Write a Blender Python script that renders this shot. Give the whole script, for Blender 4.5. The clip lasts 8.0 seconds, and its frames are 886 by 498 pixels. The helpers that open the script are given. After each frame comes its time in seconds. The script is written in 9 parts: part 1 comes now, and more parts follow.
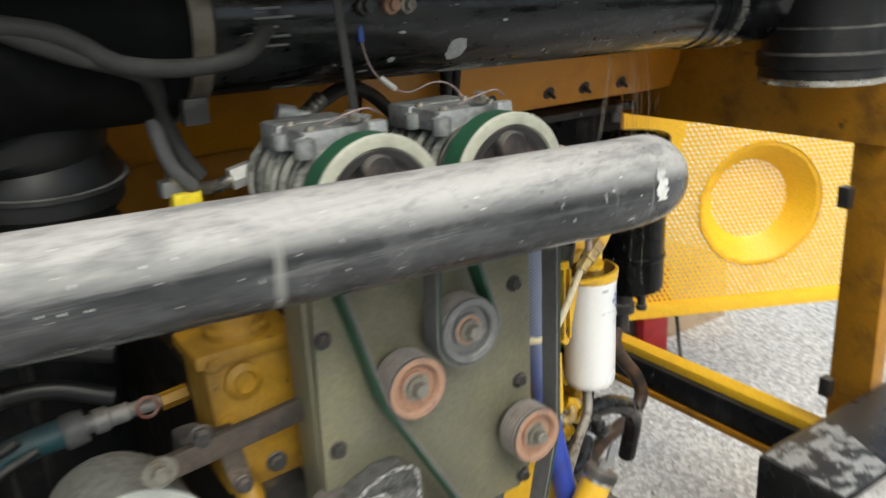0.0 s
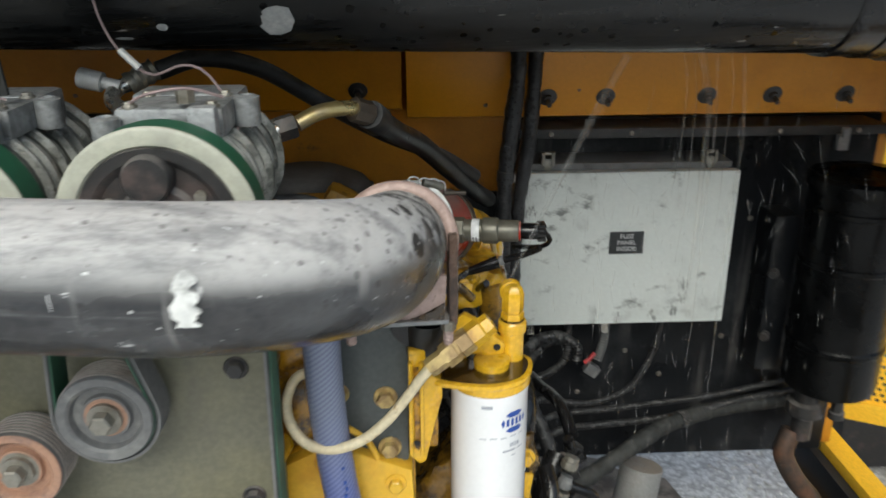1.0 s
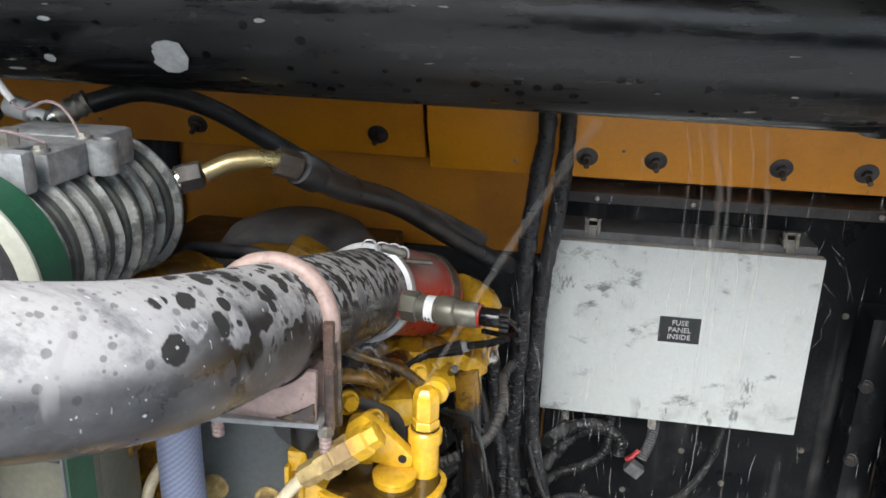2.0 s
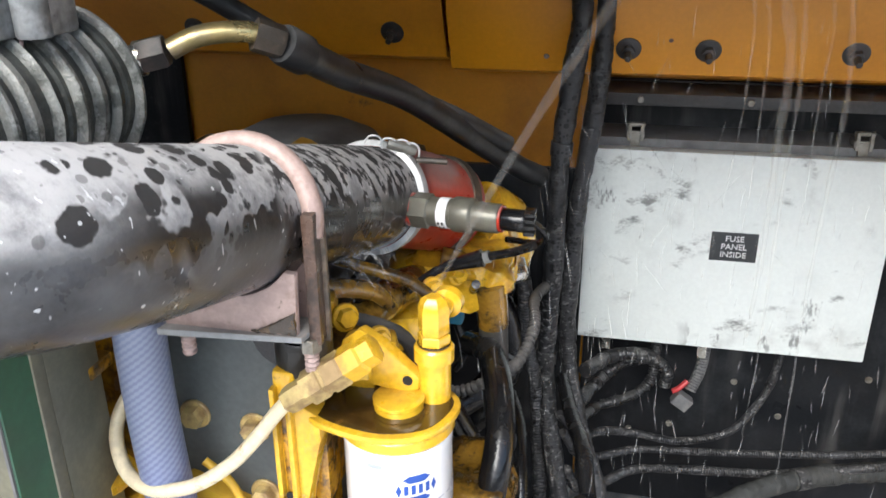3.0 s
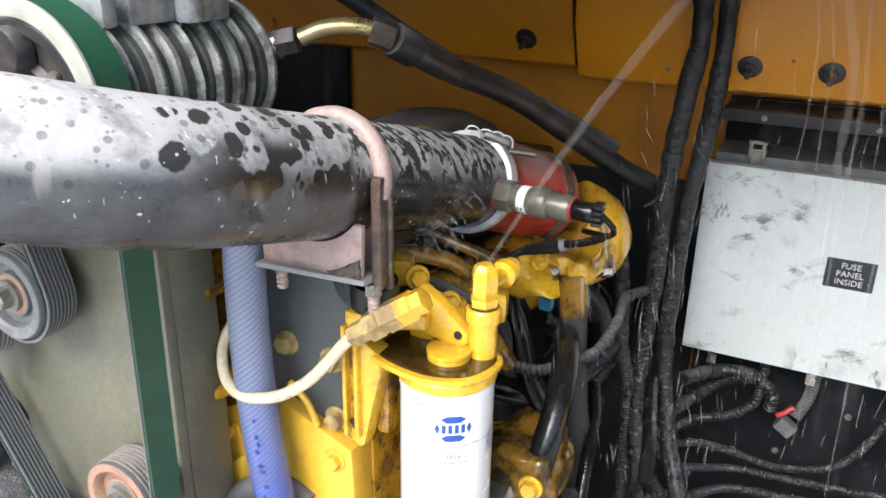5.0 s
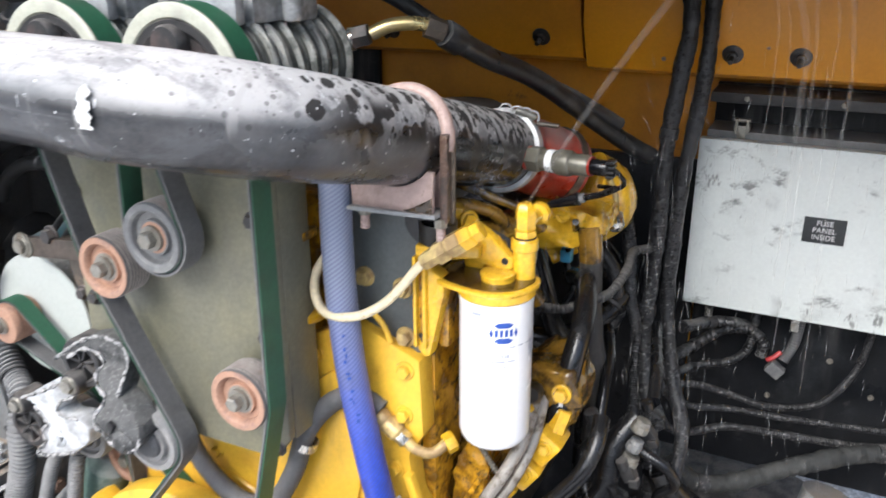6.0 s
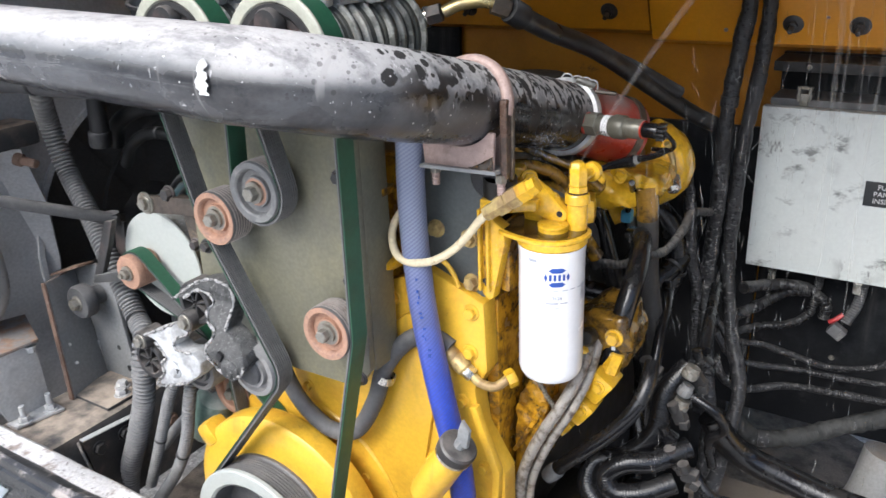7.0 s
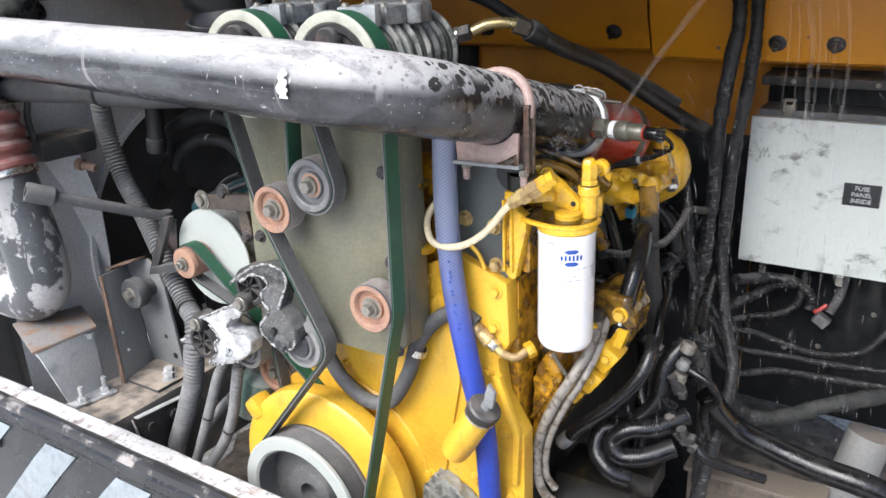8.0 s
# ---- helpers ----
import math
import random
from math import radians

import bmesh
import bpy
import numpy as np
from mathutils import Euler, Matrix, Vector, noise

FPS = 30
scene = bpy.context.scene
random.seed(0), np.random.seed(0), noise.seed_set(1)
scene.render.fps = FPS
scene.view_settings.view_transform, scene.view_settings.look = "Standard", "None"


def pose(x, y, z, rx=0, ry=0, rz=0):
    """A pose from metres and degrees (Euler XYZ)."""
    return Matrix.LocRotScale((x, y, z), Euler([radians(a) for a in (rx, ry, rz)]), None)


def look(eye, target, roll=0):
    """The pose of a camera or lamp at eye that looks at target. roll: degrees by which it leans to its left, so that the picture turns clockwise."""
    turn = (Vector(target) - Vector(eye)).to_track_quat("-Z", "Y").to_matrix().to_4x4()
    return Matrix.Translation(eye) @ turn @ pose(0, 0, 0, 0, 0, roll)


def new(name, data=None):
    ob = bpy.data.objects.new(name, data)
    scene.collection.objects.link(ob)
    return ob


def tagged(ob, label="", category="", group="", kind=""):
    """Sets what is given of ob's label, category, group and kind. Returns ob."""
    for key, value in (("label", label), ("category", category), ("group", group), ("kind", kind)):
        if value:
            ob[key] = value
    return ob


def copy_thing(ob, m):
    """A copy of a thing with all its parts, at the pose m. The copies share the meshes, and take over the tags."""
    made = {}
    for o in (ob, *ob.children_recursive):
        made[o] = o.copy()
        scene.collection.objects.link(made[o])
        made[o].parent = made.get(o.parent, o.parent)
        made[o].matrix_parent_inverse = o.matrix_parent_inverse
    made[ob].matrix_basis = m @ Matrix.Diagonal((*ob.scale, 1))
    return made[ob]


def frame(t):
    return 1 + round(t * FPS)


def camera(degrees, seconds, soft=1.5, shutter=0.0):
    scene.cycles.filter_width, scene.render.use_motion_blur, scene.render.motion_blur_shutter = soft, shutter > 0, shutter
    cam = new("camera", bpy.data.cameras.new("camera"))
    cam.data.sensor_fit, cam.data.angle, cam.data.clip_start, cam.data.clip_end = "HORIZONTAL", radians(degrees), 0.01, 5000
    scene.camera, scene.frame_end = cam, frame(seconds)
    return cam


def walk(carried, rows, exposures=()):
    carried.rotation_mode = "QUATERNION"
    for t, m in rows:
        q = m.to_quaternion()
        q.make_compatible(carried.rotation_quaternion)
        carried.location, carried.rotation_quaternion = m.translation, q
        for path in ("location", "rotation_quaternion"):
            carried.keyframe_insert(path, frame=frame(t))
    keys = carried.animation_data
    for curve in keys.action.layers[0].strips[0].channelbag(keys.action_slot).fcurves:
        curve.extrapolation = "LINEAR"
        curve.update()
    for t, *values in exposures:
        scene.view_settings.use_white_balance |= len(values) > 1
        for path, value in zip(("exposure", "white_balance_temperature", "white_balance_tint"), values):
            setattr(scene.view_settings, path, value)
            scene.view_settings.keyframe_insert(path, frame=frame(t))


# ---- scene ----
cam = camera(57.8, 8.0, soft=1.5, shutter=0.35)
PATH = [
    (0, (-0.524, 0.111, 1.566), (0.507, 1.708, 0.944), -3.3),
    (0.2, (-0.337, 0.135, 1.555), (0.545, 1.825, 0.953), -1.9),
    (0.5, (-0.1, 0.177, 1.561), (0.517, 1.971, 0.927), -0.8),
    (0.7, (0.059, 0.201, 1.545), (0.456, 2.054, 0.907), -0.2),
    (1, (0.257, 0.236, 1.550), (0.337, 2.109, 0.842), -0.3),
    (1.2, (0.322, 0.291, 1.558), (0.274, 2.17, 0.858), 0.5),
    (1.5, (0.418, 0.34, 1.571), (0.223, 2.229, 0.921), 0.1),
    (1.7, (0.464, 0.373, 1.566), (0.202, 2.258, 0.935), 0.7),
    (2.8, (0.497, 0.471, 1.486), (0.121, 2.3, 0.769), 0.9),
    (3, (0.494, 0.504, 1.468), (0.086, 2.307, 0.704), -0.5),
    (3.5, (0.517, 0.501, 1.456), (0.05, 2.288, 0.69), 0.7),
    (4, (0.577, 0.519, 1.454), (-0.08, 2.24, 0.675), 1.8),
    (4.5, (0.595, 0.487, 1.475), (-0.216, 2.142, 0.698), 1.8),
    (4.7, (0.603, 0.475, 1.47), (-0.223, 2.128, 0.706), 1.3),
    (5.8, (0.648, 0.284, 1.484), (-0.15, 1.979, 0.784), -0.1),
    (6, (0.658, 0.233, 1.473), (-0.169, 1.91, 0.763), -0.4),
    (6.5, (0.685, 0.175, 1.474), (-0.22, 1.79, 0.718), -1.3),
    (7, (0.746, 0.14, 1.484), (-0.269, 1.69, 0.732), -2.4),
    (7.5, (0.791, 0.084, 1.489), (-0.287, 1.598, 0.75), -2.5),
    (8, (0.803, -0.027, 1.499), (-0.224, 1.537, 0.794), -2.3),
]
walk(cam, [(t, look(eye, target, roll)) for t, eye, target, roll in PATH],
     [(0.0, 0.30, 6550, 0), (0.5, 0.24, 6400, 0), (1.0, 0.3, 6200, 0), (1.5, 0.66, 6050, 3), (3.0, 1.34, 6000, 6), (4.5, 1.38, 5950, 6), (6.5, 1.04, 5950, 8), (7.0, 0.97, 5950, 8), (8.0, 1.12, 5950, 8)])

# ---------------------------------------------------------------- light
world = bpy.data.worlds.new("overcast_sky")
scene.world = world
world.use_nodes = True
wn = world.node_tree.nodes
sky = wn.new("ShaderNodeTexSky")
sky.sky_type, sky.sun_disc = "NISHITA", False
sky.sun_elevation, sky.sun_rotation = radians(47), radians(188)
sky.air_density, sky.dust_density, sky.ozone_density = 1.0, 4.0, 1.0
wn["Background"].inputs["Strength"].default_value = 0.15
world.node_tree.links.new(sky.outputs[0], wn["Background"].inputs["Color"])
sun = new("sun", bpy.data.lights.new("sun", "SUN"))
sun.data.energy, sun.data.angle, sun.data.color = 1.5, radians(40), (1.0, 0.98, 0.95)
sun.matrix_world = look((-0.8, -4.5, 6.0), (0.0, 1.0, 0.6))

# ---------------------------------------------------------------- materials


def nodes_of(name):
    m = bpy.data.materials.new(name)
    m.use_nodes = True
    return m, m.node_tree.nodes, m.node_tree.links


def ramp(n, l, src, a, b):
    r = n.new("ShaderNodeMapRange")
    r.interpolation_type = "SMOOTHSTEP"
    r.inputs["From Min"].default_value, r.inputs["From Max"].default_value = a, b
    l.new(src, r.inputs["Value"])
    return r.outputs["Result"]


def times(n, l, a, b, op="MULTIPLY"):
    m = n.new("ShaderNodeMath")
    m.operation = op
    for k, v in enumerate((a, b)):
        if isinstance(v, (int, float)):
            m.inputs[k].default_value = v
        else:
            l.new(v, m.inputs[k])
    return m.outputs[0]


def blend(n, l, fac, a, b):
    m = n.new("ShaderNodeMix")
    m.data_type = "RGBA"
    for k, v in ((0, fac), (6, a), (7, b)):
        if isinstance(v, (int, float)):
            m.inputs[k].default_value = v
        elif isinstance(v, tuple):
            m.inputs[k].default_value = (*v, 1)
        else:
            l.new(v, m.inputs[k])
    return m.outputs[2]


def noise_at(n, l, vec, scale, detail=4.0, rough=0.6):
    t = n.new("ShaderNodeTexNoise")
    t.inputs["Scale"].default_value, t.inputs["Detail"].default_value, t.inputs["Roughness"].default_value = scale, detail, rough
    l.new(vec, t.inputs["Vector"])
    return t.outputs[0]


def surface(name, col, rough=0.5, metal=0.0, second=None, amount=(0.5, 0.7), scale=14.0, fine=160.0, bump=0.25, dust=0.0, tone=1.0,
            dust_col=(0.36, 0.33, 0.30), grime=0.0, coat=0.0, spec=0.5, even=False, extra=None, reach=(0.0, 0.85)):
    """A worn surface: two colours in patches, fine grain, dust lying on what faces up, grime in blotches."""
    m, n, l = nodes_of(name)
    b = n["Principled BSDF"]
    vec = n.new("ShaderNodeTexCoord").outputs["Object"]
    patch, grain = noise_at(n, l, vec, scale, 6.0), noise_at(n, l, vec, fine, 3.0)
    second = second or tuple(v * 0.72 for v in col)
    c = blend(n, l, ramp(n, l, patch, *amount), col, second)
    shade = blend(n, l, ramp(n, l, grain, 0.3, 0.75), (1 - 0.14 * tone,) * 3, (1 + 0.08 * tone,) * 3)
    mul = n.new("ShaderNodeMix")
    mul.data_type, mul.blend_type = "RGBA", "MULTIPLY"
    mul.inputs[0].default_value = 1.0
    l.new(c, mul.inputs[6]), l.new(shade, mul.inputs[7])
    c = mul.outputs[2]
    r = times(n, l, ramp(n, l, patch, 0.3, 0.8), 0.22)
    r = times(n, l, r, rough - 0.08, "ADD")
    if grime:
        spots = ramp(n, l, noise_at(n, l, vec, scale * 2.3, 8.0, 0.7), 0.72 - 0.3 * grime, 0.8 - 0.22 * grime)
        c = blend(n, l, times(n, l, spots, 0.85), c, (0.035, 0.028, 0.02))
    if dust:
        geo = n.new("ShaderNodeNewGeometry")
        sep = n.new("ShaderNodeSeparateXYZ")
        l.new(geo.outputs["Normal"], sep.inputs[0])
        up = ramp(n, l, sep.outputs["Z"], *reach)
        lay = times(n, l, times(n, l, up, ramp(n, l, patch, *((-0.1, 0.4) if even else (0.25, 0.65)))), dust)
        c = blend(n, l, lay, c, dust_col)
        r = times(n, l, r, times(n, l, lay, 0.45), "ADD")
    if extra:
        c, r = extra(n, l, vec, c, r)
    l.new(c, b.inputs["Base Color"]), l.new(r, b.inputs["Roughness"])
    b.inputs["Metallic"].default_value, b.inputs["Coat Weight"].default_value, b.inputs["Specular IOR Level"].default_value = metal, coat, spec
    bp = n.new("ShaderNodeBump")
    bp.inputs["Strength"].default_value, bp.inputs["Distance"].default_value = bump, 0.002
    l.new(times(n, l, grain, times(n, l, patch, 0.8), "ADD"), bp.inputs["Height"])
    l.new(bp.outputs[0], b.inputs["Normal"])
    return m


def drops(n, l, vec, c, r):
    """Wet drops on a dusty pipe: none on the long run, round ones on the bend, merging towards the clamp, streaks past it."""
    sep = n.new("ShaderNodeSeparateXYZ")
    l.new(vec, sep.inputs[0])
    along = times(n, l, sep.outputs["X"], sep.outputs["Y"], "ADD")
    face = n.new("ShaderNodeSeparateXYZ")
    l.new(n.new("ShaderNodeNewGeometry").outputs["Normal"], face.inputs[0])
    up = face.outputs["Z"]
    bend = ramp(n, l, along, 0.02, 0.2)
    # a thin grey film on the flank of the bend, wiped thin in patches
    film = times(n, l, times(n, l, times(n, l, times(n, l, bend, 0.6), 0.4, "ADD"), ramp(n, l, up, -1.0, -0.1)), ramp(n, l, noise_at(n, l, vec, 16.0, 5.0, 0.65), 0.25, 0.75))
    run = ramp(n, l, along, 0.22, 0.36)
    c = blend(n, l, times(n, l, film, times(n, l, times(n, l, run, 0.34), 0.2, "ADD")), c, (0.24, 0.238, 0.236))
    r = times(n, l, r, times(n, l, times(n, l, film, times(n, l, run, 0.45)), 0.06, "SUBTRACT"), "ADD")
    coat = times(n, l, times(n, l, bend, ramp(n, l, up, 0.02, 0.44)), ramp(n, l, noise_at(n, l, vec, 22.0, 5.0, 0.6), 0.15, 0.55))
    c = blend(n, l, times(n, l, coat, 0.85), c, (0.43, 0.42, 0.41))
    r = times(n, l, r, times(n, l, coat, 0.3), "ADD")
    # pale streaks along the run, painting in drawn-out reflections of the gloss
    mp = n.new("ShaderNodeMapping")
    mp.inputs["Scale"].default_value = (2.2, 46, 46)
    l.new(vec, mp.inputs["Vector"])
    smear = times(n, l, times(n, l, ramp(n, l, noise_at(n, l, mp.outputs[0], 1.0, 5.0, 0.7), 0.46, 0.72), ramp(n, l, along, 0.22, 0.05)), ramp(n, l, up, -0.5, 0.1))
    c = blend(n, l, times(n, l, smear, 0.5), c, (0.30, 0.30, 0.30))
    r = times(n, l, r, times(n, l, smear, 0.2), "ADD")
    # wiped patches along the run
    mp = n.new("ShaderNodeMapping")
    mp.inputs["Scale"].default_value = (9, 30, 30)
    l.new(vec, mp.inputs["Vector"])
    wipe = ramp(n, l, noise_at(n, l, mp.outputs[0], 1.0, 7.0, 0.7), 0.44, 0.68)
    c = blend(n, l, times(n, l, wipe, 0.66), c, (0.085, 0.088, 0.094))
    soot = ramp(n, l, noise_at(n, l, vec, 130.0, 4.0, 0.7), 0.5, 0.74)
    c = blend(n, l, times(n, l, soot, 0.26), c, (0.06, 0.06, 0.06))
    # drops
    wob = noise_at(n, l, vec, 90.0, 2.0)
    clump = ramp(n, l, noise_at(n, l, vec, 15.0, 2.0), 0.4, 0.62)
    wet = None
    for scale, lo, hi, most, small, big in ((38.0, 0.29, 0.46, 1.0, 0.30, 0.48), (46.0, 0.30, 0.49, 1.0, 0.28, 0.46), (62.0, 0.30, 0.52, 1.0, 0.26, 0.44), (95.0, 0.10, 0.50, 0.5, 0.2, 0.38), (150.0, -0.25, 0.40, 0.30, 0.2, 0.36)):
        v = n.new("ShaderNodeTexVoronoi")
        v.inputs["Scale"].default_value = scale
        l.new(vec, v.inputs["Vector"])
        near = times(n, l, v.outputs["Distance"], times(n, l, times(n, l, wob, 0.5, "SUBTRACT"), 0.35), "ADD")
        pick = n.new("ShaderNodeSeparateXYZ")
        l.new(v.outputs["Color"], pick.inputs[0])
        share = times(n, l, times(n, l, ramp(n, l, along, lo, hi), most), times(n, l, times(n, l, clump, 0.7), 0.55, "ADD"))
        chosen = times(n, l, pick.outputs["X"], share, "LESS_THAN")
        size = times(n, l, times(n, l, pick.outputs["Z"], big - small), small, "ADD")
        edge = times(n, l, size, near, "SUBTRACT")
        spot = times(n, l, ramp(n, l, edge, -0.02, 0.05), chosen)
        if scale > 90:
            spot = times(n, l, spot, 0.5)
        wet = spot if wet is None else times(n, l, wet, spot, "MAXIMUM")
    pool = times(n, l, ramp(n, l, noise_at(n, l, vec, 27.0, 3.0, 0.5), 0.485, 0.515), times(n, l, ramp(n, l, along, 0.33, 0.42), ramp(n, l, up, 0.75, 0.45)))
    wet = times(n, l, wet, pool, "MAXIMUM")
    fore = ramp(n, l, along, 0.545, 0.53)
    wet = times(n, l, times(n, l, wet, ramp(n, l, up, -0.35, 0.12)), fore)
    # past the clamp the wet runs down in close short streaks
    mp = n.new("ShaderNodeMapping")
    mp.inputs["Scale"].default_value = (62, 84, 52)
    mp.inputs["Rotation"].default_value = (0.45, 0.0, 0.0)
    l.new(vec, mp.inputs["Vector"])
    aft = times(n, l, ramp(n, l, along, 0.53, 0.545), ramp(n, l, noise_at(n, l, mp.outputs[0], 1.0, 3.0, 0.6), 0.47, 0.53))
    low = times(n, l, ramp(n, l, along, 0.53, 0.545), ramp(n, l, up, 0.25, -0.05))
    wet = times(n, l, wet, times(n, l, aft, low, "MAXIMUM"), "MAXIMUM")
    c = blend(n, l, times(n, l, wet, 0.96), c, (0.014, 0.012, 0.011))
    r = times(n, l, r, times(n, l, wet, -0.12), "ADD")
    # pale scrapes and chips
    for turn, sc, lo, amount in (((0.5, 0.3, 0.6), (60, 190, 120), 0.70, 0.8), ((0.2, -0.9, 0.3), (150, 150, 34), 0.72, 0.6)):
        mp = n.new("ShaderNodeMapping")
        mp.inputs["Scale"].default_value, mp.inputs["Rotation"].default_value = sc, turn
        l.new(vec, mp.inputs["Vector"])
        scr = ramp(n, l, noise_at(n, l, mp.outputs[0], 1.0, 2.0), lo, lo + 0.03)
        c = blend(n, l, times(n, l, scr, amount), c, (0.62, 0.62, 0.62))
    # thin dried runs down the flanks, only in places
    mp = n.new("ShaderNodeMapping")
    mp.inputs["Scale"].default_value = (95, 9, 7)
    mp.inputs["Rotation"].default_value = (0, 0.22, 0.1)
    l.new(vec, mp.inputs["Vector"])
    runs = ramp(n, l, noise_at(n, l, mp.outputs[0], 1.0, 2.0), 0.62, 0.70)
    place = ramp(n, l, noise_at(n, l, vec, 9.0, 2.0), 0.48, 0.60)
    c = blend(n, l, times(n, l, times(n, l, runs, place), 0.5), c, (0.34, 0.33, 0.32))
    v = n.new("ShaderNodeTexVoronoi")
    v.inputs["Scale"].default_value = 75.0
    l.new(vec, v.inputs["Vector"])
    pick = n.new("ShaderNodeSeparateXYZ")
    l.new(v.outputs["Color"], pick.inputs[0])
    speck = times(n, l, times(n, l, v.outputs["Distance"], 0.10, "LESS_THAN"), times(n, l, pick.outputs["Y"], 0.13, "LESS_THAN"))
    c = blend(n, l, times(n, l, speck, 0.75), c, (0.6, 0.6, 0.59))
    return c, r


def speckle(n, l, vec, c, r):
    """Dark wet drops on a dusty loom, thicker in places."""
    thick = ramp(n, l, noise_at(n, l, vec, 7.0, 2.0), 0.35, 0.65)
    for scale, most in ((110.0, 0.5), (210.0, 0.4)):
        v = n.new("ShaderNodeTexVoronoi")
        v.inputs["Scale"].default_value = scale
        l.new(vec, v.inputs["Vector"])
        pick = n.new("ShaderNodeSeparateXYZ")
        l.new(v.outputs["Color"], pick.inputs[0])
        chosen = times(n, l, pick.outputs["X"], times(n, l, thick, most), "LESS_THAN")
        spot = times(n, l, ramp(n, l, v.outputs["Distance"], 0.46, 0.36), chosen)
        c = blend(n, l, times(n, l, spot, 0.92), c, (0.006, 0.006, 0.006))
    sep = n.new("ShaderNodeSeparateXYZ")
    l.new(vec, sep.inputs[0])
    mp = n.new("ShaderNodeMapping")
    mp.inputs["Scale"].default_value = (120, 120, 170)
    l.new(vec, mp.inputs["Vector"])
    fleck = times(n, l, ramp(n, l, noise_at(n, l, mp.outputs[0], 1.0, 4.0, 0.7), 0.56, 0.63), ramp(n, l, sep.outputs["Z"], 0.84, 0.56))
    c = blend(n, l, times(n, l, fleck, 0.62), c, (0.23, 0.222, 0.215))
    return c, r


def weave(n, l, vec, c, r):
    """A braided cover, dust grey where it is high, plain where wiped."""
    uv = n.new("ShaderNodeTexCoord").outputs["UV"]
    total = None
    for a, share in ((0.95, 1.0), (-0.95, 0.55)):
        mp = n.new("ShaderNodeMapping")
        mp.inputs["Rotation"].default_value = (0, 0, a)
        l.new(uv, mp.inputs["Vector"])
        w = n.new("ShaderNodeTexWave")
        w.inputs["Scale"].default_value = 70.0
        l.new(mp.outputs[0], w.inputs["Vector"])
        total = times(n, l, w.outputs["Fac"], share) if total is None else times(n, l, times(n, l, total, 0.72), times(n, l, w.outputs["Fac"], share * 0.5), "ADD")
    sep = n.new("ShaderNodeSeparateXYZ")
    l.new(vec, sep.inputs[0])
    high = ramp(n, l, sep.outputs["Z"], 0.34, 0.62)
    c = blend(n, l, times(n, l, high, 0.9), c, (0.235, 0.26, 0.31))
    groove = times(n, l, ramp(n, l, total, 0.75, 0.2), 0.38)
    c = blend(n, l, groove, c, (0.045, 0.055, 0.16))
    return c, r


def smears(n, l, vec, c, r):
    """Finger marks and rubbed soot: thin slanting strokes and soft blotches."""
    mp = n.new("ShaderNodeMapping")
    mp.inputs["Scale"].default_value = (17, 17, 30)
    mp.inputs["Rotation"].default_value = (0, 0.95, 0)
    l.new(vec, mp.inputs["Vector"])
    stroke = ramp(n, l, noise_at(n, l, mp.outputs[0], 1.0, 7.0, 0.7), 0.54, 0.68)
    where = ramp(n, l, noise_at(n, l, vec, 11.0, 3.0), 0.46, 0.60)
    blot = ramp(n, l, noise_at(n, l, vec, 9.0, 8.0, 0.68), 0.55, 0.78)
    c = blend(n, l, times(n, l, times(n, l, stroke, where), 0.75), c, (0.05, 0.048, 0.045))
    mp = n.new("ShaderNodeMapping")
    mp.inputs["Scale"].default_value = (34, 34, 13)
    mp.inputs["Rotation"].default_value = (0, 0.5, 0)
    l.new(vec, mp.inputs["Vector"])
    nick = times(n, l, ramp(n, l, noise_at(n, l, mp.outputs[0], 1.0, 5.0, 0.6), 0.60, 0.66), ramp(n, l, noise_at(n, l, vec, 6.0, 2.0), 0.48, 0.62))
    c = blend(n, l, times(n, l, nick, 0.7), c, (0.06, 0.057, 0.053))
    return blend(n, l, times(n, l, blot, 0.5), c, (0.2, 0.19, 0.18)), r


def stains(n, l, vec, c, r):
    """Runs and dull patches on painted castings."""
    mp = n.new("ShaderNodeMapping")
    mp.inputs["Scale"].default_value = (26, 26, 7)
    l.new(vec, mp.inputs["Vector"])
    run = ramp(n, l, noise_at(n, l, mp.outputs[0], 1.0, 5.0, 0.6), 0.56, 0.72)
    c = blend(n, l, times(n, l, run, 0.5), c, (0.40, 0.24, 0.035))
    blot = ramp(n, l, noise_at(n, l, vec, 34.0, 5.0, 0.7), 0.66, 0.72)
    c = blend(n, l, times(n, l, blot, 0.55), c, (0.2, 0.115, 0.03))
    return c, times(n, l, r, times(n, l, run, 0.15), "ADD")


def rub_marks(n, l, vec, c, r):
    """Brown-grey handling marks and faint streaks on flat plate."""
    mp = n.new("ShaderNodeMapping")
    mp.inputs["Scale"].default_value = (9, 9, 3)
    l.new(vec, mp.inputs["Vector"])
    s = ramp(n, l, noise_at(n, l, mp.outputs[0], 1.0, 6.0, 0.65), 0.5, 0.75)
    c = blend(n, l, times(n, l, s, 0.45), c, (0.085, 0.08, 0.075))
    t = ramp(n, l, noise_at(n, l, vec, 55.0, 4.0, 0.7), 0.68, 0.74)
    return blend(n, l, times(n, l, t, 0.4), c, (0.26, 0.25, 0.2)), r


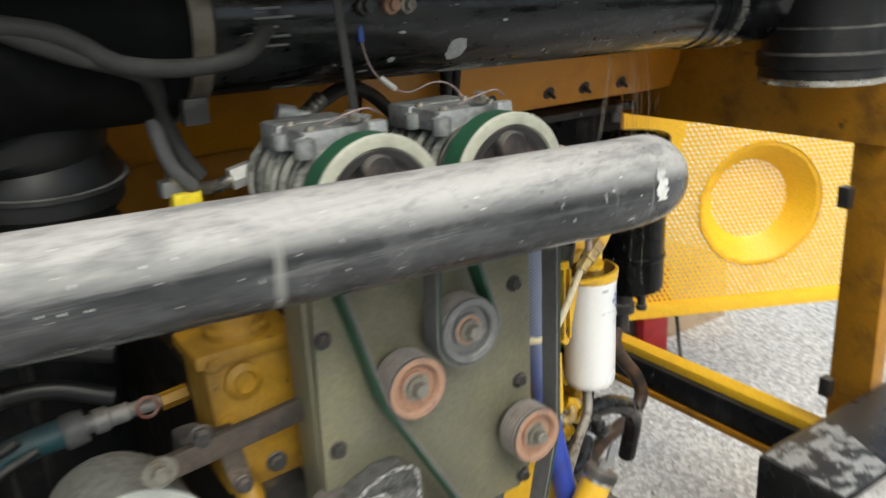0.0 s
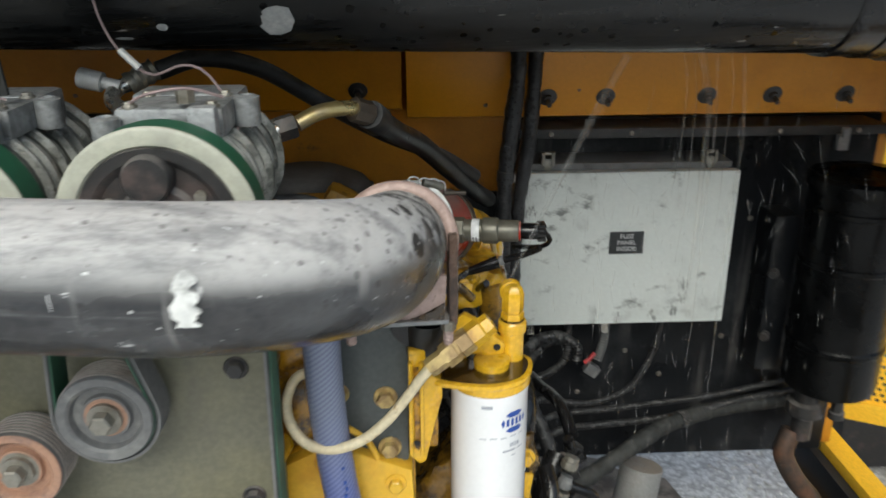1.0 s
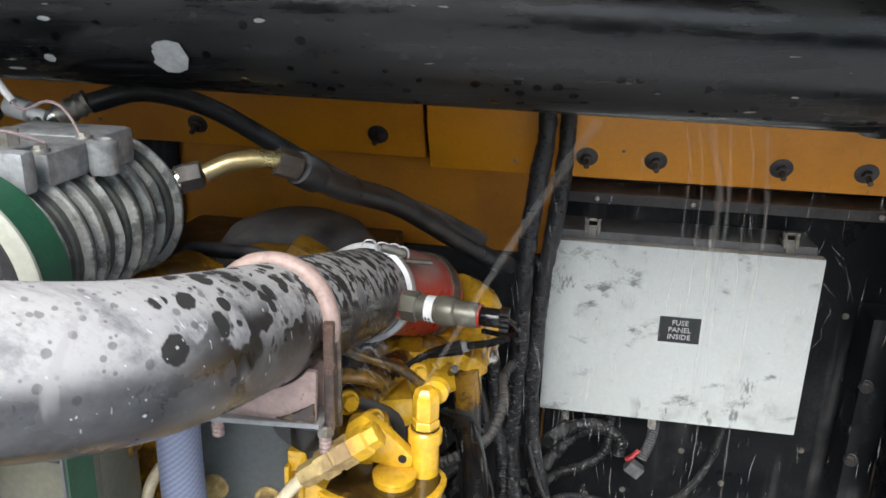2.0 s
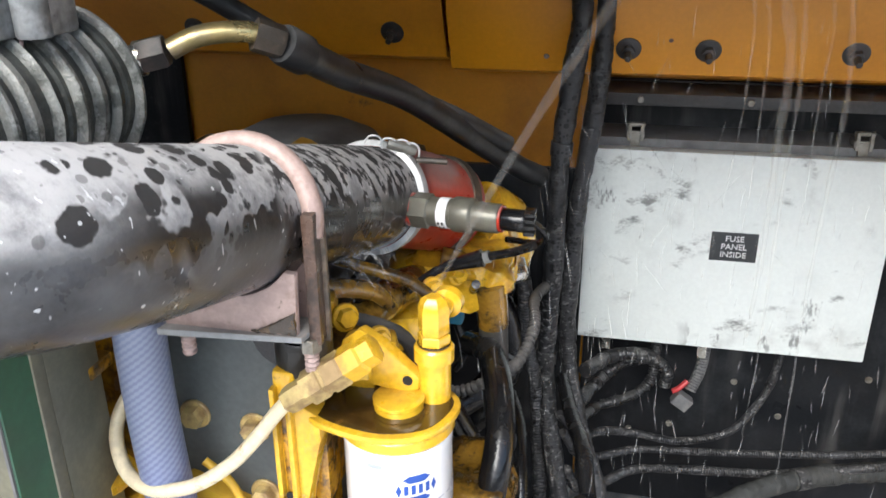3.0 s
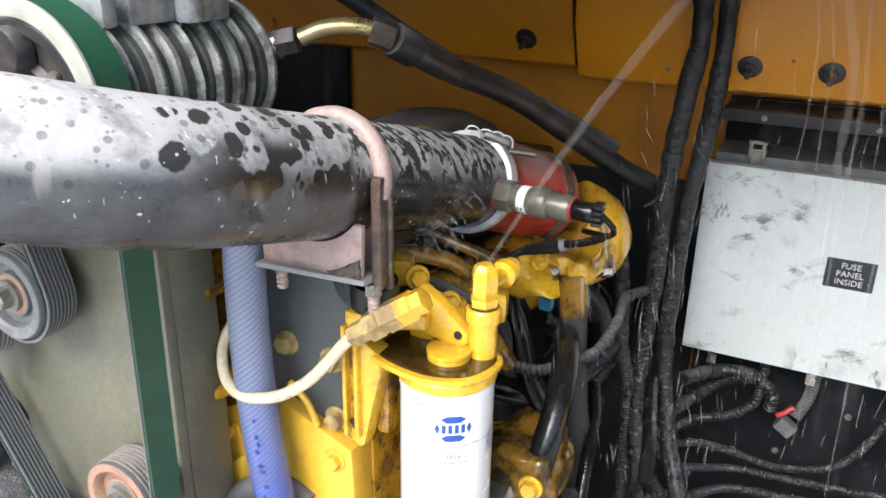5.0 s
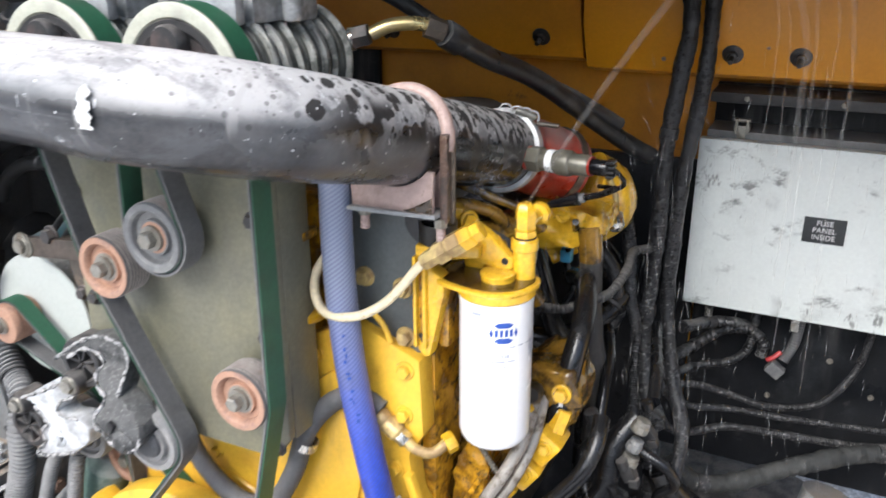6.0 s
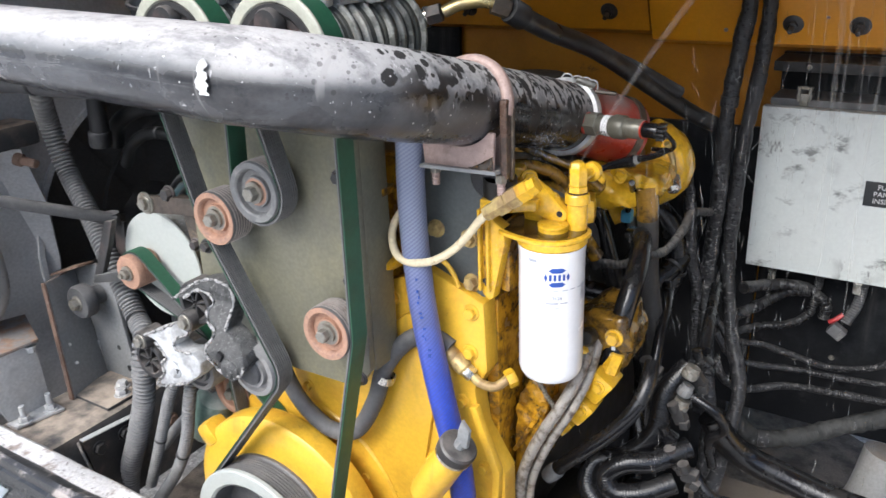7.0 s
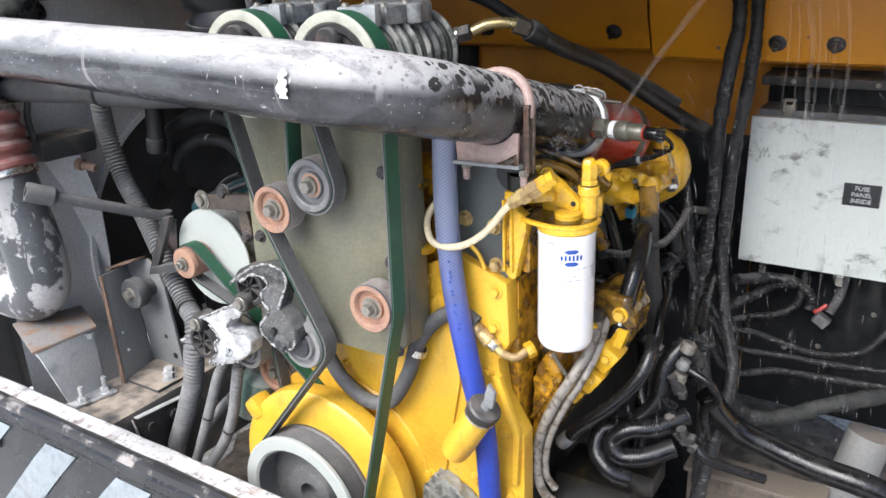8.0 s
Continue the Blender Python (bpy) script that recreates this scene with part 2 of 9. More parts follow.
def streaks(n, l, vec, c, r):
    """Dirt washed down in pale upright streaks."""
    mp = n.new("ShaderNodeMapping")
    mp.inputs["Scale"].default_value = (24, 24, 1.6)
    l.new(vec, mp.inputs["Vector"])
    s = ramp(n, l, noise_at(n, l, mp.outputs[0], 1.0, 4.0, 0.6), 0.52, 0.75)
    w = ramp(n, l, noise_at(n, l, vec, 5.0, 3.0), 0.42, 0.65)
    c = blend(n, l, times(n, l, times(n, l, s, w), 0.55), c, (0.13, 0.125, 0.12))
    blot = ramp(n, l, noise_at(n, l, vec, 22.0, 5.0, 0.7), 0.6, 0.7)
    return blend(n, l, times(n, l, blot, 0.35), c, (0.06, 0.06, 0.06)), r


def scratches(n, l, vec, c, r):
    """Short pale scrapes in two directions."""
    for turn, lo in (((0.3, 0.6, 0.2), 0.72), ((0.1, -0.5, 1.1), 0.74)):
        mp = n.new("ShaderNodeMapping")
        mp.inputs["Scale"].default_value = (22, 160, 160)
        mp.inputs["Rotation"].default_value = turn
        l.new(vec, mp.inputs["Vector"])
        s = ramp(n, l, noise_at(n, l, mp.outputs[0], 1.0, 2.0), lo, lo + 0.03)
        c = blend(n, l, times(n, l, s, 0.6), c, (0.42, 0.40, 0.38))
    return c, r


def wet_bands(n, l, vec, c, r):
    """Water film drawn along a black pipe, olive bands on its upper side, beads along its underside."""
    mp = n.new("ShaderNodeMapping")
    mp.inputs["Scale"].default_value = (2.5, 40, 40)
    l.new(vec, mp.inputs["Vector"])
    band = ramp(n, l, noise_at(n, l, mp.outputs[0], 1.0, 6.0, 0.65), 0.42, 0.66)
    face = n.new("ShaderNodeSeparateXYZ")
    l.new(n.new("ShaderNodeNewGeometry").outputs["Normal"], face.inputs[0])
    c = blend(n, l, times(n, l, times(n, l, band, ramp(n, l, face.outputs["Z"], -0.4, 0.3)), 0.75), c, (0.045, 0.047, 0.042))
    r = times(n, l, r, times(n, l, times(n, l, band, 0.3), 0.12, "SUBTRACT"), "ADD")
    v = n.new("ShaderNodeTexVoronoi")
    v.inputs["Scale"].default_value = 70.0
    l.new(vec, v.inputs["Vector"])
    pick = n.new("ShaderNodeSeparateXYZ")
    l.new(v.outputs["Color"], pick.inputs[0])
    bead = times(n, l, ramp(n, l, v.outputs["Distance"], 0.34, 0.26), times(n, l, pick.outputs["X"], times(n, l, ramp(n, l, face.outputs["Z"], 0.2, -0.5), 0.5), "LESS_THAN"))
    c = blend(n, l, times(n, l, bead, 0.9), c, (0.002, 0.002, 0.002))
    r = times(n, l, r, times(n, l, bead, -0.25), "ADD")
    return scratches(n, l, vec, c, r)


def worn_ridges(n, l, vec, c, r):
    """Bright rubbed edges and pale crust on a dirty casting."""
    s = ramp(n, l, noise_at(n, l, vec, 85.0, 5.0, 0.75), 0.56, 0.66)
    c = blend(n, l, times(n, l, s, 0.55), c, (0.46, 0.46, 0.44))
    s = ramp(n, l, noise_at(n, l, vec, 55.0, 5.0, 0.7), 0.56, 0.70)
    return blend(n, l, times(n, l, s, 0.28), c, (0.05, 0.052, 0.045)), r


def crust(n, l, vec, c, r):
    """Pale corrosion in grains and flakes over a dark casting."""
    for scale, lo, hi, amount, col in ((60.0, 0.58, 0.66, 0.5, (0.24, 0.235, 0.23)), (230.0, 0.60, 0.66, 0.45, (0.42, 0.41, 0.40)), (420.0, 0.64, 0.68, 0.5, (0.55, 0.54, 0.53))):
        c = blend(n, l, times(n, l, ramp(n, l, noise_at(n, l, vec, scale, 4.0, 0.7), lo, hi), amount), c, col)
    return c, r


def grit(n, l, vec, c, r):
    """Dark road grit and brown scuffs lying on a bare ledge."""
    s = ramp(n, l, noise_at(n, l, vec, 70.0, 6.0, 0.75), 0.56, 0.64)
    c = blend(n, l, times(n, l, s, 0.75), c, (0.17, 0.14, 0.12))
    mp = n.new("ShaderNodeMapping")
    mp.inputs["Scale"].default_value = (14, 60, 60)
    l.new(vec, mp.inputs["Vector"])
    s = ramp(n, l, noise_at(n, l, mp.outputs[0], 1.0, 4.0, 0.6), 0.6, 0.68)
    return blend(n, l, times(n, l, s, 0.6), c, (0.30, 0.21, 0.15)), r


def pebbles(n, l, vec, c, r):
    """Each stone of the yard its own grey, with darker gaps between."""
    v = n.new("ShaderNodeTexVoronoi")
    v.inputs["Scale"].default_value = 55.0
    l.new(vec, v.inputs["Vector"])
    pick = n.new("ShaderNodeSeparateXYZ")
    l.new(v.outputs["Color"], pick.inputs[0])
    c = blend(n, l, times(n, l, ramp(n, l, pick.outputs["X"], 0.6, 1.0), 0.55), c, (0.40, 0.38, 0.355))
    c = blend(n, l, times(n, l, ramp(n, l, v.outputs["Distance"], 0.45, 0.75), 0.5), c, (0.26, 0.245, 0.225))
    return c, r


def peeling(n, l, vec, c, r):
    """Flaked paint: silver runs down the pipe where the black has gone, with pale scrapes."""
    mp = n.new("ShaderNodeMapping")
    mp.inputs["Scale"].default_value = (24, 24, 6)
    l.new(vec, mp.inputs["Vector"])
    s = ramp(n, l, noise_at(n, l, mp.outputs[0], 1.0, 7.0, 0.6), 0.54, 0.56)
    c = blend(n, l, times(n, l, s, 0.85), c, (0.36, 0.355, 0.345))
    s = ramp(n, l, noise_at(n, l, vec, 60.0, 5.0, 0.7), 0.62, 0.66)
    c = blend(n, l, times(n, l, s, 0.7), c, (0.10, 0.10, 0.10))
    return scratches(n, l, vec, c, r)


BLACK = (0.018, 0.019, 0.021)
DUST = (0.40, 0.37, 0.34)
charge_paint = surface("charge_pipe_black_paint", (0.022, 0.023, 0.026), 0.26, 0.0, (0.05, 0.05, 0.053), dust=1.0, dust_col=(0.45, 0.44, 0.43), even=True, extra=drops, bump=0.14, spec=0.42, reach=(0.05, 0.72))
intake_paint = surface("intake_black_paint", (0.006, 0.0066, 0.0072), 0.33, 0.0, (0.014, 0.0146, 0.015), amount=(0.5, 0.8), scale=9, dust=0.4, dust_col=(0.045, 0.048, 0.042), spec=0.42, bump=0.1, extra=wet_bands, reach=(0.05, 0.8))
cat_yellow = surface("engine_yellow_paint", (0.72, 0.43, 0.035), 0.36, 0.0, (0.60, 0.32, 0.024), amount=(0.48, 0.7), scale=9, grime=0.22, coat=0.2, bump=0.05, tone=0.5, extra=stains)
wet_yellow = surface("oily_yellow_paint", (0.72, 0.42, 0.02), 0.22, 0.0, (0.42, 0.2, 0.01), amount=(0.54, 0.7), scale=24, grime=0.36, coat=0.5, bump=0.12, dust=0.45, dust_col=(0.14, 0.07, 0.01))
bus_yellow = surface("bus_yellow_paint", (0.64, 0.262, 0.006), 0.45, 0.0, (0.50, 0.19, 0.005), scale=3.5, grime=0.2, bump=0.03, tone=0.35)
door_yellow = surface("door_yellow_paint", (0.92, 0.54, 0.03), 0.45, 0.0, (0.86, 0.49, 0.024), scale=6, bump=0.06)
# Bus yellow darkened to paint in the shade below the flange, plus grime.
bulkhead_shade_yellow = surface("grimy_shaded_bulkhead", (0.58, 0.24, 0.006), 0.5, 0.0, (0.40, 0.155, 0.005), amount=(0.45, 0.7), scale=4, grime=0.3, bump=0.04, tone=0.4)
olive_steel = surface("olive_steel", (0.15, 0.145, 0.105), 0.45, 0.1, (0.22, 0.205, 0.125), amount=(0.42, 0.72), scale=6, bump=0.08, dust=0.2, extra=rub_marks)
slate_steel = surface("slate_grey_paint", (0.085, 0.095, 0.095), 0.5, 0.0, (0.12, 0.13, 0.13), scale=8, bump=0.08, dust=0.2)
terracotta = surface("rusty_terracotta_pulley", (0.37, 0.215, 0.145), 0.62, 0.1, (0.27, 0.17, 0.135), scale=45, fine=260, bump=0.25, grime=0.15)
ribbed_grey = surface("worn_grey_groove", (0.13, 0.125, 0.12), 0.5, 0.2, (0.18, 0.165, 0.155), scale=30, bump=0.1)
idler_grey = surface("grey_plastic_idler", (0.15, 0.15, 0.15), 0.5, 0.1, (0.22, 0.22, 0.21), scale=30, bump=0.1)
bolt_steel = surface("dull_bolt_steel", (0.27, 0.255, 0.22), 0.45, 0.6, (0.18, 0.155, 0.12), scale=60, bump=0.1)
zinc = surface("bright_zinc", (0.62, 0.6, 0.55), 0.28, 0.9, (0.45, 0.4, 0.3), scale=50, bump=0.05)
brass = surface("yellow_zinc_tube", (0.55, 0.44, 0.2), 0.33, 0.8, (0.4, 0.33, 0.24), scale=20, bump=0.05)
cream = surface("cream_clutch_face", (0.38, 0.38, 0.31), 0.5, 0.0, (0.30, 0.30, 0.25), scale=20, bump=0.05, grime=0.08)
disc_cream = surface("pale_green_disc", (0.42, 0.44, 0.41), 0.5, 0.0, (0.38, 0.4, 0.37), scale=12, bump=0.02, tone=0.3)
black_metal = surface("black_hub", (0.035, 0.034, 0.034), 0.4, 0.2, (0.08, 0.06, 0.055), scale=30, dust=0.4)
cast_alu = surface("dirty_cast_aluminium", (0.28, 0.28, 0.255), 0.45, 0.3, (0.10, 0.103, 0.09), amount=(0.46, 0.60), scale=48, grime=0.15, bump=0.6, fine=420, dust=0.5, dust_col=(0.42, 0.42, 0.40), extra=worn_ridges)
cast_dark = surface("grimy_cast_body", (0.085, 0.088, 0.076), 0.5, 0.2, (0.045, 0.047, 0.04), amount=(0.42, 0.62), scale=40, bump=0.7, fine=360, dust=0.3, dust_col=(0.2, 0.2, 0.19))
pale_alu = surface("pale_aluminium", (0.56, 0.57, 0.58), 0.55, 0.1, (0.31, 0.31, 0.31), amount=(0.42, 0.66), scale=30, grime=0.12, bump=0.4)
crusty = surface("crusted_tensioner_casting", (0.085, 0.085, 0.083), 0.75, 0.1, (0.03, 0.03, 0.03), amount=(0.42, 0.66), scale=45, fine=420, bump=1.0, grime=0.3, dust=0.2, dust_col=(0.3, 0.29, 0.28), extra=crust)
grey_hose = surface("dust_grey_hose_rubber", (0.048, 0.046, 0.044), 0.6, 0.0, (0.026, 0.026, 0.027), scale=24, dust=0.7, dust_col=(0.17, 0.16, 0.15), spec=0.3)
brown_hose = surface("rust_stained_hose", (0.03, 0.026, 0.023), 0.45, 0.0, (0.12, 0.06, 0.035), amount=(0.42, 0.66), scale=12, dust=0.3, dust_col=(0.16, 0.11, 0.08), spec=0.35)
damp_hose = surface("damp_black_hose", (0.012, 0.012, 0.013), 0.34, 0.0, (0.045, 0.044, 0.043), amount=(0.5, 0.68), scale=26, dust=0.45, dust_col=(0.12, 0.115, 0.11), spec=0.4, bump=0.15)
rubber = surface("black_rubber", (0.014, 0.014, 0.015), 0.45, 0.0, (0.03, 0.03, 0.03), spec=0.35, scale=20, dust=0.75, dust_col=(0.19, 0.185, 0.18))
wet_rubber = surface("wet_black_rubber", (0.007, 0.007, 0.008), 0.2, 0.0, (0.014, 0.014, 0.014), scale=30, dust=0.12, dust_col=(0.07, 0.067, 0.063), spec=0.45)
dusty_rubber = surface("dusty_grey_rubber", (0.075, 0.075, 0.077), 0.7, 0.0, (0.12, 0.12, 0.12), scale=18, dust=0.55, dust_col=(0.24, 0.23, 0.22))
wheel_grey = surface("dusty_tensioner_wheel", (0.22, 0.215, 0.21), 0.6, 0.0, (0.15, 0.148, 0.145), scale=22, dust=0.3, dust_col=(0.3, 0.29, 0.28))
conduit_black = surface("black_corrugated_conduit", (0.034, 0.034, 0.036), 0.36, 0.0, (0.014, 0.014, 0.015), amount=(0.42, 0.64), scale=9, dust=0.35, dust_col=(0.12, 0.115, 0.11), spec=0.3, extra=speckle)
conduit_grey = surface("dusty_corrugated_conduit", (0.15, 0.15, 0.15), 0.6, 0.0, (0.24, 0.24, 0.235), scale=25, dust=0.4, dust_col=(0.32, 0.31, 0.3))
belt_black = surface("ribbed_belt_rubber", (0.012, 0.012, 0.013), 0.6, 0.0, (0.035, 0.034, 0.033), scale=25, bump=0.05)
belt_green = surface("green_belt_backing", (0.02, 0.088, 0.046), 0.55, 0.0, (0.03, 0.065, 0.042), scale=10, bump=0.05)
filter_white = surface("white_filter_enamel", (0.83, 0.83, 0.84), 0.22, 0.0, (0.79, 0.79, 0.79), scale=8, coat=0.3, bump=0.02, tone=0.15)
print_blue = surface("blue_print", (0.02, 0.07, 0.32), 0.35, bump=0.02)
print_grey = surface("grey_print", (0.35, 0.37, 0.42), 0.4, bump=0.02)
blue_hose_mat = surface("blue_braided_silicone", (0.025, 0.06, 0.42), 0.42, 0.0, (0.03, 0.05, 0.3), scale=25, grime=0.12, bump=0.25, extra=weave)
cream_tube = surface("cream_painted_tube", (0.70, 0.60, 0.40), 0.42, 0.0, (0.42, 0.27, 0.12), amount=(0.58, 0.68), scale=45, grime=0.16, bump=0.2)
box_paint = surface("fuse_box_grey_white", (0.70, 0.73, 0.70), 0.42, 0.0, (0.63, 0.66, 0.63), scale=7, bump=0.03, tone=0.25, extra=smears)
# Box body in a much darker grey than the lid.
box_side = surface("fuse_box_grey_side", (0.2, 0.2, 0.2), 0.6, 0.0, (0.12, 0.12, 0.12), scale=20, dust=0.3)
label_black = surface("black_label", (0.03, 0.033, 0.035), 0.45, bump=0.02)
label_white = surface("white_lettering", (0.75, 0.75, 0.75), 0.5, bump=0.02)
black_panel = surface("wet_black_panel", (0.011, 0.012, 0.014), 0.34, 0.0, (0.03, 0.032, 0.035), scale=6, dust=0.2, dust_col=(0.1, 0.1, 0.1), spec=0.16, bump=0.1, extra=streaks)
grey_sheet = surface("grey_shroud_sheet", (0.55, 0.55, 0.55), 0.6, 0.0, (0.42, 0.42, 0.415), scale=6, dust=0.3, bump=0.1, grime=0.06)
dark_void = surface("dark_fan_black", (0.01, 0.01, 0.011), 0.6, bump=0.1)
rail_steel = surface("chassis_rail_dirty_steel", (0.06, 0.06, 0.06), 0.65, 0.1, (0.12, 0.1, 0.09), scale=22, dust=0.95, dust_col=(0.42, 0.35, 0.28), bump=0.5)
bracket_steel = surface("grey_bracket_steel", (0.26, 0.265, 0.265), 0.5, 0.2, (0.29, 0.285, 0.28), scale=12, dust=0.5, dust_col=(0.36, 0.27, 0.2), bump=0.25, grime=0.06)
beige_steel = surface("dust_caked_beam", (0.24, 0.20, 0.16), 0.7, 0.0, (0.12, 0.10, 0.085), amount=(0.4, 0.66), scale=14, dust=0.8, dust_col=(0.34, 0.29, 0.23), bump=0.4, grime=0.2)
galvanised = surface("galvanised_plate", (0.56, 0.56, 0.55), 0.5, 0.2, (0.35, 0.35, 0.35), scale=20, bump=0.1)
wet_rust = surface("wet_rusty_steel", (0.10, 0.062, 0.045), 0.32, 0.1, (0.04, 0.028, 0.022), amount=(0.42, 0.62), scale=70, bump=0.4)
dull_strap = surface("tarnished_strap_steel", (0.14, 0.12, 0.095), 0.5, 0.4, (0.08, 0.068, 0.055), amount=(0.42, 0.64), scale=20, bump=0.15)
bare_rust = surface("dusty_rusting_plate", (0.24, 0.22, 0.205), 0.7, 0.1, (0.27, 0.17, 0.115), amount=(0.45, 0.62), scale=28, bump=0.35)
rust = surface("rusty_steel", (0.22, 0.14, 0.10), 0.8, 0.1, (0.31, 0.24, 0.2), scale=35, bump=0.4)
pink_primer = surface("pinkish_scuffed_steel", (0.41, 0.30, 0.265), 0.55, 0.1, (0.27, 0.19, 0.165), scale=42, bump=0.3, grime=0.36)
chipped = surface("chipped_silver_black_pipe", (0.07, 0.073, 0.077), 0.35, 0.0, (0.42, 0.41, 0.40), amount=(0.49, 0.52), scale=9, dust=0.45, bump=0.3, extra=peeling)
red_hose = surface("faded_red_silicone", (0.23, 0.075, 0.062), 0.55, 0.0, (0.22, 0.14, 0.125), scale=25, dust=0.9, dust_col=(0.26, 0.22, 0.205), bump=0.2, grime=0.2)
red_wet = surface("wet_red_silicone", (0.35, 0.03, 0.015), 0.3, 0.0, (0.30, 0.06, 0.04), scale=25, bump=0.1, dust=0.85, dust_col=(0.27, 0.20, 0.18), reach=(0.15, 0.75), grime=0.2)
bumper_black = surface("bumper_black_paint", (0.022, 0.023, 0.023), 0.24, 0.0, (0.035, 0.035, 0.034), scale=10, dust=0.2, dust_col=(0.14, 0.13, 0.12), extra=scratches)
bumper_top = surface("bumper_scuffed_top", (0.74, 0.72, 0.70), 0.5, 0.1, (0.36, 0.30, 0.26), amount=(0.52, 0.66), scale=30, bump=0.45, grime=0.34, extra=grit)
step_black = surface("scuffed_step_black", (0.03, 0.03, 0.031), 0.4, 0.0, (0.42, 0.42, 0.41), amount=(0.48, 0.58), scale=26, bump=0.4, grime=0.2, dust=0.3, dust_col=(0.12, 0.115, 0.11), extra=scratches)
reflector = surface("silver_reflective_tape", (0.56, 0.61, 0.64), 0.4, 0.0, (0.42, 0.46, 0.48), scale=40, bump=0.25, grime=0.08)
# Bus yellow with grime, and the side opening's shade put into the colour.
post_shade_yellow = surface("shaded_yellow_post", (0.42, 0.185, 0.008), 0.5, 0.0, (0.2, 0.09, 0.008), amount=(0.45, 0.7), scale=9, grime=0.42)
teal_hose = surface("teal_rubber_hose", (0.025, 0.085, 0.105), 0.5, 0.0, (0.09, 0.115, 0.12), scale=15, dust=0.6, dust_col=(0.2, 0.21, 0.21))
green_metal = surface("dark_green_enamel", (0.05, 0.12, 0.095), 0.4, 0.0, (0.1, 0.16, 0.14), scale=15, dust=0.4)
card_brown = surface("brown_cardboard", (0.5, 0.37, 0.26), 0.8, bump=0.05)
red_paint = surface("red_enamel", (0.5, 0.02, 0.025), 0.35, bump=0.05)
signal_yellow = surface("yellow_plug", (0.75, 0.6, 0.03), 0.4, bump=0.05)
blue_plug = surface("light_blue_plug", (0.08, 0.35, 0.55), 0.4, bump=0.05)
red_wire = surface("red_wire", (0.5, 0.05, 0.05), 0.4, bump=0.02)
pink_wire = surface("pink_grey_wire", (0.27, 0.2, 0.2), 0.5, bump=0.02)
sticker = surface("torn_white_sticker", (0.66, 0.66, 0.64), 0.6, 0.0, (0.36, 0.36, 0.35), amount=(0.5, 0.68), scale=70, bump=0.3)
grey_sticker = surface("peeling_grey_sticker", (0.33, 0.34, 0.34), 0.6, 0.0, (0.42, 0.42, 0.42), scale=60, bump=0.5)
gravel_mat = surface("wet_gravel", (0.86, 0.84, 0.81), 0.6, 0.0, (0.58, 0.555, 0.525), amount=(0.46, 0.62), scale=46, fine=170, bump=0.6, tone=2.2, extra=pebbles)
unseen_wall_mat = surface("dark_unseen_wall", (0.05, 0.05, 0.045), 0.8, 0.0, (0.03, 0.034, 0.028), scale=1.5, bump=0.3)
dirt_mat = surface("shaded_brown_dirt", (0.26, 0.215, 0.17), 0.7, 0.0, (0.11, 0.09, 0.072), amount=(0.4, 0.65), scale=14, fine=190, bump=0.7, tone=1.6)
ceiling_mat = surface("dark_bay_roof", (0.03, 0.03, 0.028), 0.7)


def water_material():
    m, n, l = nodes_of("water_spray")
    b = n["Principled BSDF"]
    b.inputs["Base Color"].default_value = (0.86, 0.84, 0.8, 1)
    b.inputs["Roughness"].default_value, b.inputs["IOR"].default_value = 0.2, 1.33
    b.inputs["Transmission Weight"].default_value, b.inputs["Alpha"].default_value = 0.75, 0.085
    return m


water = water_material()


def droplet_material():
    m, n, l = nodes_of("water_droplets")
    b = n["Principled BSDF"]
    b.inputs["Base Color"].default_value = (0.9, 0.89, 0.87, 1)
    b.inputs["Roughness"].default_value, b.inputs["Alpha"].default_value = 0.25, 0.085
    return m


droplets = droplet_material()

engine_grime = surface("oily_black_engine", (0.018, 0.016, 0.013), 0.35, 0.0, (0.09, 0.06, 0.02), amount=(0.55, 0.75), scale=16, bump=0.4)
dark_link = surface("brown_stained_link_steel", (0.085, 0.066, 0.052), 0.55, 0.2, (0.045, 0.038, 0.032), amount=(0.42, 0.64), scale=24, bump=0.25, dust=0.25, dust_col=(0.2, 0.17, 0.14))
grimy_steel = surface("grimy_dark_steel", (0.09, 0.075, 0.06), 0.45, 0.4, (0.2, 0.15, 0.11), scale=60, bump=0.3)
dusty_black = surface("dusty_black_cover", (0.035, 0.035, 0.035), 0.55, 0.0, (0.06, 0.06, 0.06), scale=12, dust=0.8, dust_col=(0.2, 0.195, 0.19))

oil_film = surface("dark_oil_film", (0.03, 0.017, 0.006), 0.12, 0.0, (0.09, 0.045, 0.01), amount=(0.5, 0.7), scale=40, coat=0.5, bump=0.05)
boot_rubber = surface("matt_black_boot_rubber", (0.006, 0.0065, 0.007), 0.45, 0.0, (0.011, 0.011, 0.011), scale=14, spec=0.3, bump=0.1)
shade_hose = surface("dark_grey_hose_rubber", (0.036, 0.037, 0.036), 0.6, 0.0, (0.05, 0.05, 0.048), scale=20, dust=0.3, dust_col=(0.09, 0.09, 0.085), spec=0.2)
conduit_wet = surface("wet_conduit", (0.016, 0.016, 0.017), 0.25, 0.0, (0.04, 0.039, 0.037), scale=40, dust=0.5, dust_col=(0.13, 0.126, 0.12))
braid = surface("braided_steel_hose", (0.38, 0.35, 0.31), 0.38, 0.4, (0.13, 0.105, 0.08), amount=(0.45, 0.65), scale=60, fine=800, bump=0.6)
canister_green = surface("dusty_green_canister", (0.10, 0.16, 0.14), 0.5, 0.0, (0.22, 0.25, 0.23), amount=(0.4, 0.6), scale=10, dust=0.6, dust_col=(0.34, 0.36, 0.34))
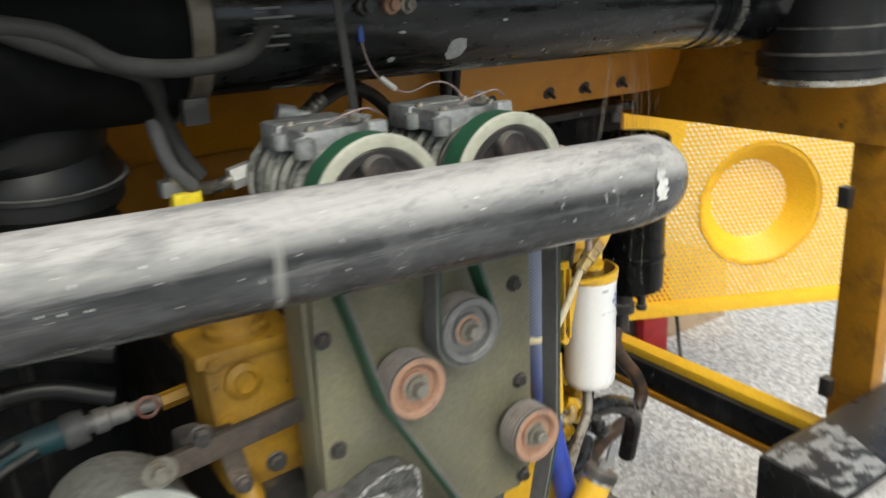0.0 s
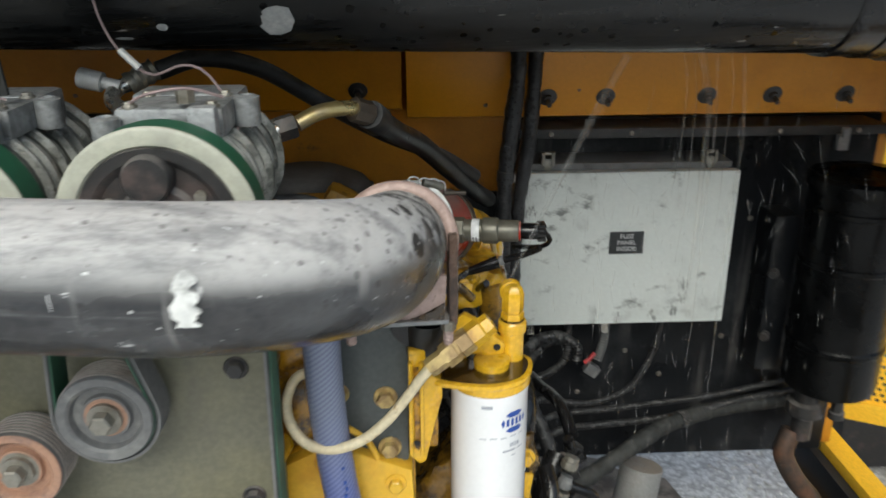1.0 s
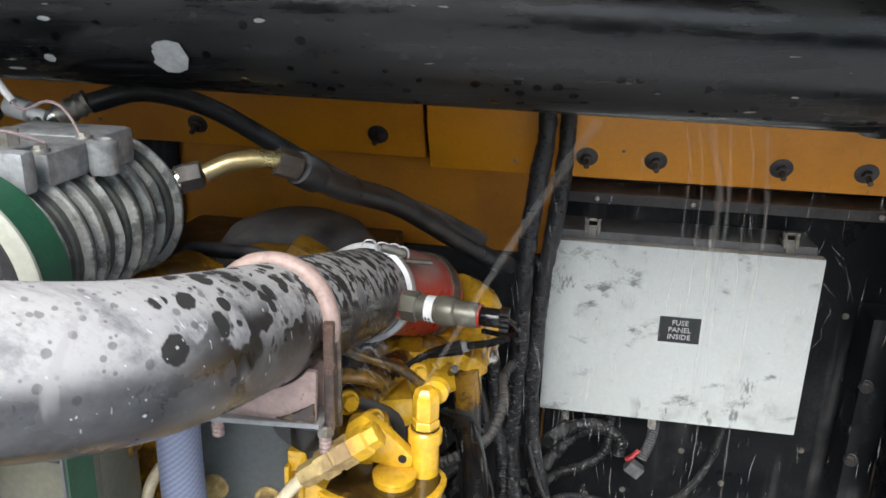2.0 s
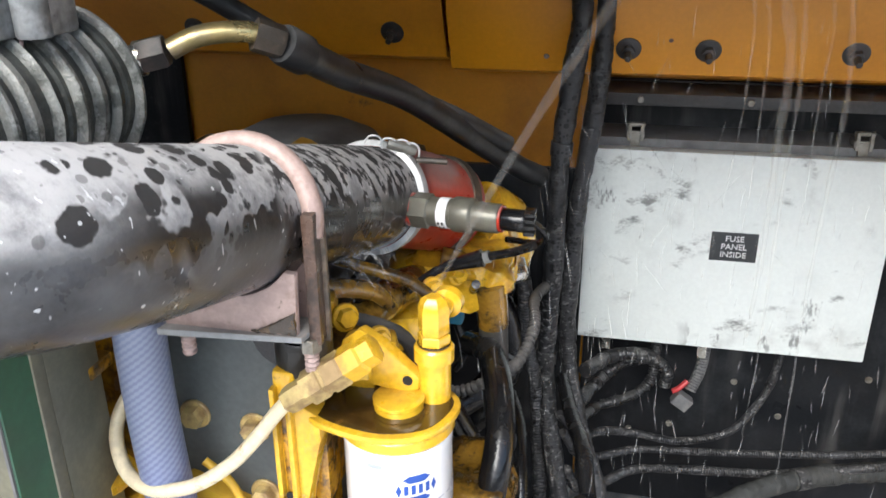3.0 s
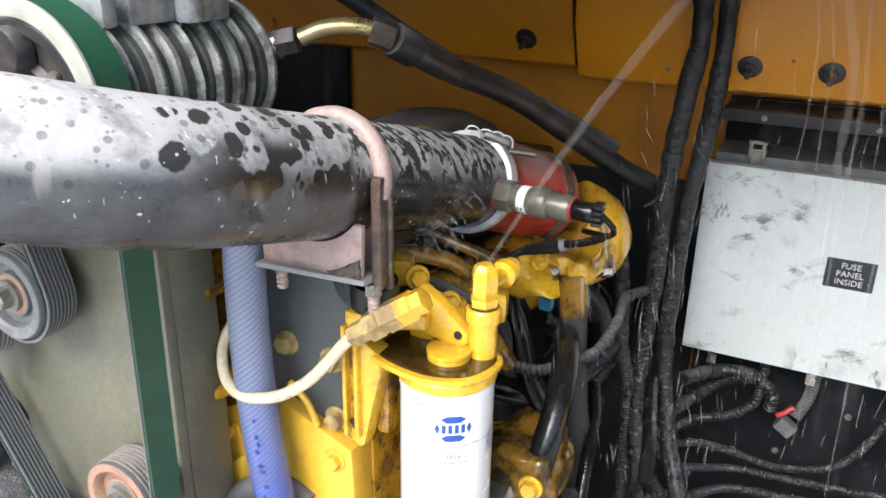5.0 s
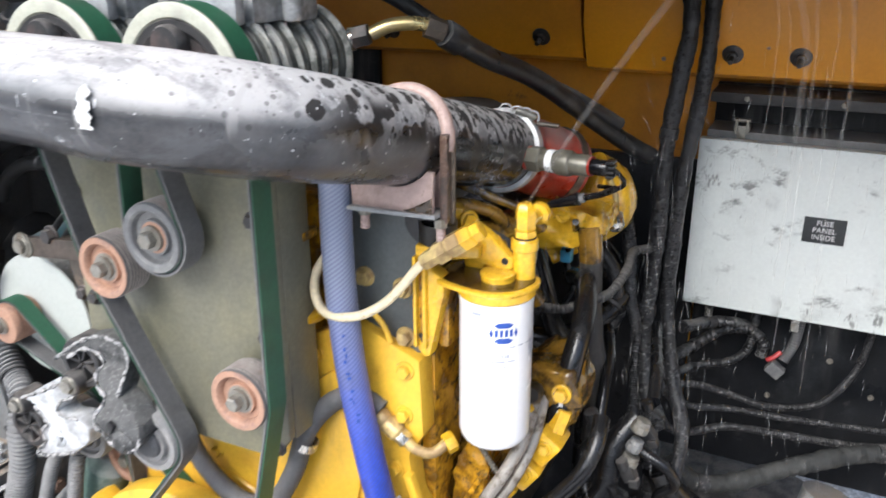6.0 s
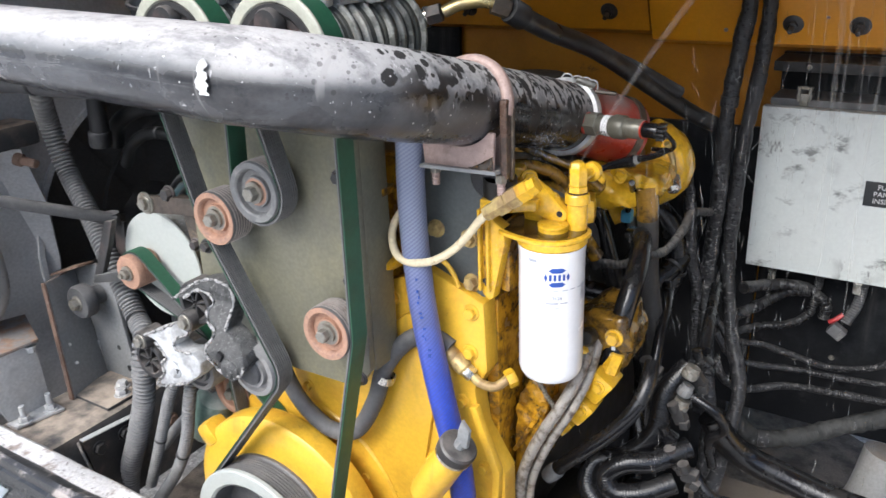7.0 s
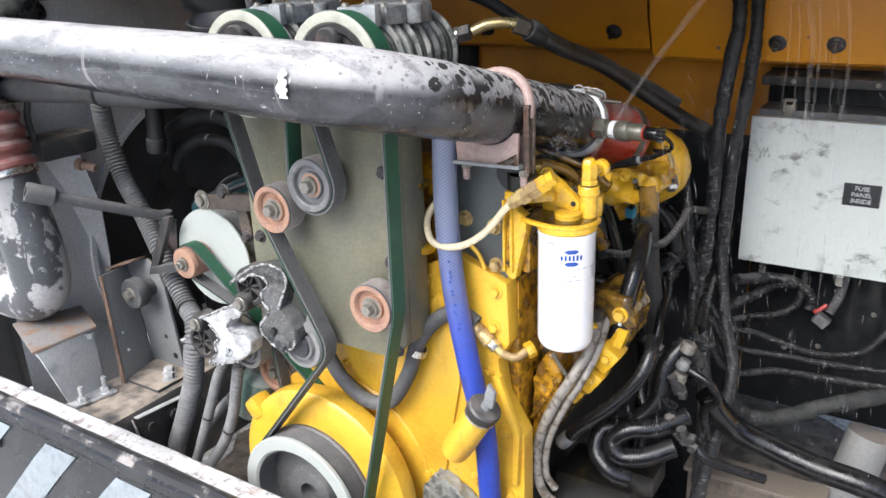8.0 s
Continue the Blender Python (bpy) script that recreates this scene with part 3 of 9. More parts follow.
edge_wear = surface("scraped_rusty_edge", (0.045, 0.044, 0.044), 0.35, 0.1, (0.40, 0.36, 0.33), amount=(0.52, 0.62), scale=16, bump=0.3, grime=0.2, extra=scratches)
# Pump grime, made heavier so its dark also paints shade between castings.
grimy_shade_yellow = surface("grimy_shaded_pump_yellow", (0.55, 0.28, 0.015), 0.22, 0.0, (0.17, 0.08, 0.01), amount=(0.42, 0.60), scale=26, grime=0.7, coat=0.4, bump=0.25, dust=0.45, dust_col=(0.1, 0.05, 0.01))
fan_black = surface("dusty_fan_black", (0.075, 0.075, 0.074), 0.65, 0.0, (0.10, 0.099, 0.096), scale=10, bump=0.1)
sensor_steel = surface("dull_nickel_sensor", (0.145, 0.138, 0.11), 0.42, 0.35, (0.10, 0.09, 0.068), scale=40, bump=0.06)
# Grimy yellow, darkened further to stand in for the shade it sits in.
shade_yellow = surface("grimy_shaded_yellow", (0.42, 0.23, 0.022), 0.5, 0.0, (0.24, 0.13, 0.016), amount=(0.42, 0.66), scale=10, grime=0.45, bump=0.2)
block_alu = surface("grey_valve_block", (0.34, 0.35, 0.355), 0.5, 0.3, (0.18, 0.185, 0.185), amount=(0.42, 0.64), scale=34, grime=0.36, bump=0.4)
filter_black = surface("matt_black_filter_housing", (0.005, 0.0053, 0.0057), 0.5, 0.0, (0.009, 0.0093, 0.0096), scale=9, spec=0.04, bump=0.1)
tank_black = surface("wet_black_tank", (0.004, 0.0043, 0.0046), 0.26, 0.0, (0.008, 0.0083, 0.0086), scale=14, spec=0.18, bump=0.2)
belt_rib = surface("worn_belt_rib", (0.15, 0.148, 0.146), 0.5, 0.0, (0.12, 0.12, 0.118), scale=25, bump=0.05)
ridge_grey = surface("bright_worn_ridge", (0.36, 0.32, 0.295), 0.45, 0.3, (0.28, 0.23, 0.2), scale=30, bump=0.05)
crust_pale = surface("pale_corrosion_crust", (0.42, 0.41, 0.40), 0.85, 0.0, (0.07, 0.07, 0.068), amount=(0.45, 0.6), scale=160, bump=1.0)
oil_brown = surface("oil_soaked_brown_casting", (0.26, 0.14, 0.016), 0.22, 0.0, (0.05, 0.028, 0.008), amount=(0.42, 0.6), scale=28, grime=0.6, coat=0.4, bump=0.25)
dirty_brass = surface("dirty_brass_nut", (0.54, 0.40, 0.16), 0.4, 0.25, (0.30, 0.2, 0.09), amount=(0.42, 0.62), scale=50, grime=0.2, bump=0.15)

# ---------------------------------------------------------------- shapes
ORIGIN = {}


def thing(name, at, label="", category="", group="", kind=""):
    ob = new(name)
    ob.location = at
    ob.empty_display_size = 0.02
    ORIGIN[ob] = Vector(at)
    return tagged(ob, label, category, group, kind)


def part(name, bm, material, parent=None, label="", sharp=35):
    """One bmesh, built in world metres, as one mesh under a thing or a part."""
    origin = ORIGIN[parent] if parent else Vector()
    bmesh.ops.recalc_face_normals(bm, faces=bm.faces)
    bm.transform(Matrix.Translation(-origin))
    me = bpy.data.meshes.new(name)
    bm.to_mesh(me)
    bm.free()
    me.polygons.foreach_set("use_smooth", [True] * len(me.polygons))
    me.set_sharp_from_angle(angle=radians(sharp))
    me.materials.append(material)
    ob = new(name, me)
    if parent:
        ob.parent = parent
        ORIGIN[ob] = origin
    return tagged(ob, label)


def solid(name, bm, material, label="", category="", kind="", group="", at=None):
    """A thing of one mesh, with its origin at its base."""
    bmesh.ops.recalc_face_normals(bm, faces=bm.faces)
    lo = Vector([min(v.co[k] for v in bm.verts) for k in range(3)])
    hi = Vector([max(v.co[k] for v in bm.verts) for k in range(3)])
    base = Vector(at) if at else Vector(((lo.x + hi.x) / 2, (lo.y + hi.y) / 2, lo.z))
    bm.transform(Matrix.Translation(-base))
    me = bpy.data.meshes.new(name)
    bm.to_mesh(me)
    bm.free()
    me.polygons.foreach_set("use_smooth", [True] * len(me.polygons))
    me.set_sharp_from_angle(angle=radians(35))
    me.materials.append(material)
    ob = new(name, me)
    ob.location = base
    ORIGIN[ob] = base
    return tagged(ob, label, category, group, kind)


def facing(axis):
    return Vector(axis).normalized().to_track_quat("Z", "Y").to_matrix().to_4x4()


def add_box(bm, centre, size, bevel=0.003, turn=None):
    b = bmesh.new()
    bmesh.ops.create_cube(b, size=1.0, matrix=Matrix.Diagonal((*size, 1)))
    if bevel:
        bmesh.ops.bevel(b, geom=b.edges[:], offset=min(bevel, min(size) * 0.4), segments=2, profile=0.6, affect="EDGES")
    b.transform(Matrix.Translation(centre) @ (turn or Matrix()))
    return merge(bm, b)


def merge(bm, b):
    me = bpy.data.meshes.new("scratch")
    b.to_mesh(me)
    b.free()
    bm.from_mesh(me)
    bpy.data.meshes.remove(me)
    return bm


def boxed(centre, size, bevel=0.003, turn=None):
    return add_box(bmesh.new(), centre, size, bevel, turn)


def between(lo, hi, bevel=0.003):
    return boxed([(a + b) / 2 for a, b in zip(lo, hi)], [abs(b - a) for a, b in zip(lo, hi)], bevel)


def add_lathe(bm, profile, at, axis=(0, -1, 0), seg=36):
    """profile: (radius, height along the axis) from one end to the other."""
    m = Matrix.Translation(at) @ facing(axis)
    rings = []
    for r, h in profile:
        if r < 1e-5:
            rings.append([bm.verts.new(m @ Vector((0, 0, h)))])
        else:
            rings.append([bm.verts.new(m @ Vector((r * math.cos(2 * math.pi * k / seg), r * math.sin(2 * math.pi * k / seg), h))) for k in range(seg)])
    for a, b in zip(rings, rings[1:]):
        for k in range(seg):
            q = (k + 1) % seg
            if len(a) == 1 and len(b) == 1:
                continue
            if len(a) == 1:
                bm.faces.new((a[0], b[k], b[q]))
            elif len(b) == 1:
                bm.faces.new((a[k], b[0], a[q]))
            else:
                bm.faces.new((a[k], b[k], b[q], a[q]))
    return bm


def turned(profile, at, axis=(0, -1, 0), seg=36):
    return add_lathe(bmesh.new(), profile, at, axis, seg)


def smooth_path(points, step=0.012):
    """Points on a curve through the given ones."""
    pts = [Vector(p) for p in points]
    if len(pts) == 2:
        k = max(2, int((pts[1] - pts[0]).length / step))
        return [pts[0].lerp(pts[1], i / k) for i in range(k + 1)]
    ext = [2 * pts[0] - pts[1], *pts, 2 * pts[-1] - pts[-2]]
    out = []
    for i in range(1, len(ext) - 2):
        p0, p1, p2, p3 = ext[i - 1 : i + 3]
        k = max(2, int((p2 - p1).length / step))
        for j in range(k):
            t = j / k
            out.append(0.5 * ((2 * p1) + (p2 - p0) * t + (2 * p0 - 5 * p1 + 4 * p2 - p3) * t**2 + (3 * p1 - p0 - 3 * p2 + p3) * t**3))
    return out + [pts[-1]]


def add_sweep(bm, points, radius, seg=16, step=0.012, ribs=0.0, pitch=0.005, caps=True, width=None, hollow=0.0):
    """A round hose along a curve. ribs: depth of its corrugation. width: a number or a rule of the share of the way."""
    line = smooth_path(points, pitch / 3 if ribs else step)
    uv = bm.loops.layers.uv.verify()
    tangent = (line[1] - line[0]).normalized()
    side = tangent.orthogonal().normalized()
    rings, runs, run = [], [], 0.0
    for i, p in enumerate(line):
        ahead = (line[min(i + 1, len(line) - 1)] - line[max(i - 1, 0)]).normalized()
        side = (side - ahead * side.dot(ahead)).normalized()
        up = ahead.cross(side)
        if i:
            run += (p - line[i - 1]).length
        r = radius(i / (len(line) - 1)) if callable(radius) else radius
        if ribs and i % 3 == 2:
            r -= ribs
        rings.append([bm.verts.new(p + r * (math.cos(2 * math.pi * k / seg) * side + math.sin(2 * math.pi * k / seg) * up)) for k in range(seg)])
        runs.append(run)
    girth = 2 * math.pi * (radius(0.5) if callable(radius) else radius)
    for i, (a, b) in enumerate(zip(rings, rings[1:])):
        for k in range(seg):
            q = (k + 1) % seg
            f = bm.faces.new((a[k], a[q], b[q], b[k]))
            for loop, (u, v) in zip(f.loops, ((k, i), (k + 1, i), (k + 1, i + 1), (k, i + 1))):
                loop[uv].uv = (girth * u / seg, runs[v])
    if caps:
        bm.faces.new(rings[0][::-1]), bm.faces.new(rings[-1])
    return bm


def swept(points, radius, **more):
    return add_sweep(bmesh.new(), points, radius, **more)


def add_plate(bm, corners, depth, bevel=0.002):
    """A flat plate from its outline; depth: the vector of its thickness."""
    b = bmesh.new()
    f = b.faces.new([b.verts.new(c) for c in corners])
    out = bmesh.ops.extrude_face_region(b, geom=[f])
    bmesh.ops.translate(b, verts=[v for v in out["geom"] if isinstance(v, bmesh.types.BMVert)], vec=depth)
    if bevel:
        bmesh.ops.recalc_face_normals(b, faces=b.faces)
        bmesh.ops.bevel(b, geom=b.edges[:], offset=bevel, segments=2, profile=0.6, affect="EDGES")
    return merge(bm, b)


def plate(corners, depth, bevel=0.002):
    return add_plate(bmesh.new(), corners, depth, bevel)


def cast_plate(outline, y, depth, lump=0.003, seed=0, size=90.0, fine=0.009, bevel=0.003):
    """A rough casting: an outline in the x-z plane given thickness, then pitted and swollen."""
    b = plate([(x, y, z) for x, z in outline], (0, depth, 0), bevel)
    bmesh.ops.triangulate(b, faces=b.faces[:])
    for _ in range(3):
        long = [e for e in b.edges if e.calc_length() > fine]
        if long:
            bmesh.ops.subdivide_edges(b, edges=long, cuts=1)
            bmesh.ops.triangulate(b, faces=b.faces[:])
    for v in b.verts:
        v.co += lump * noise.noise_vector(v.co * size + Vector((seed, 0, 0))) + 0.4 * lump * noise.noise_vector(v.co * size * 2.7)
    return b


def flat(points, y):
    return [(x, y, z) for x, z in points]


def hex_bolt(parent, at, axis=(0, -1, 0), r=0.008, h=0.007, material=None, washer=True, name="bolt"):
    b = bmesh.new()
    if washer:
        add_lathe(b, [(0, -0.001), (r * 1.35, -0.001), (r * 1.35, 0.0015), (r * 1.25, 0.0025), (0, 0.0025)], at, axis, 18)
    add_lathe(b, [(0, 0.0), (r, 0.0), (r, h * 0.85), (r * 0.88, h), (0, h)], at, axis, 6)
    return part(name, b, material or bolt_steel, parent)


def ribbed(r, y0, y1, groove=0.0036, pitch=0.0046):
    """The profile of a grooved rim between two heights."""
    k, out = int((y1 - y0) / pitch), []
    for i in range(k):
        a = y0 + (y1 - y0) * i / k
        w = (y1 - y0) / k
        out += [(r, a + 0.06 * w), (r - groove, a + 0.42 * w), (r - groove, a + 0.58 * w), (r, a + 0.94 * w)]
    return out


def belt_line(wheels, arc=0.006):
    """The closed line of a belt round wheels (x, z, radius, side): side 1 turns left round it, -1 right."""
    spans = []
    for (ax, az, ar, s), (bx, bz, br, q) in zip(wheels, wheels[1:] + wheels[:1]):
        d = Vector((bx - ax, bz - az))
        k = s * ar - q * br
        a = math.atan2(d.y, d.x) + math.atan2(k, math.sqrt(max(d.length_squared - k * k, 1e-9)))
        right = Vector((math.sin(a), -math.cos(a)))
        spans.append((Vector((ax, az)) + s * ar * right, Vector((bx, bz)) + q * br * right, a))
    out = []
    for i, (x, z, r, s) in enumerate(wheels):
        end, start = spans[i - 1][2], spans[i][2]
        sweep = (start - end) * s % (2 * math.pi)
        n = max(2, int(sweep * r / arc))
        for j in range(n + 1):
            a = end + s * sweep * j / n
            out.append(Vector((x, z)) + s * r * Vector((math.sin(a), -math.cos(a))))
        far = (spans[i][1] - spans[i][0]).length
        m = int(far / 0.03)
        out += [spans[i][0].lerp(spans[i][1], j / m) for j in range(1, m)]
    return out


def belt_mesh(line, y0, y1, inner, outer, ribs=0):
    """A band along the line; offsets to the left (inner) and right (outer) of the way."""
    bm = bmesh.new()
    n = len(line)
    rows = []
    across = [(y0, outer), (y1, outer)]
    if ribs:
        w = (y1 - y0) / ribs
        for k in range(ribs):
            hi = y1 - k * w
            across += [(hi - 0.05 * w, inner), (hi - 0.5 * w, inner), (hi - 0.68 * w, 0.0), (hi - 0.87 * w, 0.0)]
    else:
        across += [(y1, inner), (y0, inner)]
    for i, p in enumerate(line):
        t = (line[(i + 1) % n] - line[i - 1]).normalized()
        left = Vector((-t.y, t.x))
        rows.append([bm.verts.new((p.x + left.x * o, y, p.y + left.y * o)) for y, o in across])
    for a, b in zip(rows, rows[1:] + rows[:1]):
        for k in range(len(across)):
            q = (k + 1) % len(across)
            bm.faces.new((a[k], a[q], b[q], b[k]))
    return bm


def words(name, text, size, m, material, parent, align="CENTER"):
    """Raised lettering in the built-in font, as a mesh."""
    c = bpy.data.curves.new(name, "FONT")
    c.body, c.size, c.align_x, c.align_y, c.extrude, c.resolution_u = text, size, align, "CENTER", 0.0004, 2
    ob = new(name, c)
    bpy.context.view_layer.update()
    me = bpy.data.meshes.new_from_object(ob.evaluated_get(bpy.context.evaluated_depsgraph_get()))
    bpy.data.objects.remove(ob)
    b = bmesh.new()
    b.from_mesh(me)
    b.transform(m)
    return part(name, b, material, parent)


# ---------------------------------------------------------------- the setting
def ground_sheet():
    bm = bmesh.new()
    bmesh.ops.create_grid(bm, x_segments=8, y_segments=8, size=150)
    return solid("ground", bm, gravel_mat, "wet pale grey gravel yard", "ground", "structure", at=(0, 0, 0))


ground_sheet()


def shaded_dirt():
    """Brown dirt with a ragged rim, its colour darkened for the bus's shade."""
    rng = random.Random(8)
    bm = bmesh.new()
    mid = bm.verts.new((0.0, 1.75, 0.0045))
    rim = []
    for k in range(72):
        a = 2 * math.pi * k / 72
        far = 1.0 + 0.06 * math.sin(5 * a) + rng.uniform(-0.03, 0.03)
        rim.append(bm.verts.new((1.12 * far * math.cos(a), 1.75 + 1.0 * far * math.sin(a), 0.0045)))
    for k in range(72):
        bm.faces.new((mid, rim[k], rim[(k + 1) % 72]))
    return solid("ground_dirt", bm, dirt_mat, "brown dirt under the engine, darkened as shade", "ground", "structure")


shaded_dirt()


def gravel_stones():
    rng = random.Random(4)
    bm = bmesh.new()
    shape = bmesh.new()
    bmesh.ops.create_icosphere(shape, subdivisions=1, radius=1.0)
    verts = [v.co.copy() for v in shape.verts]
    faces = [[v.index for v in f.verts] for f in shape.faces]
    shape.free()
    co, fa = [], []
    for _ in range(9000):
        x, y = rng.uniform(1.14, 3.4), rng.uniform(0.9, 4.2)
        r = rng.uniform(0.004, 0.010)
        m = Matrix.Translation((x, y, r * 0.1)) @ Euler([rng.uniform(0, 6) for _ in range(3)]).to_matrix().to_4x4() @ Matrix.Diagonal((r, r * rng.uniform(0.6, 1), r * rng.uniform(0.5, 0.8), 1))
        base = len(co)
        co += [m @ v for v in verts]
        fa += [[base + k for k in f] for f in faces]
    bm.free()
    me = bpy.data.meshes.new("gravel")
    me.from_pydata(co, [], fa)
    me.materials.append(gravel_mat)
    return tagged(new("gravel", me), "loose wet grey gravel on the ground", "gravel", kind="stuff")


gravel_stones()


def bay_walls():
    def wall(name, bm, mat, label):
        return solid(name, bm, mat, label, "wall", "structure")

    # Yellow bulkhead sheet behind the engine, with its folded flange in two panels.
    wall("wall_bulkhead", between((-1.62, 1.80, 0.455), (1.23, 1.84, 1.86), 0), bulkhead_shade_yellow, "dirty school-bus yellow steel bulkhead, shade under its flange in the colour")
    for name, x0, x1, dy, dz in (("trim_flange", -1.6, 0.247, 0.0, 0.008), ("trim_flange", 0.255, 1.22, -0.006, -0.006)):
        bm = bmesh.new()
        prof = [(1.575, 1.60), (1.598, 1.352), (1.632, 1.277), (1.70, 1.262), (1.798, 1.262), (1.798, 1.268), (1.70, 1.268), (1.637, 1.283), (1.604, 1.354), (1.581, 1.60)]
        ends = [[bm.verts.new((x, y + dy, z + dz)) for y, z in prof] for x in (x0, x1)]
        for k in range(len(prof)):
            q = (k + 1) % len(prof)
            bm.faces.new((ends[0][k], ends[0][q], ends[1][q], ends[1][k]))
        bm.faces.new(ends[0]), bm.faces.new(ends[1][::-1])
        fl = wall(name, bm, bus_yellow, "folded yellow steel flange with bolts")
        for bx in ((0.172, -0.13, -0.5, -0.85) if x0 < 0 else (0.497, 0.598, 0.775, 0.891, 1.02)):
            at = (bx, 1.617 + dy, 1.312 + dz)
            b = turned([(0, 0), (0.017, 0), (0.0165, 0.002), (0.010, 0.004), (0, 0.004)], at, (0, -0.91, -0.41), 20)
            add_lathe(b, [(0, 0.003), (0.0085, 0.003), (0.0085, 0.011), (0.005, 0.012), (0.0045, 0.026), (0, 0.027)], at, (0, -0.91, -0.41), 6)
            part("bolt", b, black_metal, fl)
        for bx, bz in ((0.33, 1.335), (0.39, 1.30), (0.55, 1.325), (0.74, 1.33)) if x0 > 0 else ((0.05, 1.33), (-0.3, 1.31)):
            part("rivet", turned([(0, 0), (0.004, 0), (0.003, 0.002), (0, 0.0025)], (bx, 1.612 + dy, bz + dz), (0, -0.91, -0.41), 10), rust, fl)
    # Lower black splash panel under and behind the fuse box.
    sp = wall("wall_panel_black", between((0.458, 1.782, 0.45), (1.2, 1.797, 1.235), 0.002), black_panel, "wet black splash panel")
    for x, z in ((0.72, 0.72), (0.80, 0.66), (0.62, 0.62), (0.93, 0.75), (0.98, 0.9), (0.55, 0.6), (0.96, 1.02)):
        part("rivet", turned([(0, 0), (0.006, 0), (0.005, 0.003), (0, 0.004)], (x, 1.782, z), (0, -1, 0), 12), bolt_steel, sp)
    wall("wall_panel_lower", add_box(between((-0.25, 1.785, 0.45), (0.454, 1.797, 1.085), 0.002), (-0.93, 1.79, 0.86), (1.34, 0.012, 0.80), 0.002), black_panel, "wet black lower bulkhead panel")
    # Unseen slab, added so the ground beyond the bulkhead lies in shade.
    wall("bus_floor_shade", between((-1.62, 1.90, 0.50), (0.86, 5.0, 0.56), 0), black_panel, "unseen slab under the bus, added to shade the ground")
    wall("wall_forward", between((-1.62, 1.845, 0.0), (0.41, 1.87, 0.44), 0), black_panel, "black panel closing the bay")
    wall("wall_left", between((-1.66, 0.8, 0.3), (-1.62, 1.87, 1.86), 0), ceiling_mat, "dark wall of the engine bay")
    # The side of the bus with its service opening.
    wall("wall_side_header", between((1.225, 1.02, 1.18), (1.275, 2.6, 1.9), 0.004), post_shade_yellow, "yellow side panel above the service opening")
    wall("wall_side_forward", between((1.225, 1.96, 0.40), (1.275, 2.6, 1.18), 0.004), post_shade_yellow, "yellow side panel beside the opening")
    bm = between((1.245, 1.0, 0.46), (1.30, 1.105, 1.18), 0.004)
    post = wall("post", bm, post_shade_yellow, "grimy yellow corner post of the opening, darkened as shade")
    for z, h in ((1.05, 0.05), (0.56, 0.05)):
        part("hinge", boxed((1.24, 1.105, z), (0.03, 0.03, h), 0.004), black_metal, post, "black hinge block")
    bm = between((1.222, 0.95, 0.395), (1.275, 1.97, 0.45), 0.005)
    sill = wall("sill", bm, door_yellow, "yellow steel sill of the service opening")
    part("skirt", between((1.196, 0.95, 0.345), (1.22, 1.97, 0.425), 0.003), black_panel, sill, "dark inner skirt")
    part("lower_edge", between((1.186, 0.95, 0.325), (1.222, 1.97, 0.344), 0.003), post_shade_yellow, sill, "brown lower edge")
    # Added dark wall, unseen behind the viewer, to darken reflections at the horizon.
    wall("wall_unseen_yard", add_box(between((-14.0, -7.4, 0.0), (11.0, -7.2, 2.3), 0.0), (11.1, -3.6, 1.15), (0.2, 7.6, 2.3), 0.0), unseen_wall_mat, "unseen dark wall added to darken reflections")
    solid("ceiling", between((-1.66, 0.86, 1.78), (1.275, 1.87, 1.84), 0), ceiling_mat, "dark underside of the bay roof", "ceiling", "structure")
    # Added lintel, out of view; its height sets how deep the bay is shaded.
    wall("wall_unseen_header", between((-1.66, 0.80, 1.65), (1.275, 0.858, 1.98), 0.004), bus_yellow, "unseen yellow lintel added to shade the top of the bay")


bay_walls()


# ---------------------------------------------------------------- pipes
def charge_pipe():
    t = thing("charge_air_pipe", (0.0, 0.70, 1.30), "black steel charge air pipe, dusty and spotted with drops", "pipe")
    line = [(-1.25, 0.825, 1.371), (-0.6, 0.775, 1.361), (-0.2, 0.747, 1.353), (0.02, 0.731, 1.349), (0.10, 0.727, 1.347), (0.165, 0.745, 1.341),
            (0.212, 0.795, 1.326), (0.232, 0.86, 1.309), (0.241, 0.97, 1.280), (0.249, 1.10, 1.246), (0.258, 1.255, 1.203)]
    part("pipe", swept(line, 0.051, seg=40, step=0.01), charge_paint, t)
    # a torn sticker wrapped on the bend and a small scrap beside it
    for cx, w, hh, dz, seed in ((0.122, 0.017, 0.034, 0.010, 3), (0.145, 0.006, 0.016, 0.014, 5)):
        rng = random.Random(seed)
        bm = bmesh.new()
        rows = []
        for i in range(19):
            a = math.radians(-22 + 40 * i / 18) * hh / 0.034 + dz / 0.05
            neck = w * (0.22 - 0.20 * math.sin(math.pi * min(1.0, 0.12 + i / 17)))
            jl, jr = neck + rng.uniform(-0.0016, 0.0016) + 0.0022 * math.sin(0.8 * i), -neck + rng.uniform(-0.0016, 0.0016) + 0.002 * math.sin(1.3 * i + 1)
            rows.append([bm.verts.new((cx + o, 0.727 - 0.0519 * math.cos(a) + (0.012 if cx > 0.13 else 0), 1.346 + 0.0519 * math.sin(a))) for o in (-w / 2 + jl, w / 2 + jr)])
        for a, b in zip(rows, rows[1:]):
            bm.faces.new((a[0], a[1], b[1], b[0]))
        part("sticker", bm, sticker, t, "torn white paper sticker")
    return t


charge_pipe()


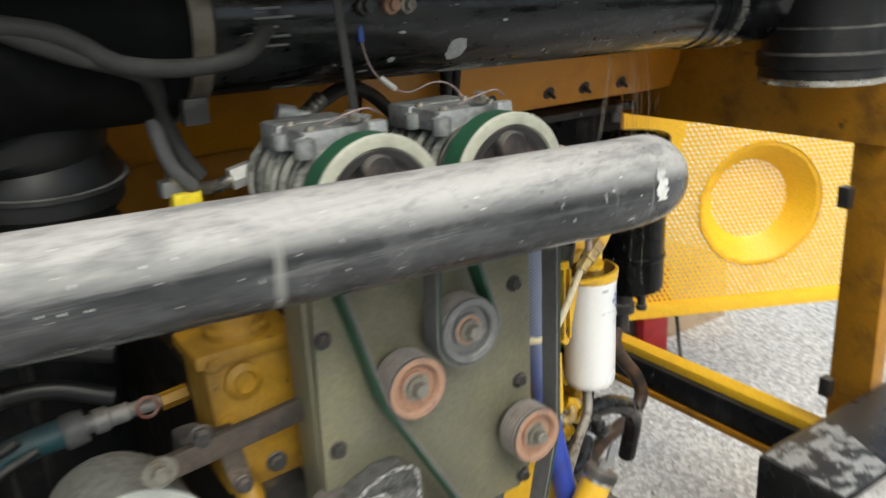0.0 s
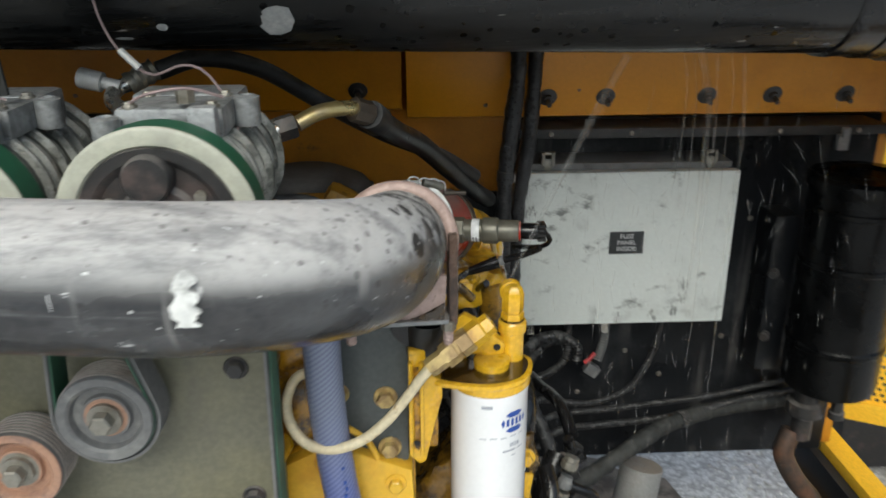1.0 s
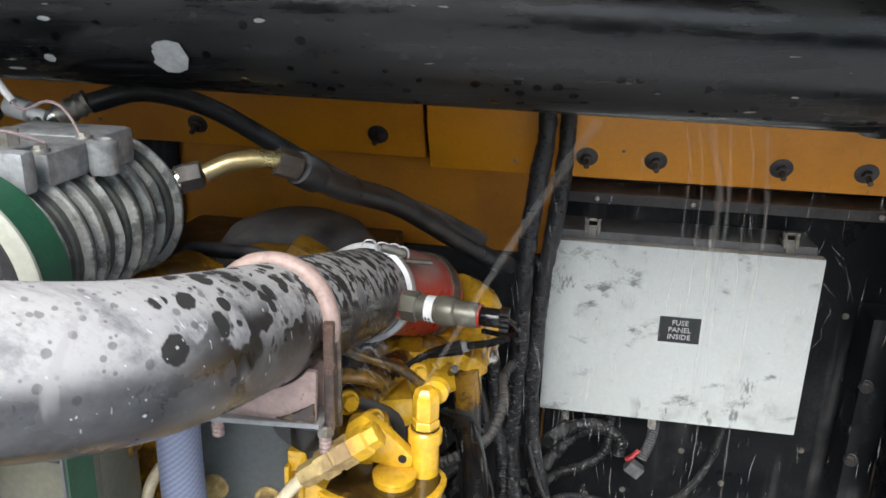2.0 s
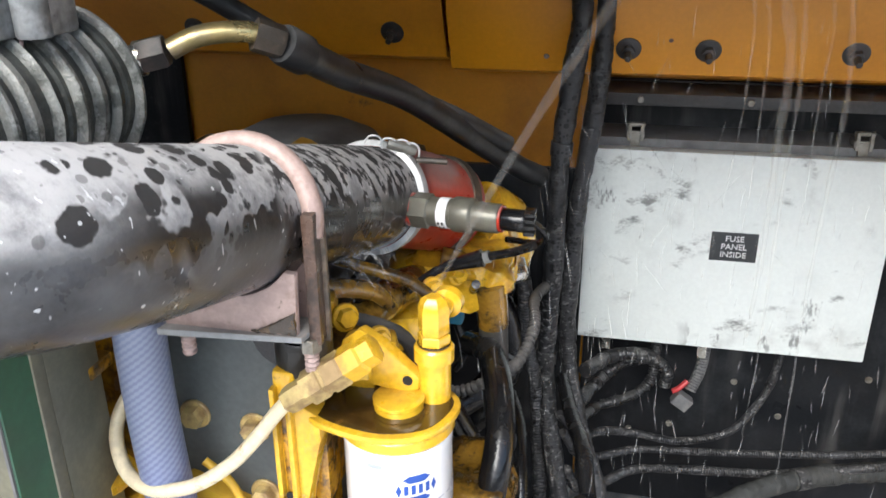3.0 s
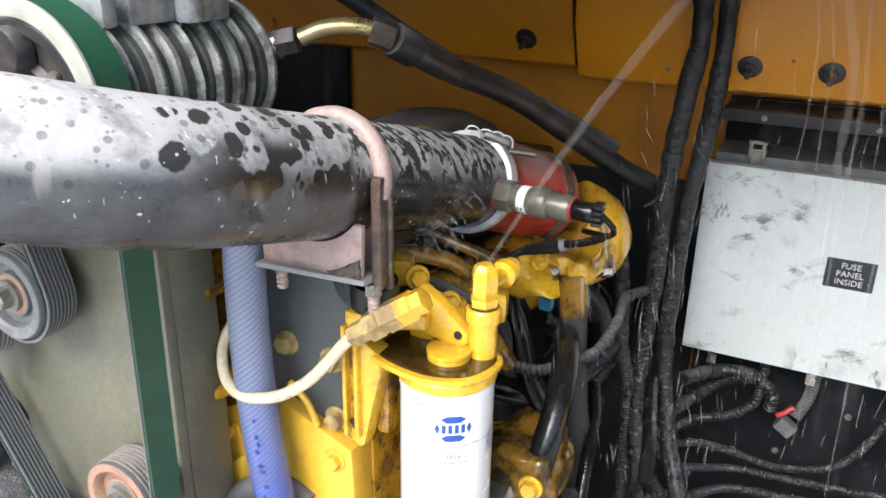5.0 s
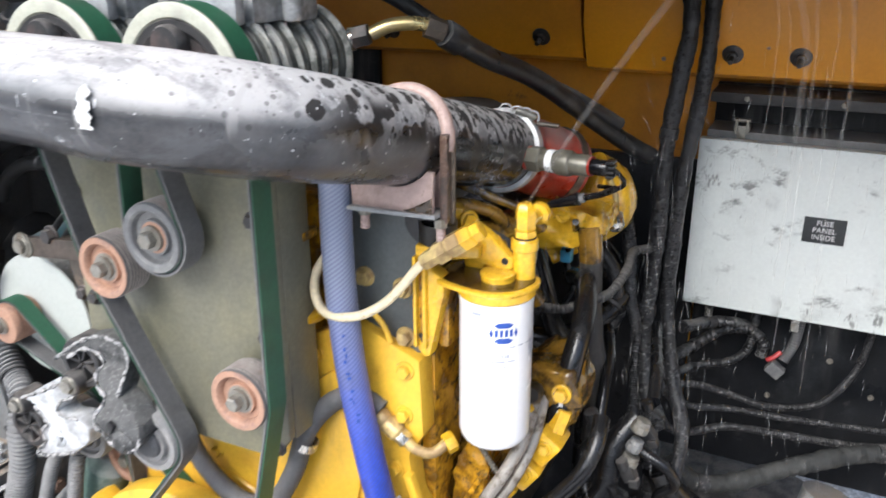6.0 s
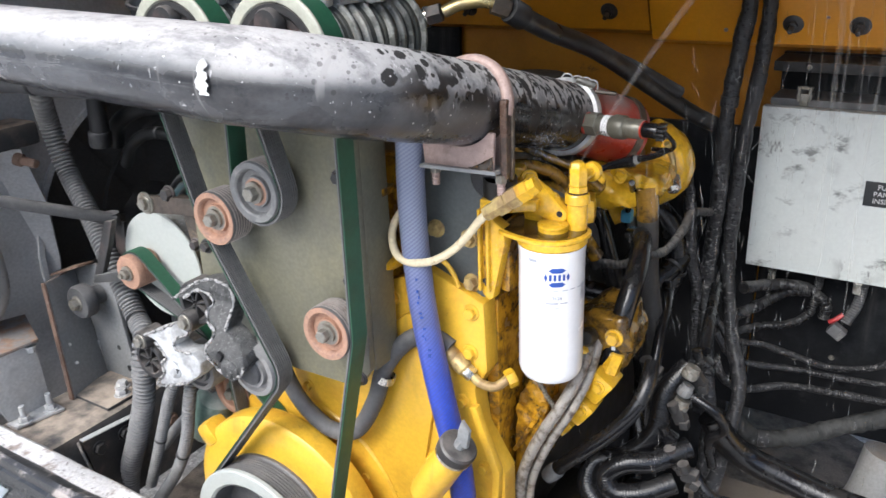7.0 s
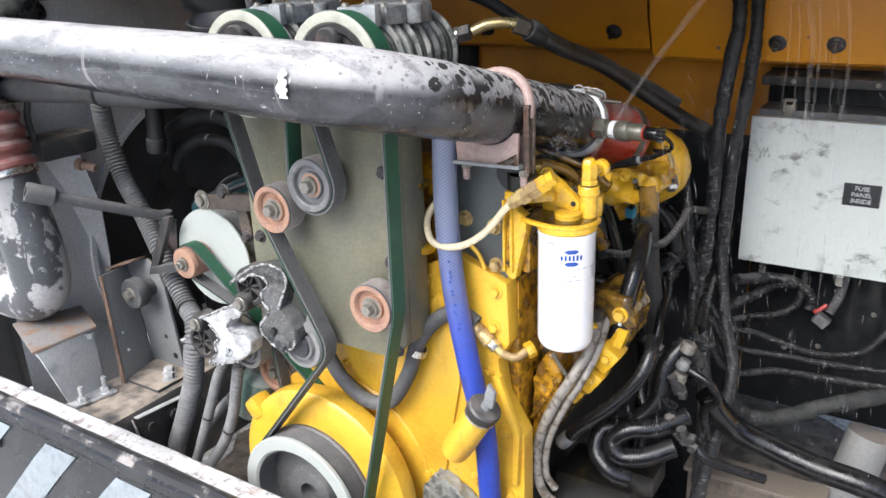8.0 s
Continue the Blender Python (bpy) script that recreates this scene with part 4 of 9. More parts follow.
def pipe_clamp():
    """The strap and saddle that carry the charge pipe past its bend."""
    t = thing("pipe_clamp", (0.245, 0.965, 1.19), "scuffed pinkish steel strap clamp and saddle under the charge pipe", "clamp")
    axis = Vector((0.05, 1, -0.27)).normalized()
    c = Vector((0.244, 0.980, 1.277))
    right = axis.cross((0, 0, 1)).normalized()
    up = right.cross(axis)
    arc = [c + 0.0535 * (math.cos(a) * right + math.sin(a) * up) for a in [math.radians(d) for d in range(-8, 190, 9)]]
    bm = swept(arc, 0.0072, seg=14, step=0.006)
    for v in bm.verts:  # a broad low strap, a little hammered
        off = (v.co - c).dot(axis)
        v.co += axis * off * 0.25 + 0.0006 * noise.noise_vector(v.co * 120)
    part("band", bm, pink_primer, t, "pinkish worn strap")
    for s in (1, -1):
        top = c + s * 0.0545 * right
        foot = Vector((top.x - 0.002 * s, top.y - 0.010, 1.196))
        turn = Matrix.Rotation(0.12, 4, "Z")
        part("upright", boxed((top + foot) / 2 + Vector((0, 0, 0.004)), (0.009, 0.016, top.z - foot.z + 0.016), 0.002, turn), wet_rust if s > 0 else pink_primer, t)
        part("upright_edge", boxed((top + foot) / 2 + Vector((0.0035 * s, 0.0095, -0.002)), (0.006, 0.006, top.z - foot.z + 0.012), 0.0015, turn), grimy_steel, t, "dark rusty edge")
        part("nut", turned([(0, 0), (0.0078, 0), (0.0078, 0.009), (0.0066, 0.010), (0, 0.010)], foot + Vector((-0.003 * s, 0, -0.009)), (0, 0, 1), 6), bolt_steel, t)
        part("thread", turned([(0, 0)] + [(0.0048 + 0.0009 * (k % 2), 0.002 * k) for k in range(11)] + [(0, 0.02)], foot + Vector((-0.003 * s, 0, -0.026)), (0, 0, 1), 12), pink_primer, t)
    bm = plate([(0.188, 0.945, 1.199), (0.293, 0.953, 1.199), (0.297, 0.992, 1.197), (0.192, 0.985, 1.197)], (0, 0, 0.005), 0.0012)
    part("saddle_plate", bm, bracket_steel, t, "grey steel cross plate")
    rim = lambda lo, hi, dz: [(0.240 + 0.0545 * math.cos(a), 1.284 + dz + 0.0545 * math.sin(a)) for a in [math.radians(d) for d in range(lo, hi, -10)]]
    side = [(0.190, 1.203), (0.289, 1.203), (0.291, 1.25)] + rim(-38, -152, 0.0) + [(0.186, 1.25)]
    part("saddle_front", plate(flat(side, 0.955), (0.0, 0.006, 0.0), 0.001), pink_primer, t, "pinkish scuffed saddle web")
    part("saddle_back", plate(flat([(x, z - 0.006) for x, z in side], 0.986), (0.0, 0.005, 0.0), 0.001), pink_primer, t)
    bm = cast_plate([(0.255, 1.2045), (0.289, 1.2045), (0.289, 1.222), (0.283, 1.219), (0.272, 1.212)], 0.953, 0.0035, 0.0012, 3, 200.0, 0.006, 0.0008)
    part("oil_smear", bm, oil_film, t, "black wet smear on the web")
    return t


pipe_clamp()


def inlet_coupling():
    t = thing("inlet_coupling", (0.28, 1.3, 1.12), "wet red silicone coupling with steel clamps at the engine inlet", "hose coupling")
    a, d = Vector((0.2565, 1.228, 1.2105)), Vector((0.06, 1, -0.29)).normalized()
    part("sleeve", swept([a + 0.002 * d, a + 0.045 * d, (0.282, 1.31, 1.182), (0.306, 1.355, 1.160)], lambda s: 0.0555 - 0.002 * s, seg=36), red_wet, t)
    part("clamp_band", turned([(0.0515, -0.004), (0.0572, -0.003), (0.0580, 0.004), (0.0574, 0.012), (0.0545, 0.013)], a, d, 40), galvanised, t, "pale dusty worm clamp")
    side = d.cross((0, 0, 1)).normalized()
    part("clamp_screw", turned([(0, 0), (0.0055, 0), (0.0055, 0.026), (0.004, 0.029), (0, 0.029)], a + 0.018 * side + Vector((0, 0.008, 0.055)), (1, 0.3, -0.35), 10), bolt_steel, t)
    part("screw_tail", turned([(0, 0), (0.0032, 0), (0.0032, 0.03), (0, 0.031)], a + Vector((0.045, 0.012, 0.038)), (1, 0.3, -0.1), 8), grimy_steel, t)
    e = Vector((0.297, 1.34, 1.168))
    part("clamp_band", turned([(0.052, 0), (0.0568, 0.0005), (0.0568, 0.0125), (0.052, 0.013)], e, (0.48, 0.8, -0.36), 40), grimy_steel, t, "dirty worm clamp")
    # loose wire ends curling over the clamp
    for k, (du, dv, lift, run) in enumerate(((-0.004, 0.000, 0.007, 0.018), (0.010, 0.004, 0.006, 0.020), (0.022, 0.008, 0.008, 0.022), (0.030, 0.012, 0.007, 0.026))):
        o = a + Vector((du, dv, 0.057 - 0.35 * abs(du)))
        part("wire_end", swept([o, o + Vector((0.005, 0.001, lift)), o + Vector((0.014, 0.003, lift * 0.9)), o + Vector((0.017, 0.004, -0.4 * lift)), o + Vector((0.012, 0.002, -run))], 0.0011, seg=6, step=0.003), galvanised, t, "bent pale wire end")
    return t


inlet_coupling()


def pressure_sensor():
    t = thing("pressure_sensor", (0.36, 1.165, 1.19), "dull nickel pressure sensor with black plug on the charge pipe", "sensor")
    a, d = Vector((0.303, 1.205, 1.210)), Vector((0.97, -0.19, 0.03)).normalized()
    part("seal", turned([(0.0, 0.0), (0.0158, 0.0), (0.0165, 0.002), (0.0158, 0.0055), (0.0, 0.0055)], a, d, 24), red_wet, t, "red sealing ring")
    part("boss", turned([(0.0, 0.0045), (0.0172, 0.0045), (0.0172, 0.022), (0.0152, 0.0238), (0.0, 0.0238)], a, d, 6), sensor_steel, t)
    part("body", turned([(0.0, 0.022), (0.0142, 0.022), (0.0142, 0.046), (0.0162, 0.047), (0.0168, 0.049), (0.0168, 0.064), (0.0160, 0.066), (0.0138, 0.0675), (0.0138, 0.091), (0.0128, 0.0925), (0.0, 0.0925)], a, d, 32), sensor_steel, t)
    tag = part("tag", turned([(0.0143, 0.0330), (0.0148, 0.0332), (0.0148, 0.0428), (0.0143, 0.0430)], a, d, 30), label_white, t, "white printed tag")
    turn = facing(d)
    for k in range(5):
        q = math.radians(205 + 24 * k)
        for h in (0.0355, 0.0395):
            o = a + turn.to_3x3() @ Vector((0.0149 * math.cos(q), 0.0149 * math.sin(q), h))
            part("print_bar", boxed(o, (0.0009, 0.0032, 0.0017), 0, turn @ Matrix.Rotation(q, 4, "Z")), label_black, tag)
    part("red_ring", turned([(0.0110, 0.0925), (0.0126, 0.0928), (0.0126, 0.0950), (0.0110, 0.0952)], a, d, 24), red_wet, t)
    part("plug", turned([(0.0, 0.095), (0.0098, 0.095), (0.0104, 0.098), (0.0104, 0.116), (0.0094, 0.1175), (0.0, 0.1175)], a, d, 20), wet_rubber, t, "black connector plug")
    for k in range(4):
        part("plug_fin", boxed(a + 0.1205 * d + Vector((0, 0, -0.009 + 0.006 * k)), (0.010, 0.019, 0.0035), 0.0008), wet_rubber, t)
    tail = [a + 0.124 * d, a + Vector((0.132, -0.012, -0.012)), a + Vector((0.124, 0.006, -0.028)), a + Vector((0.09, 0.03, -0.036))]
    part("cable", swept(tail, 0.0032, seg=8), wet_rubber, t)
    return t


pressure_sensor()


def intake_pipe():
    t = thing("intake_pipe", (0.2, 1.139, 1.44), "glossy black air intake pipe slung under the bay roof", "pipe")
    p = lambda x: Vector((x, 1.139 + 0.11 * (x - 0.2), 1.528 - 0.028 * (x - 0.2)))
    part("pipe", swept([p(-0.235), p(0.2), p(0.80)], 0.085, seg=48, step=0.05), intake_paint, t)
    d = Vector((1, 0.11, -0.028)).normalized()
    part("sleeve", turned([(0.0855, 0), (0.0885, 0.003), (0.0895, 0.012), (0.0885, 0.02), (0.0885, 0.09), (0.0855, 0.092)], p(0.742), d, 48), wet_rubber, t, "black rubber sleeve over the pipe")
    for x in (0.828, 0.905):
        part("clamp_band", turned([(0.090, 0), (0.0935, 0.0005), (0.0935, 0.0175), (0.090, 0.018)], p(x), d, 48), zinc, t, "bright band clamp")
    bend = [p(0.79), p(0.87), p(0.93) + Vector((0, -0.01, 0)), p(1.0) + Vector((0, -0.04, 0.01)), (1.08, 1.11, 1.53)]
    part("elbow", swept(bend, 0.0905, seg=40, step=0.02), wet_rubber, t, "black rubber elbow")
    part("cuff", turned([(0, 0.004), (0.12, 0.004), (0.126, 0.0), (0.128, 0.003), (0.128, 0.012), (0.12, 0.014)], (1.085, 1.10, 1.335), (0, 0, 1), 48), zinc, t, "bright metal cuff under the elbow")
    part("boot", turned([(0.0, 0.013), (0.125, 0.013), (0.125, 0.03), (0.132, 0.034), (0.132, 0.06), (0.124, 0.066), (0.122, 0.11), (0.118, 0.115), (0.118, 0.40), (0, 0.40)], (1.085, 1.10, 1.335), (0, 0, 1), 48), rubber, t, "upright black intake drum")
    rng = random.Random(2)
    for cx, ang, w, hh in ((0.129, -34, 0.034, 0.042), (0.02, -40, 0.012, 0.010), (-0.02, -52, 0.02, 0.006), (0.215, -8, 0.011, 0.004), (0.03, -14, 0.012, 0.004)):
        q = p(cx)
        bm = bmesh.new()
        a0 = math.radians(ang)
        rim = []
        for k in range(9):
            s = 2 * math.pi * k / 9
            rr = rng.uniform(0.8, 1.1)
            a = a0 + rr * hh / 2 / 0.085 * math.sin(s)
            rim.append(bm.verts.new((cx + rr * w / 2 * math.cos(s), q.y - 0.0863 * math.cos(a), q.z + 0.0863 * math.sin(a))))
        mid = bm.verts.new((cx, q.y - 0.0868 * math.cos(a0), q.z + 0.0868 * math.sin(a0)))
        for k in range(9):
            bm.faces.new((mid, rim[k], rim[(k + 1) % 9]))
        part("sticker", bm, grey_sticker, t, "peeling grey sticker")
    for dx, m in ((-0.03, black_metal), (0.01, terracotta), (0.035, bolt_steel)):
        q = p(dx)
        part("fitting", turned([(0, 0), (0.011, 0), (0.011, 0.012), (0.007, 0.014), (0.007, 0.022), (0, 0.022)], (dx, q.y - 0.080, q.z + 0.012), (0.1, -1, 0.05), 12), m, t, "small sensor fitting")
    return t


intake_pipe()


def air_filter():
    t = thing("air_filter_housing", (-0.5, 1.08, 1.42), "large black air filter canister with steel band and pale label print", "air filter")
    p = lambda x: Vector((x, 1.139 + 0.11 * (x - 0.2), 1.528 - 0.028 * (x - 0.2)))
    d = Vector((1, 0.11, -0.028)).normalized()
    part("body", turned([(0, 0), (0.09, 0), (0.105, 0.02), (0.108, 0.06), (0.108, 0.66), (0.10, 0.69), (0.088, 0.70), (0, 0.70)], p(-0.93), d, 48), filter_black, t)
    part("band", turned([(0.1085, 0), (0.1115, 0.0005), (0.1115, 0.0245), (0.1085, 0.025)], p(-0.272), d, 48), dull_strap, t, "dull steel strap")
    part("buckle", boxed(p(-0.26) + Vector((0, -0.075, -0.092)), (0.028, 0.02, 0.03), 0.003), black_metal, t)
    for k in range(5):
        a = math.radians(-18 + 7 * k)
        q = p(-0.16)
        part("print_line", boxed((-0.165 + (k % 2) * 0.008, q.y - 0.0868 * math.cos(a), q.z + 0.0868 * math.sin(a)), (0.055 - 0.012 * (k % 3), 0.001, 0.0028), 0, Matrix.Rotation(-a, 4, "X")), idler_grey, t, "pale unreadable print")
    return t


air_filter()


def hose(name, pts, r, mat, label, category="hose", ribs=0.0, ends=None, seg=14, pitch=0.006, end_mat=None):
    """A hose with a ferrule at each end where asked."""
    if not ends and r < 0.0105:
        return solid(name, swept(pts, r, seg=seg, ribs=ribs, pitch=pitch), mat, label, category)
    t = thing(name, pts[-1], label, category)
    part("tube", swept(pts, r, seg=seg, ribs=ribs, pitch=pitch), mat, t)
    if not ends:  # a tie strap wound round it
        line = smooth_path(pts, 0.02)
        k = len(line) * 3 // 5
        d = (line[k + 1] - line[k]).normalized()
        part("strap", turned([(r * 0.98, 0), (r * 1.06, 0.0005), (r * 1.06, 0.006), (r * 0.98, 0.0065)], line[k], d, 20), rubber, t, "black tie strap")
    for k in ends or ():
        a, b = (Vector(pts[0]), Vector(pts[1])) if k == 0 else (Vector(pts[-1]), Vector(pts[-2]))
        d = (b - a).normalized()
        part("ferrule", turned([(0, -0.004), (r * 1.12, -0.004), (r * 1.2, 0.004), (r * 1.2, 0.022), (r * 1.08, 0.026), (0, 0.026)], a, d, 16), end_mat or bolt_steel, t, "metal ferrule")
    return t


# ---------------------------------------------------------------- front of the engine
def accessory_plate():
    t = thing("accessory_plate", (-0.04, 0.93, 0.86), "flat olive-grey steel accessory plate bolted to the engine front", "plate")
    out = [(-0.192, 1.29), (-0.200, 1.10), (-0.206, 0.868), (0.094, 0.872), (0.118, 0.905), (0.122, 1.29)]
    part("face", plate(flat(out, 0.900), (0, 0.012, 0), 0.002), olive_steel, t)
    part("flange_right", between((0.103, 0.913, 0.90), (0.119, 0.968, 1.29), 0.002), olive_steel, t)
    part("flange_left", between((-0.203, 0.913, 0.88), (-0.190, 0.968, 1.29), 0.002), olive_steel, t)
    for x, z in ((-0.187, 1.187), (-0.182, 1.041), (0.093, 1.186), (0.098, 1.043), (0.100, 0.89), (-0.17, 0.90)):
        hex_bolt(t, (x, 0.900, z), r=0.0085, h=0.009, material=black_metal)
    return t


accessory_plate()


def grooved_pulley(name, x, z, r, front, back, label, rim=None, face=None, hub=None):
    """An idler: grooved rim, dished face, bearing and bolt."""
    t = thing(name, (x, (front + back) / 2, z - r), label, "pulley", "belt pulleys")
    d = back - front
    prof = [(r * 0.80, d - 0.002), (r - 0.002, d)] + [(q, h) for q, h in ribbed(r, 0.004, d - 0.004)[::-1]] + [(r, 0.002), (r * 0.985, 0.0), (r * 0.80, 0.0)]
    at = (x, front, z)
    part("rim", turned([(q, h) for q, h in prof], at, (0, 1, 0), 48), rim or ribbed_grey, t)
    w = (d - 0.008) / 7
    for k in range(7):
        a = 0.004 + k * w
        part("ridge", turned([(r - 0.002, a), (r + 0.0006, a + 0.0004), (r + 0.0006, a + 0.5 * w), (r - 0.002, a + 0.5 * w + 0.0004)], at, (0, 1, 0), 48), ridge_grey, t)
    part("face", turned([(r * 0.985, -0.0005), (r * 0.97, -0.0012), (r * 0.80, -0.0012), (r * 0.74, 0.001), (r * 0.70, 0.008), (r * 0.52, 0.009), (r * 0.50, 0.004), (r * 0.38, 0.004)], at, (0, 1, 0), 48), face or terracotta, t, "worn terracotta dished face" if face is None else "worn dished face")
    part("bearing", turned([(r * 0.50, 0.0045), (r * 0.40, 0.0035), (0, 0.0035)], at, (0, 1, 0), 32), hub or bolt_steel, t)
    part("bolt", add_lathe(turned([(0, 0.004), (r * 0.36, 0.004), (r * 0.36, -0.001), (0, -0.001)], at, (0, 1, 0), 24), [(0, 0), (r * 0.24, 0), (r * 0.24, -0.011), (r * 0.2, -0.0125), (0, -0.0125)], at, (0, 1, 0), 6), bolt_steel, t)
    part("stand", turned([(r * 0.3, d), (r * 0.3, d + 0.03)], at, (0, 1, 0), 16), black_metal, t)
    return t


BELT = (0.853, 0.884)
grooved_pulley("idler_pulley", -0.013, 1.165, 0.042, 0.850, 0.888, "grey grooved idler pulley with a rusty inner ring", face=idler_grey, hub=terracotta, rim=idler_grey)
grooved_pulley("idler_pulley", -0.095, 1.116, 0.039, 0.847, 0.888, "terracotta-rusted grooved idler pulley on the olive plate")
grooved_pulley("idler_pulley", 0.088, 0.981, 0.039, 0.850, 0.888, "terracotta-rusted grooved idler pulley beside the green belt")


def compressor():
    """An air-conditioning compressor: clutch in front, finned body behind, valve block on top."""
    c = Vector((-0.122, 0.85, 1.342))
    t = thing("compressor", (c.x, c.y + 0.12, c.z - 0.08), "grimy aluminium air-conditioning compressor with cream clutch ring and green belt", "compressor", "compressors")
    f = (0, 1, 0)
    part("rotor", turned([(0.062, 0.004), (0.0662, -0.002), (0.077, -0.002), (0.0795, -0.001), (0.0805, 0.0), (0.0805, 0.0025), (0.0748, 0.003)] + ribbed(0.0748, 0.003, 0.034) + [(0.0748, 0.036), (0.05, 0.037)], c, f, 56), cream, t, "cream clutch ring")
    part("clutch_plate", turned([(0.0655, 0.003), (0.0635, -0.001), (0.055, -0.001), (0.049, 0.005), (0.034, 0.006), (0.03, 0.0), (0, 0.0)], c, f, 48), black_metal, t, "dark clutch plate")
    part("hub", turned([(0.0195, 0.004), (0.0195, -0.008), (0.0175, -0.011), (0.0, -0.0115)], c + Vector((-0.003, 0, 0.040)), f, 32), black_metal, t)
    for k in range(3):
        a = 0.6 + 2.094 * k
        part("rivet", turned([(0.005, 0), (0.005, -0.004), (0, -0.0045)], c + Vector((0.042 * math.cos(a), 0.004, 0.042 * math.sin(a))), f, 12), bolt_steel, t)
    prof = [(0.03, 0.037), (0.055, 0.04)]
    h = 0.045
    ridges = []
    for k in range(8):
        r, wide = 0.060 + 0.002 * math.sin(2 * k), 0.0035 + 0.0025 * (k % 3)
        prof += [(r, h), (r, h + 0.022)]
        ridges.append((r, h + 0.004 + 0.002 * (k % 2), wide))
        h += 0.0235
    part("body", turned(prof + [(0.05, h), (0, h)], c, f, 40), cast_dark, t, "grimy cast body")
    for r, a, w in ridges:
        bm = turned([(r - 0.001, a), (r + 0.005, a + 0.0012), (r + 0.0068, a + 0.003), (r + 0.0068, a + w), (r + 0.005, a + w + 0.002), (r - 0.001, a + w + 0.0035)], c, f, 44)
        for v in bm.verts:
            v.co += 0.0011 * noise.noise_vector(v.co * 75)
        part("rib", bm, cast_alu, t, "worn pale rib")
    part("valve_block", boxed(c + Vector((-0.004, 0.112, 0.067)), (0.092, 0.075, 0.026), 0.004), block_alu, t, "pale machined valve block")
    part("valve_cover", boxed(c + Vector((-0.006, 0.165, 0.066)), (0.098, 0.055, 0.032), 0.006), block_alu, t)
    for x, y in ((-0.038, 0.085), (0.032, 0.085), (0.032, 0.14), (-0.038, 0.14)):
        hex_bolt(t, c + Vector((x, y - 0.003, 0.080)), (0, 0, 1), 0.005, 0.005)
    for k, (x, y, h) in enumerate(((-0.054, 0.065, 0.02), (0.052, 0.13, 0.026), (-0.05, 0.135, 0.018))):
        part("ear", turned([(0, -0.012), (0.011, -0.012), (0.012, -0.01), (0.012, h - 0.012), (0.007, h - 0.010), (0.006, h - 0.014), (0, h - 0.014)], c + Vector((x, y, 0.066)), (0, 0, 1), 14), block_alu, t)
    part("clip_wire", swept([c + Vector((-0.03, 0.06, 0.088)), c + Vector((-0.01, 0.05, 0.097)), c + Vector((0.02, 0.055, 0.1)), c + Vector((0.045, 0.07, 0.09))], 0.0013, seg=7, step=0.006), pink_wire, t, "thin clutch lead")
    part("lug", boxed(c + Vector((0.030, 0.055, 0.070)), (0.024, 0.016, 0.032), 0.005), block_alu, t)
    part("port", turned([(0.008, 0), (0.008, 0.012), (0, 0.014)], c + Vector((0.012, 0.075, 0.085)), (0, 0, 1), 6), bolt_steel, t)
    part("foot", boxed(c + Vector((0, 0.10, -0.070)), (0.10, 0.12, 0.022), 0.005), cast_alu, t)
    return t


first = compressor()
copy_thing(first, Matrix.Translation(first.location + Vector((0.179, 0.0, 0.0))))


def drive_belt(name, wheels, y, label, ribs=7):
    line = belt_line(wheels)
    low = min(p.y for p in line)
    t = thing(name, (wheels[0][0], sum(y) / 2, low), label, "belt")
    part("ribbed_side", belt_mesh(line, y[0], y[1], 0.0012, -0.0006), belt_black, t, "grey-black rubber band")
    w = (y[1] - y[0]) / ribs
    for k in range(ribs):
        part("rib", belt_mesh(line, y[0] + (k + 0.22) * w, y[0] + (k + 0.72) * w, 0.0040, 0.0010), belt_rib, t)
    part("green_back", belt_mesh(line, y[0] + 0.0002, y[1] - 0.0002, -0.0007, -0.0024), belt_green, t, "green fabric backing")
    return t


CRANK = (-0.104, 0.552)
drive_belt("drive_belt", [(-0.122, 1.342, 0.0772, 1), (-0.095, 1.116, 0.0415, 1), (-0.064, 0.882, 0.0445, -1), (*CRANK, 0.1300, 1),
                          (0.088, 0.981, 0.0412, 1), (0.057, 1.342, 0.0772, 1), (-0.013, 1.165, 0.0435, -1)], BELT,
           "ribbed serpentine drive belt with green back", 8)
drive_belt("alternator_belt", [(-0.44, 0.931, 0.034, 1), (-0.283, 0.788, 0.0455, -1), (*CRANK, 0.11, 1)], (0.945, 0.97),
           "ribbed alternator belt with green back", 7)


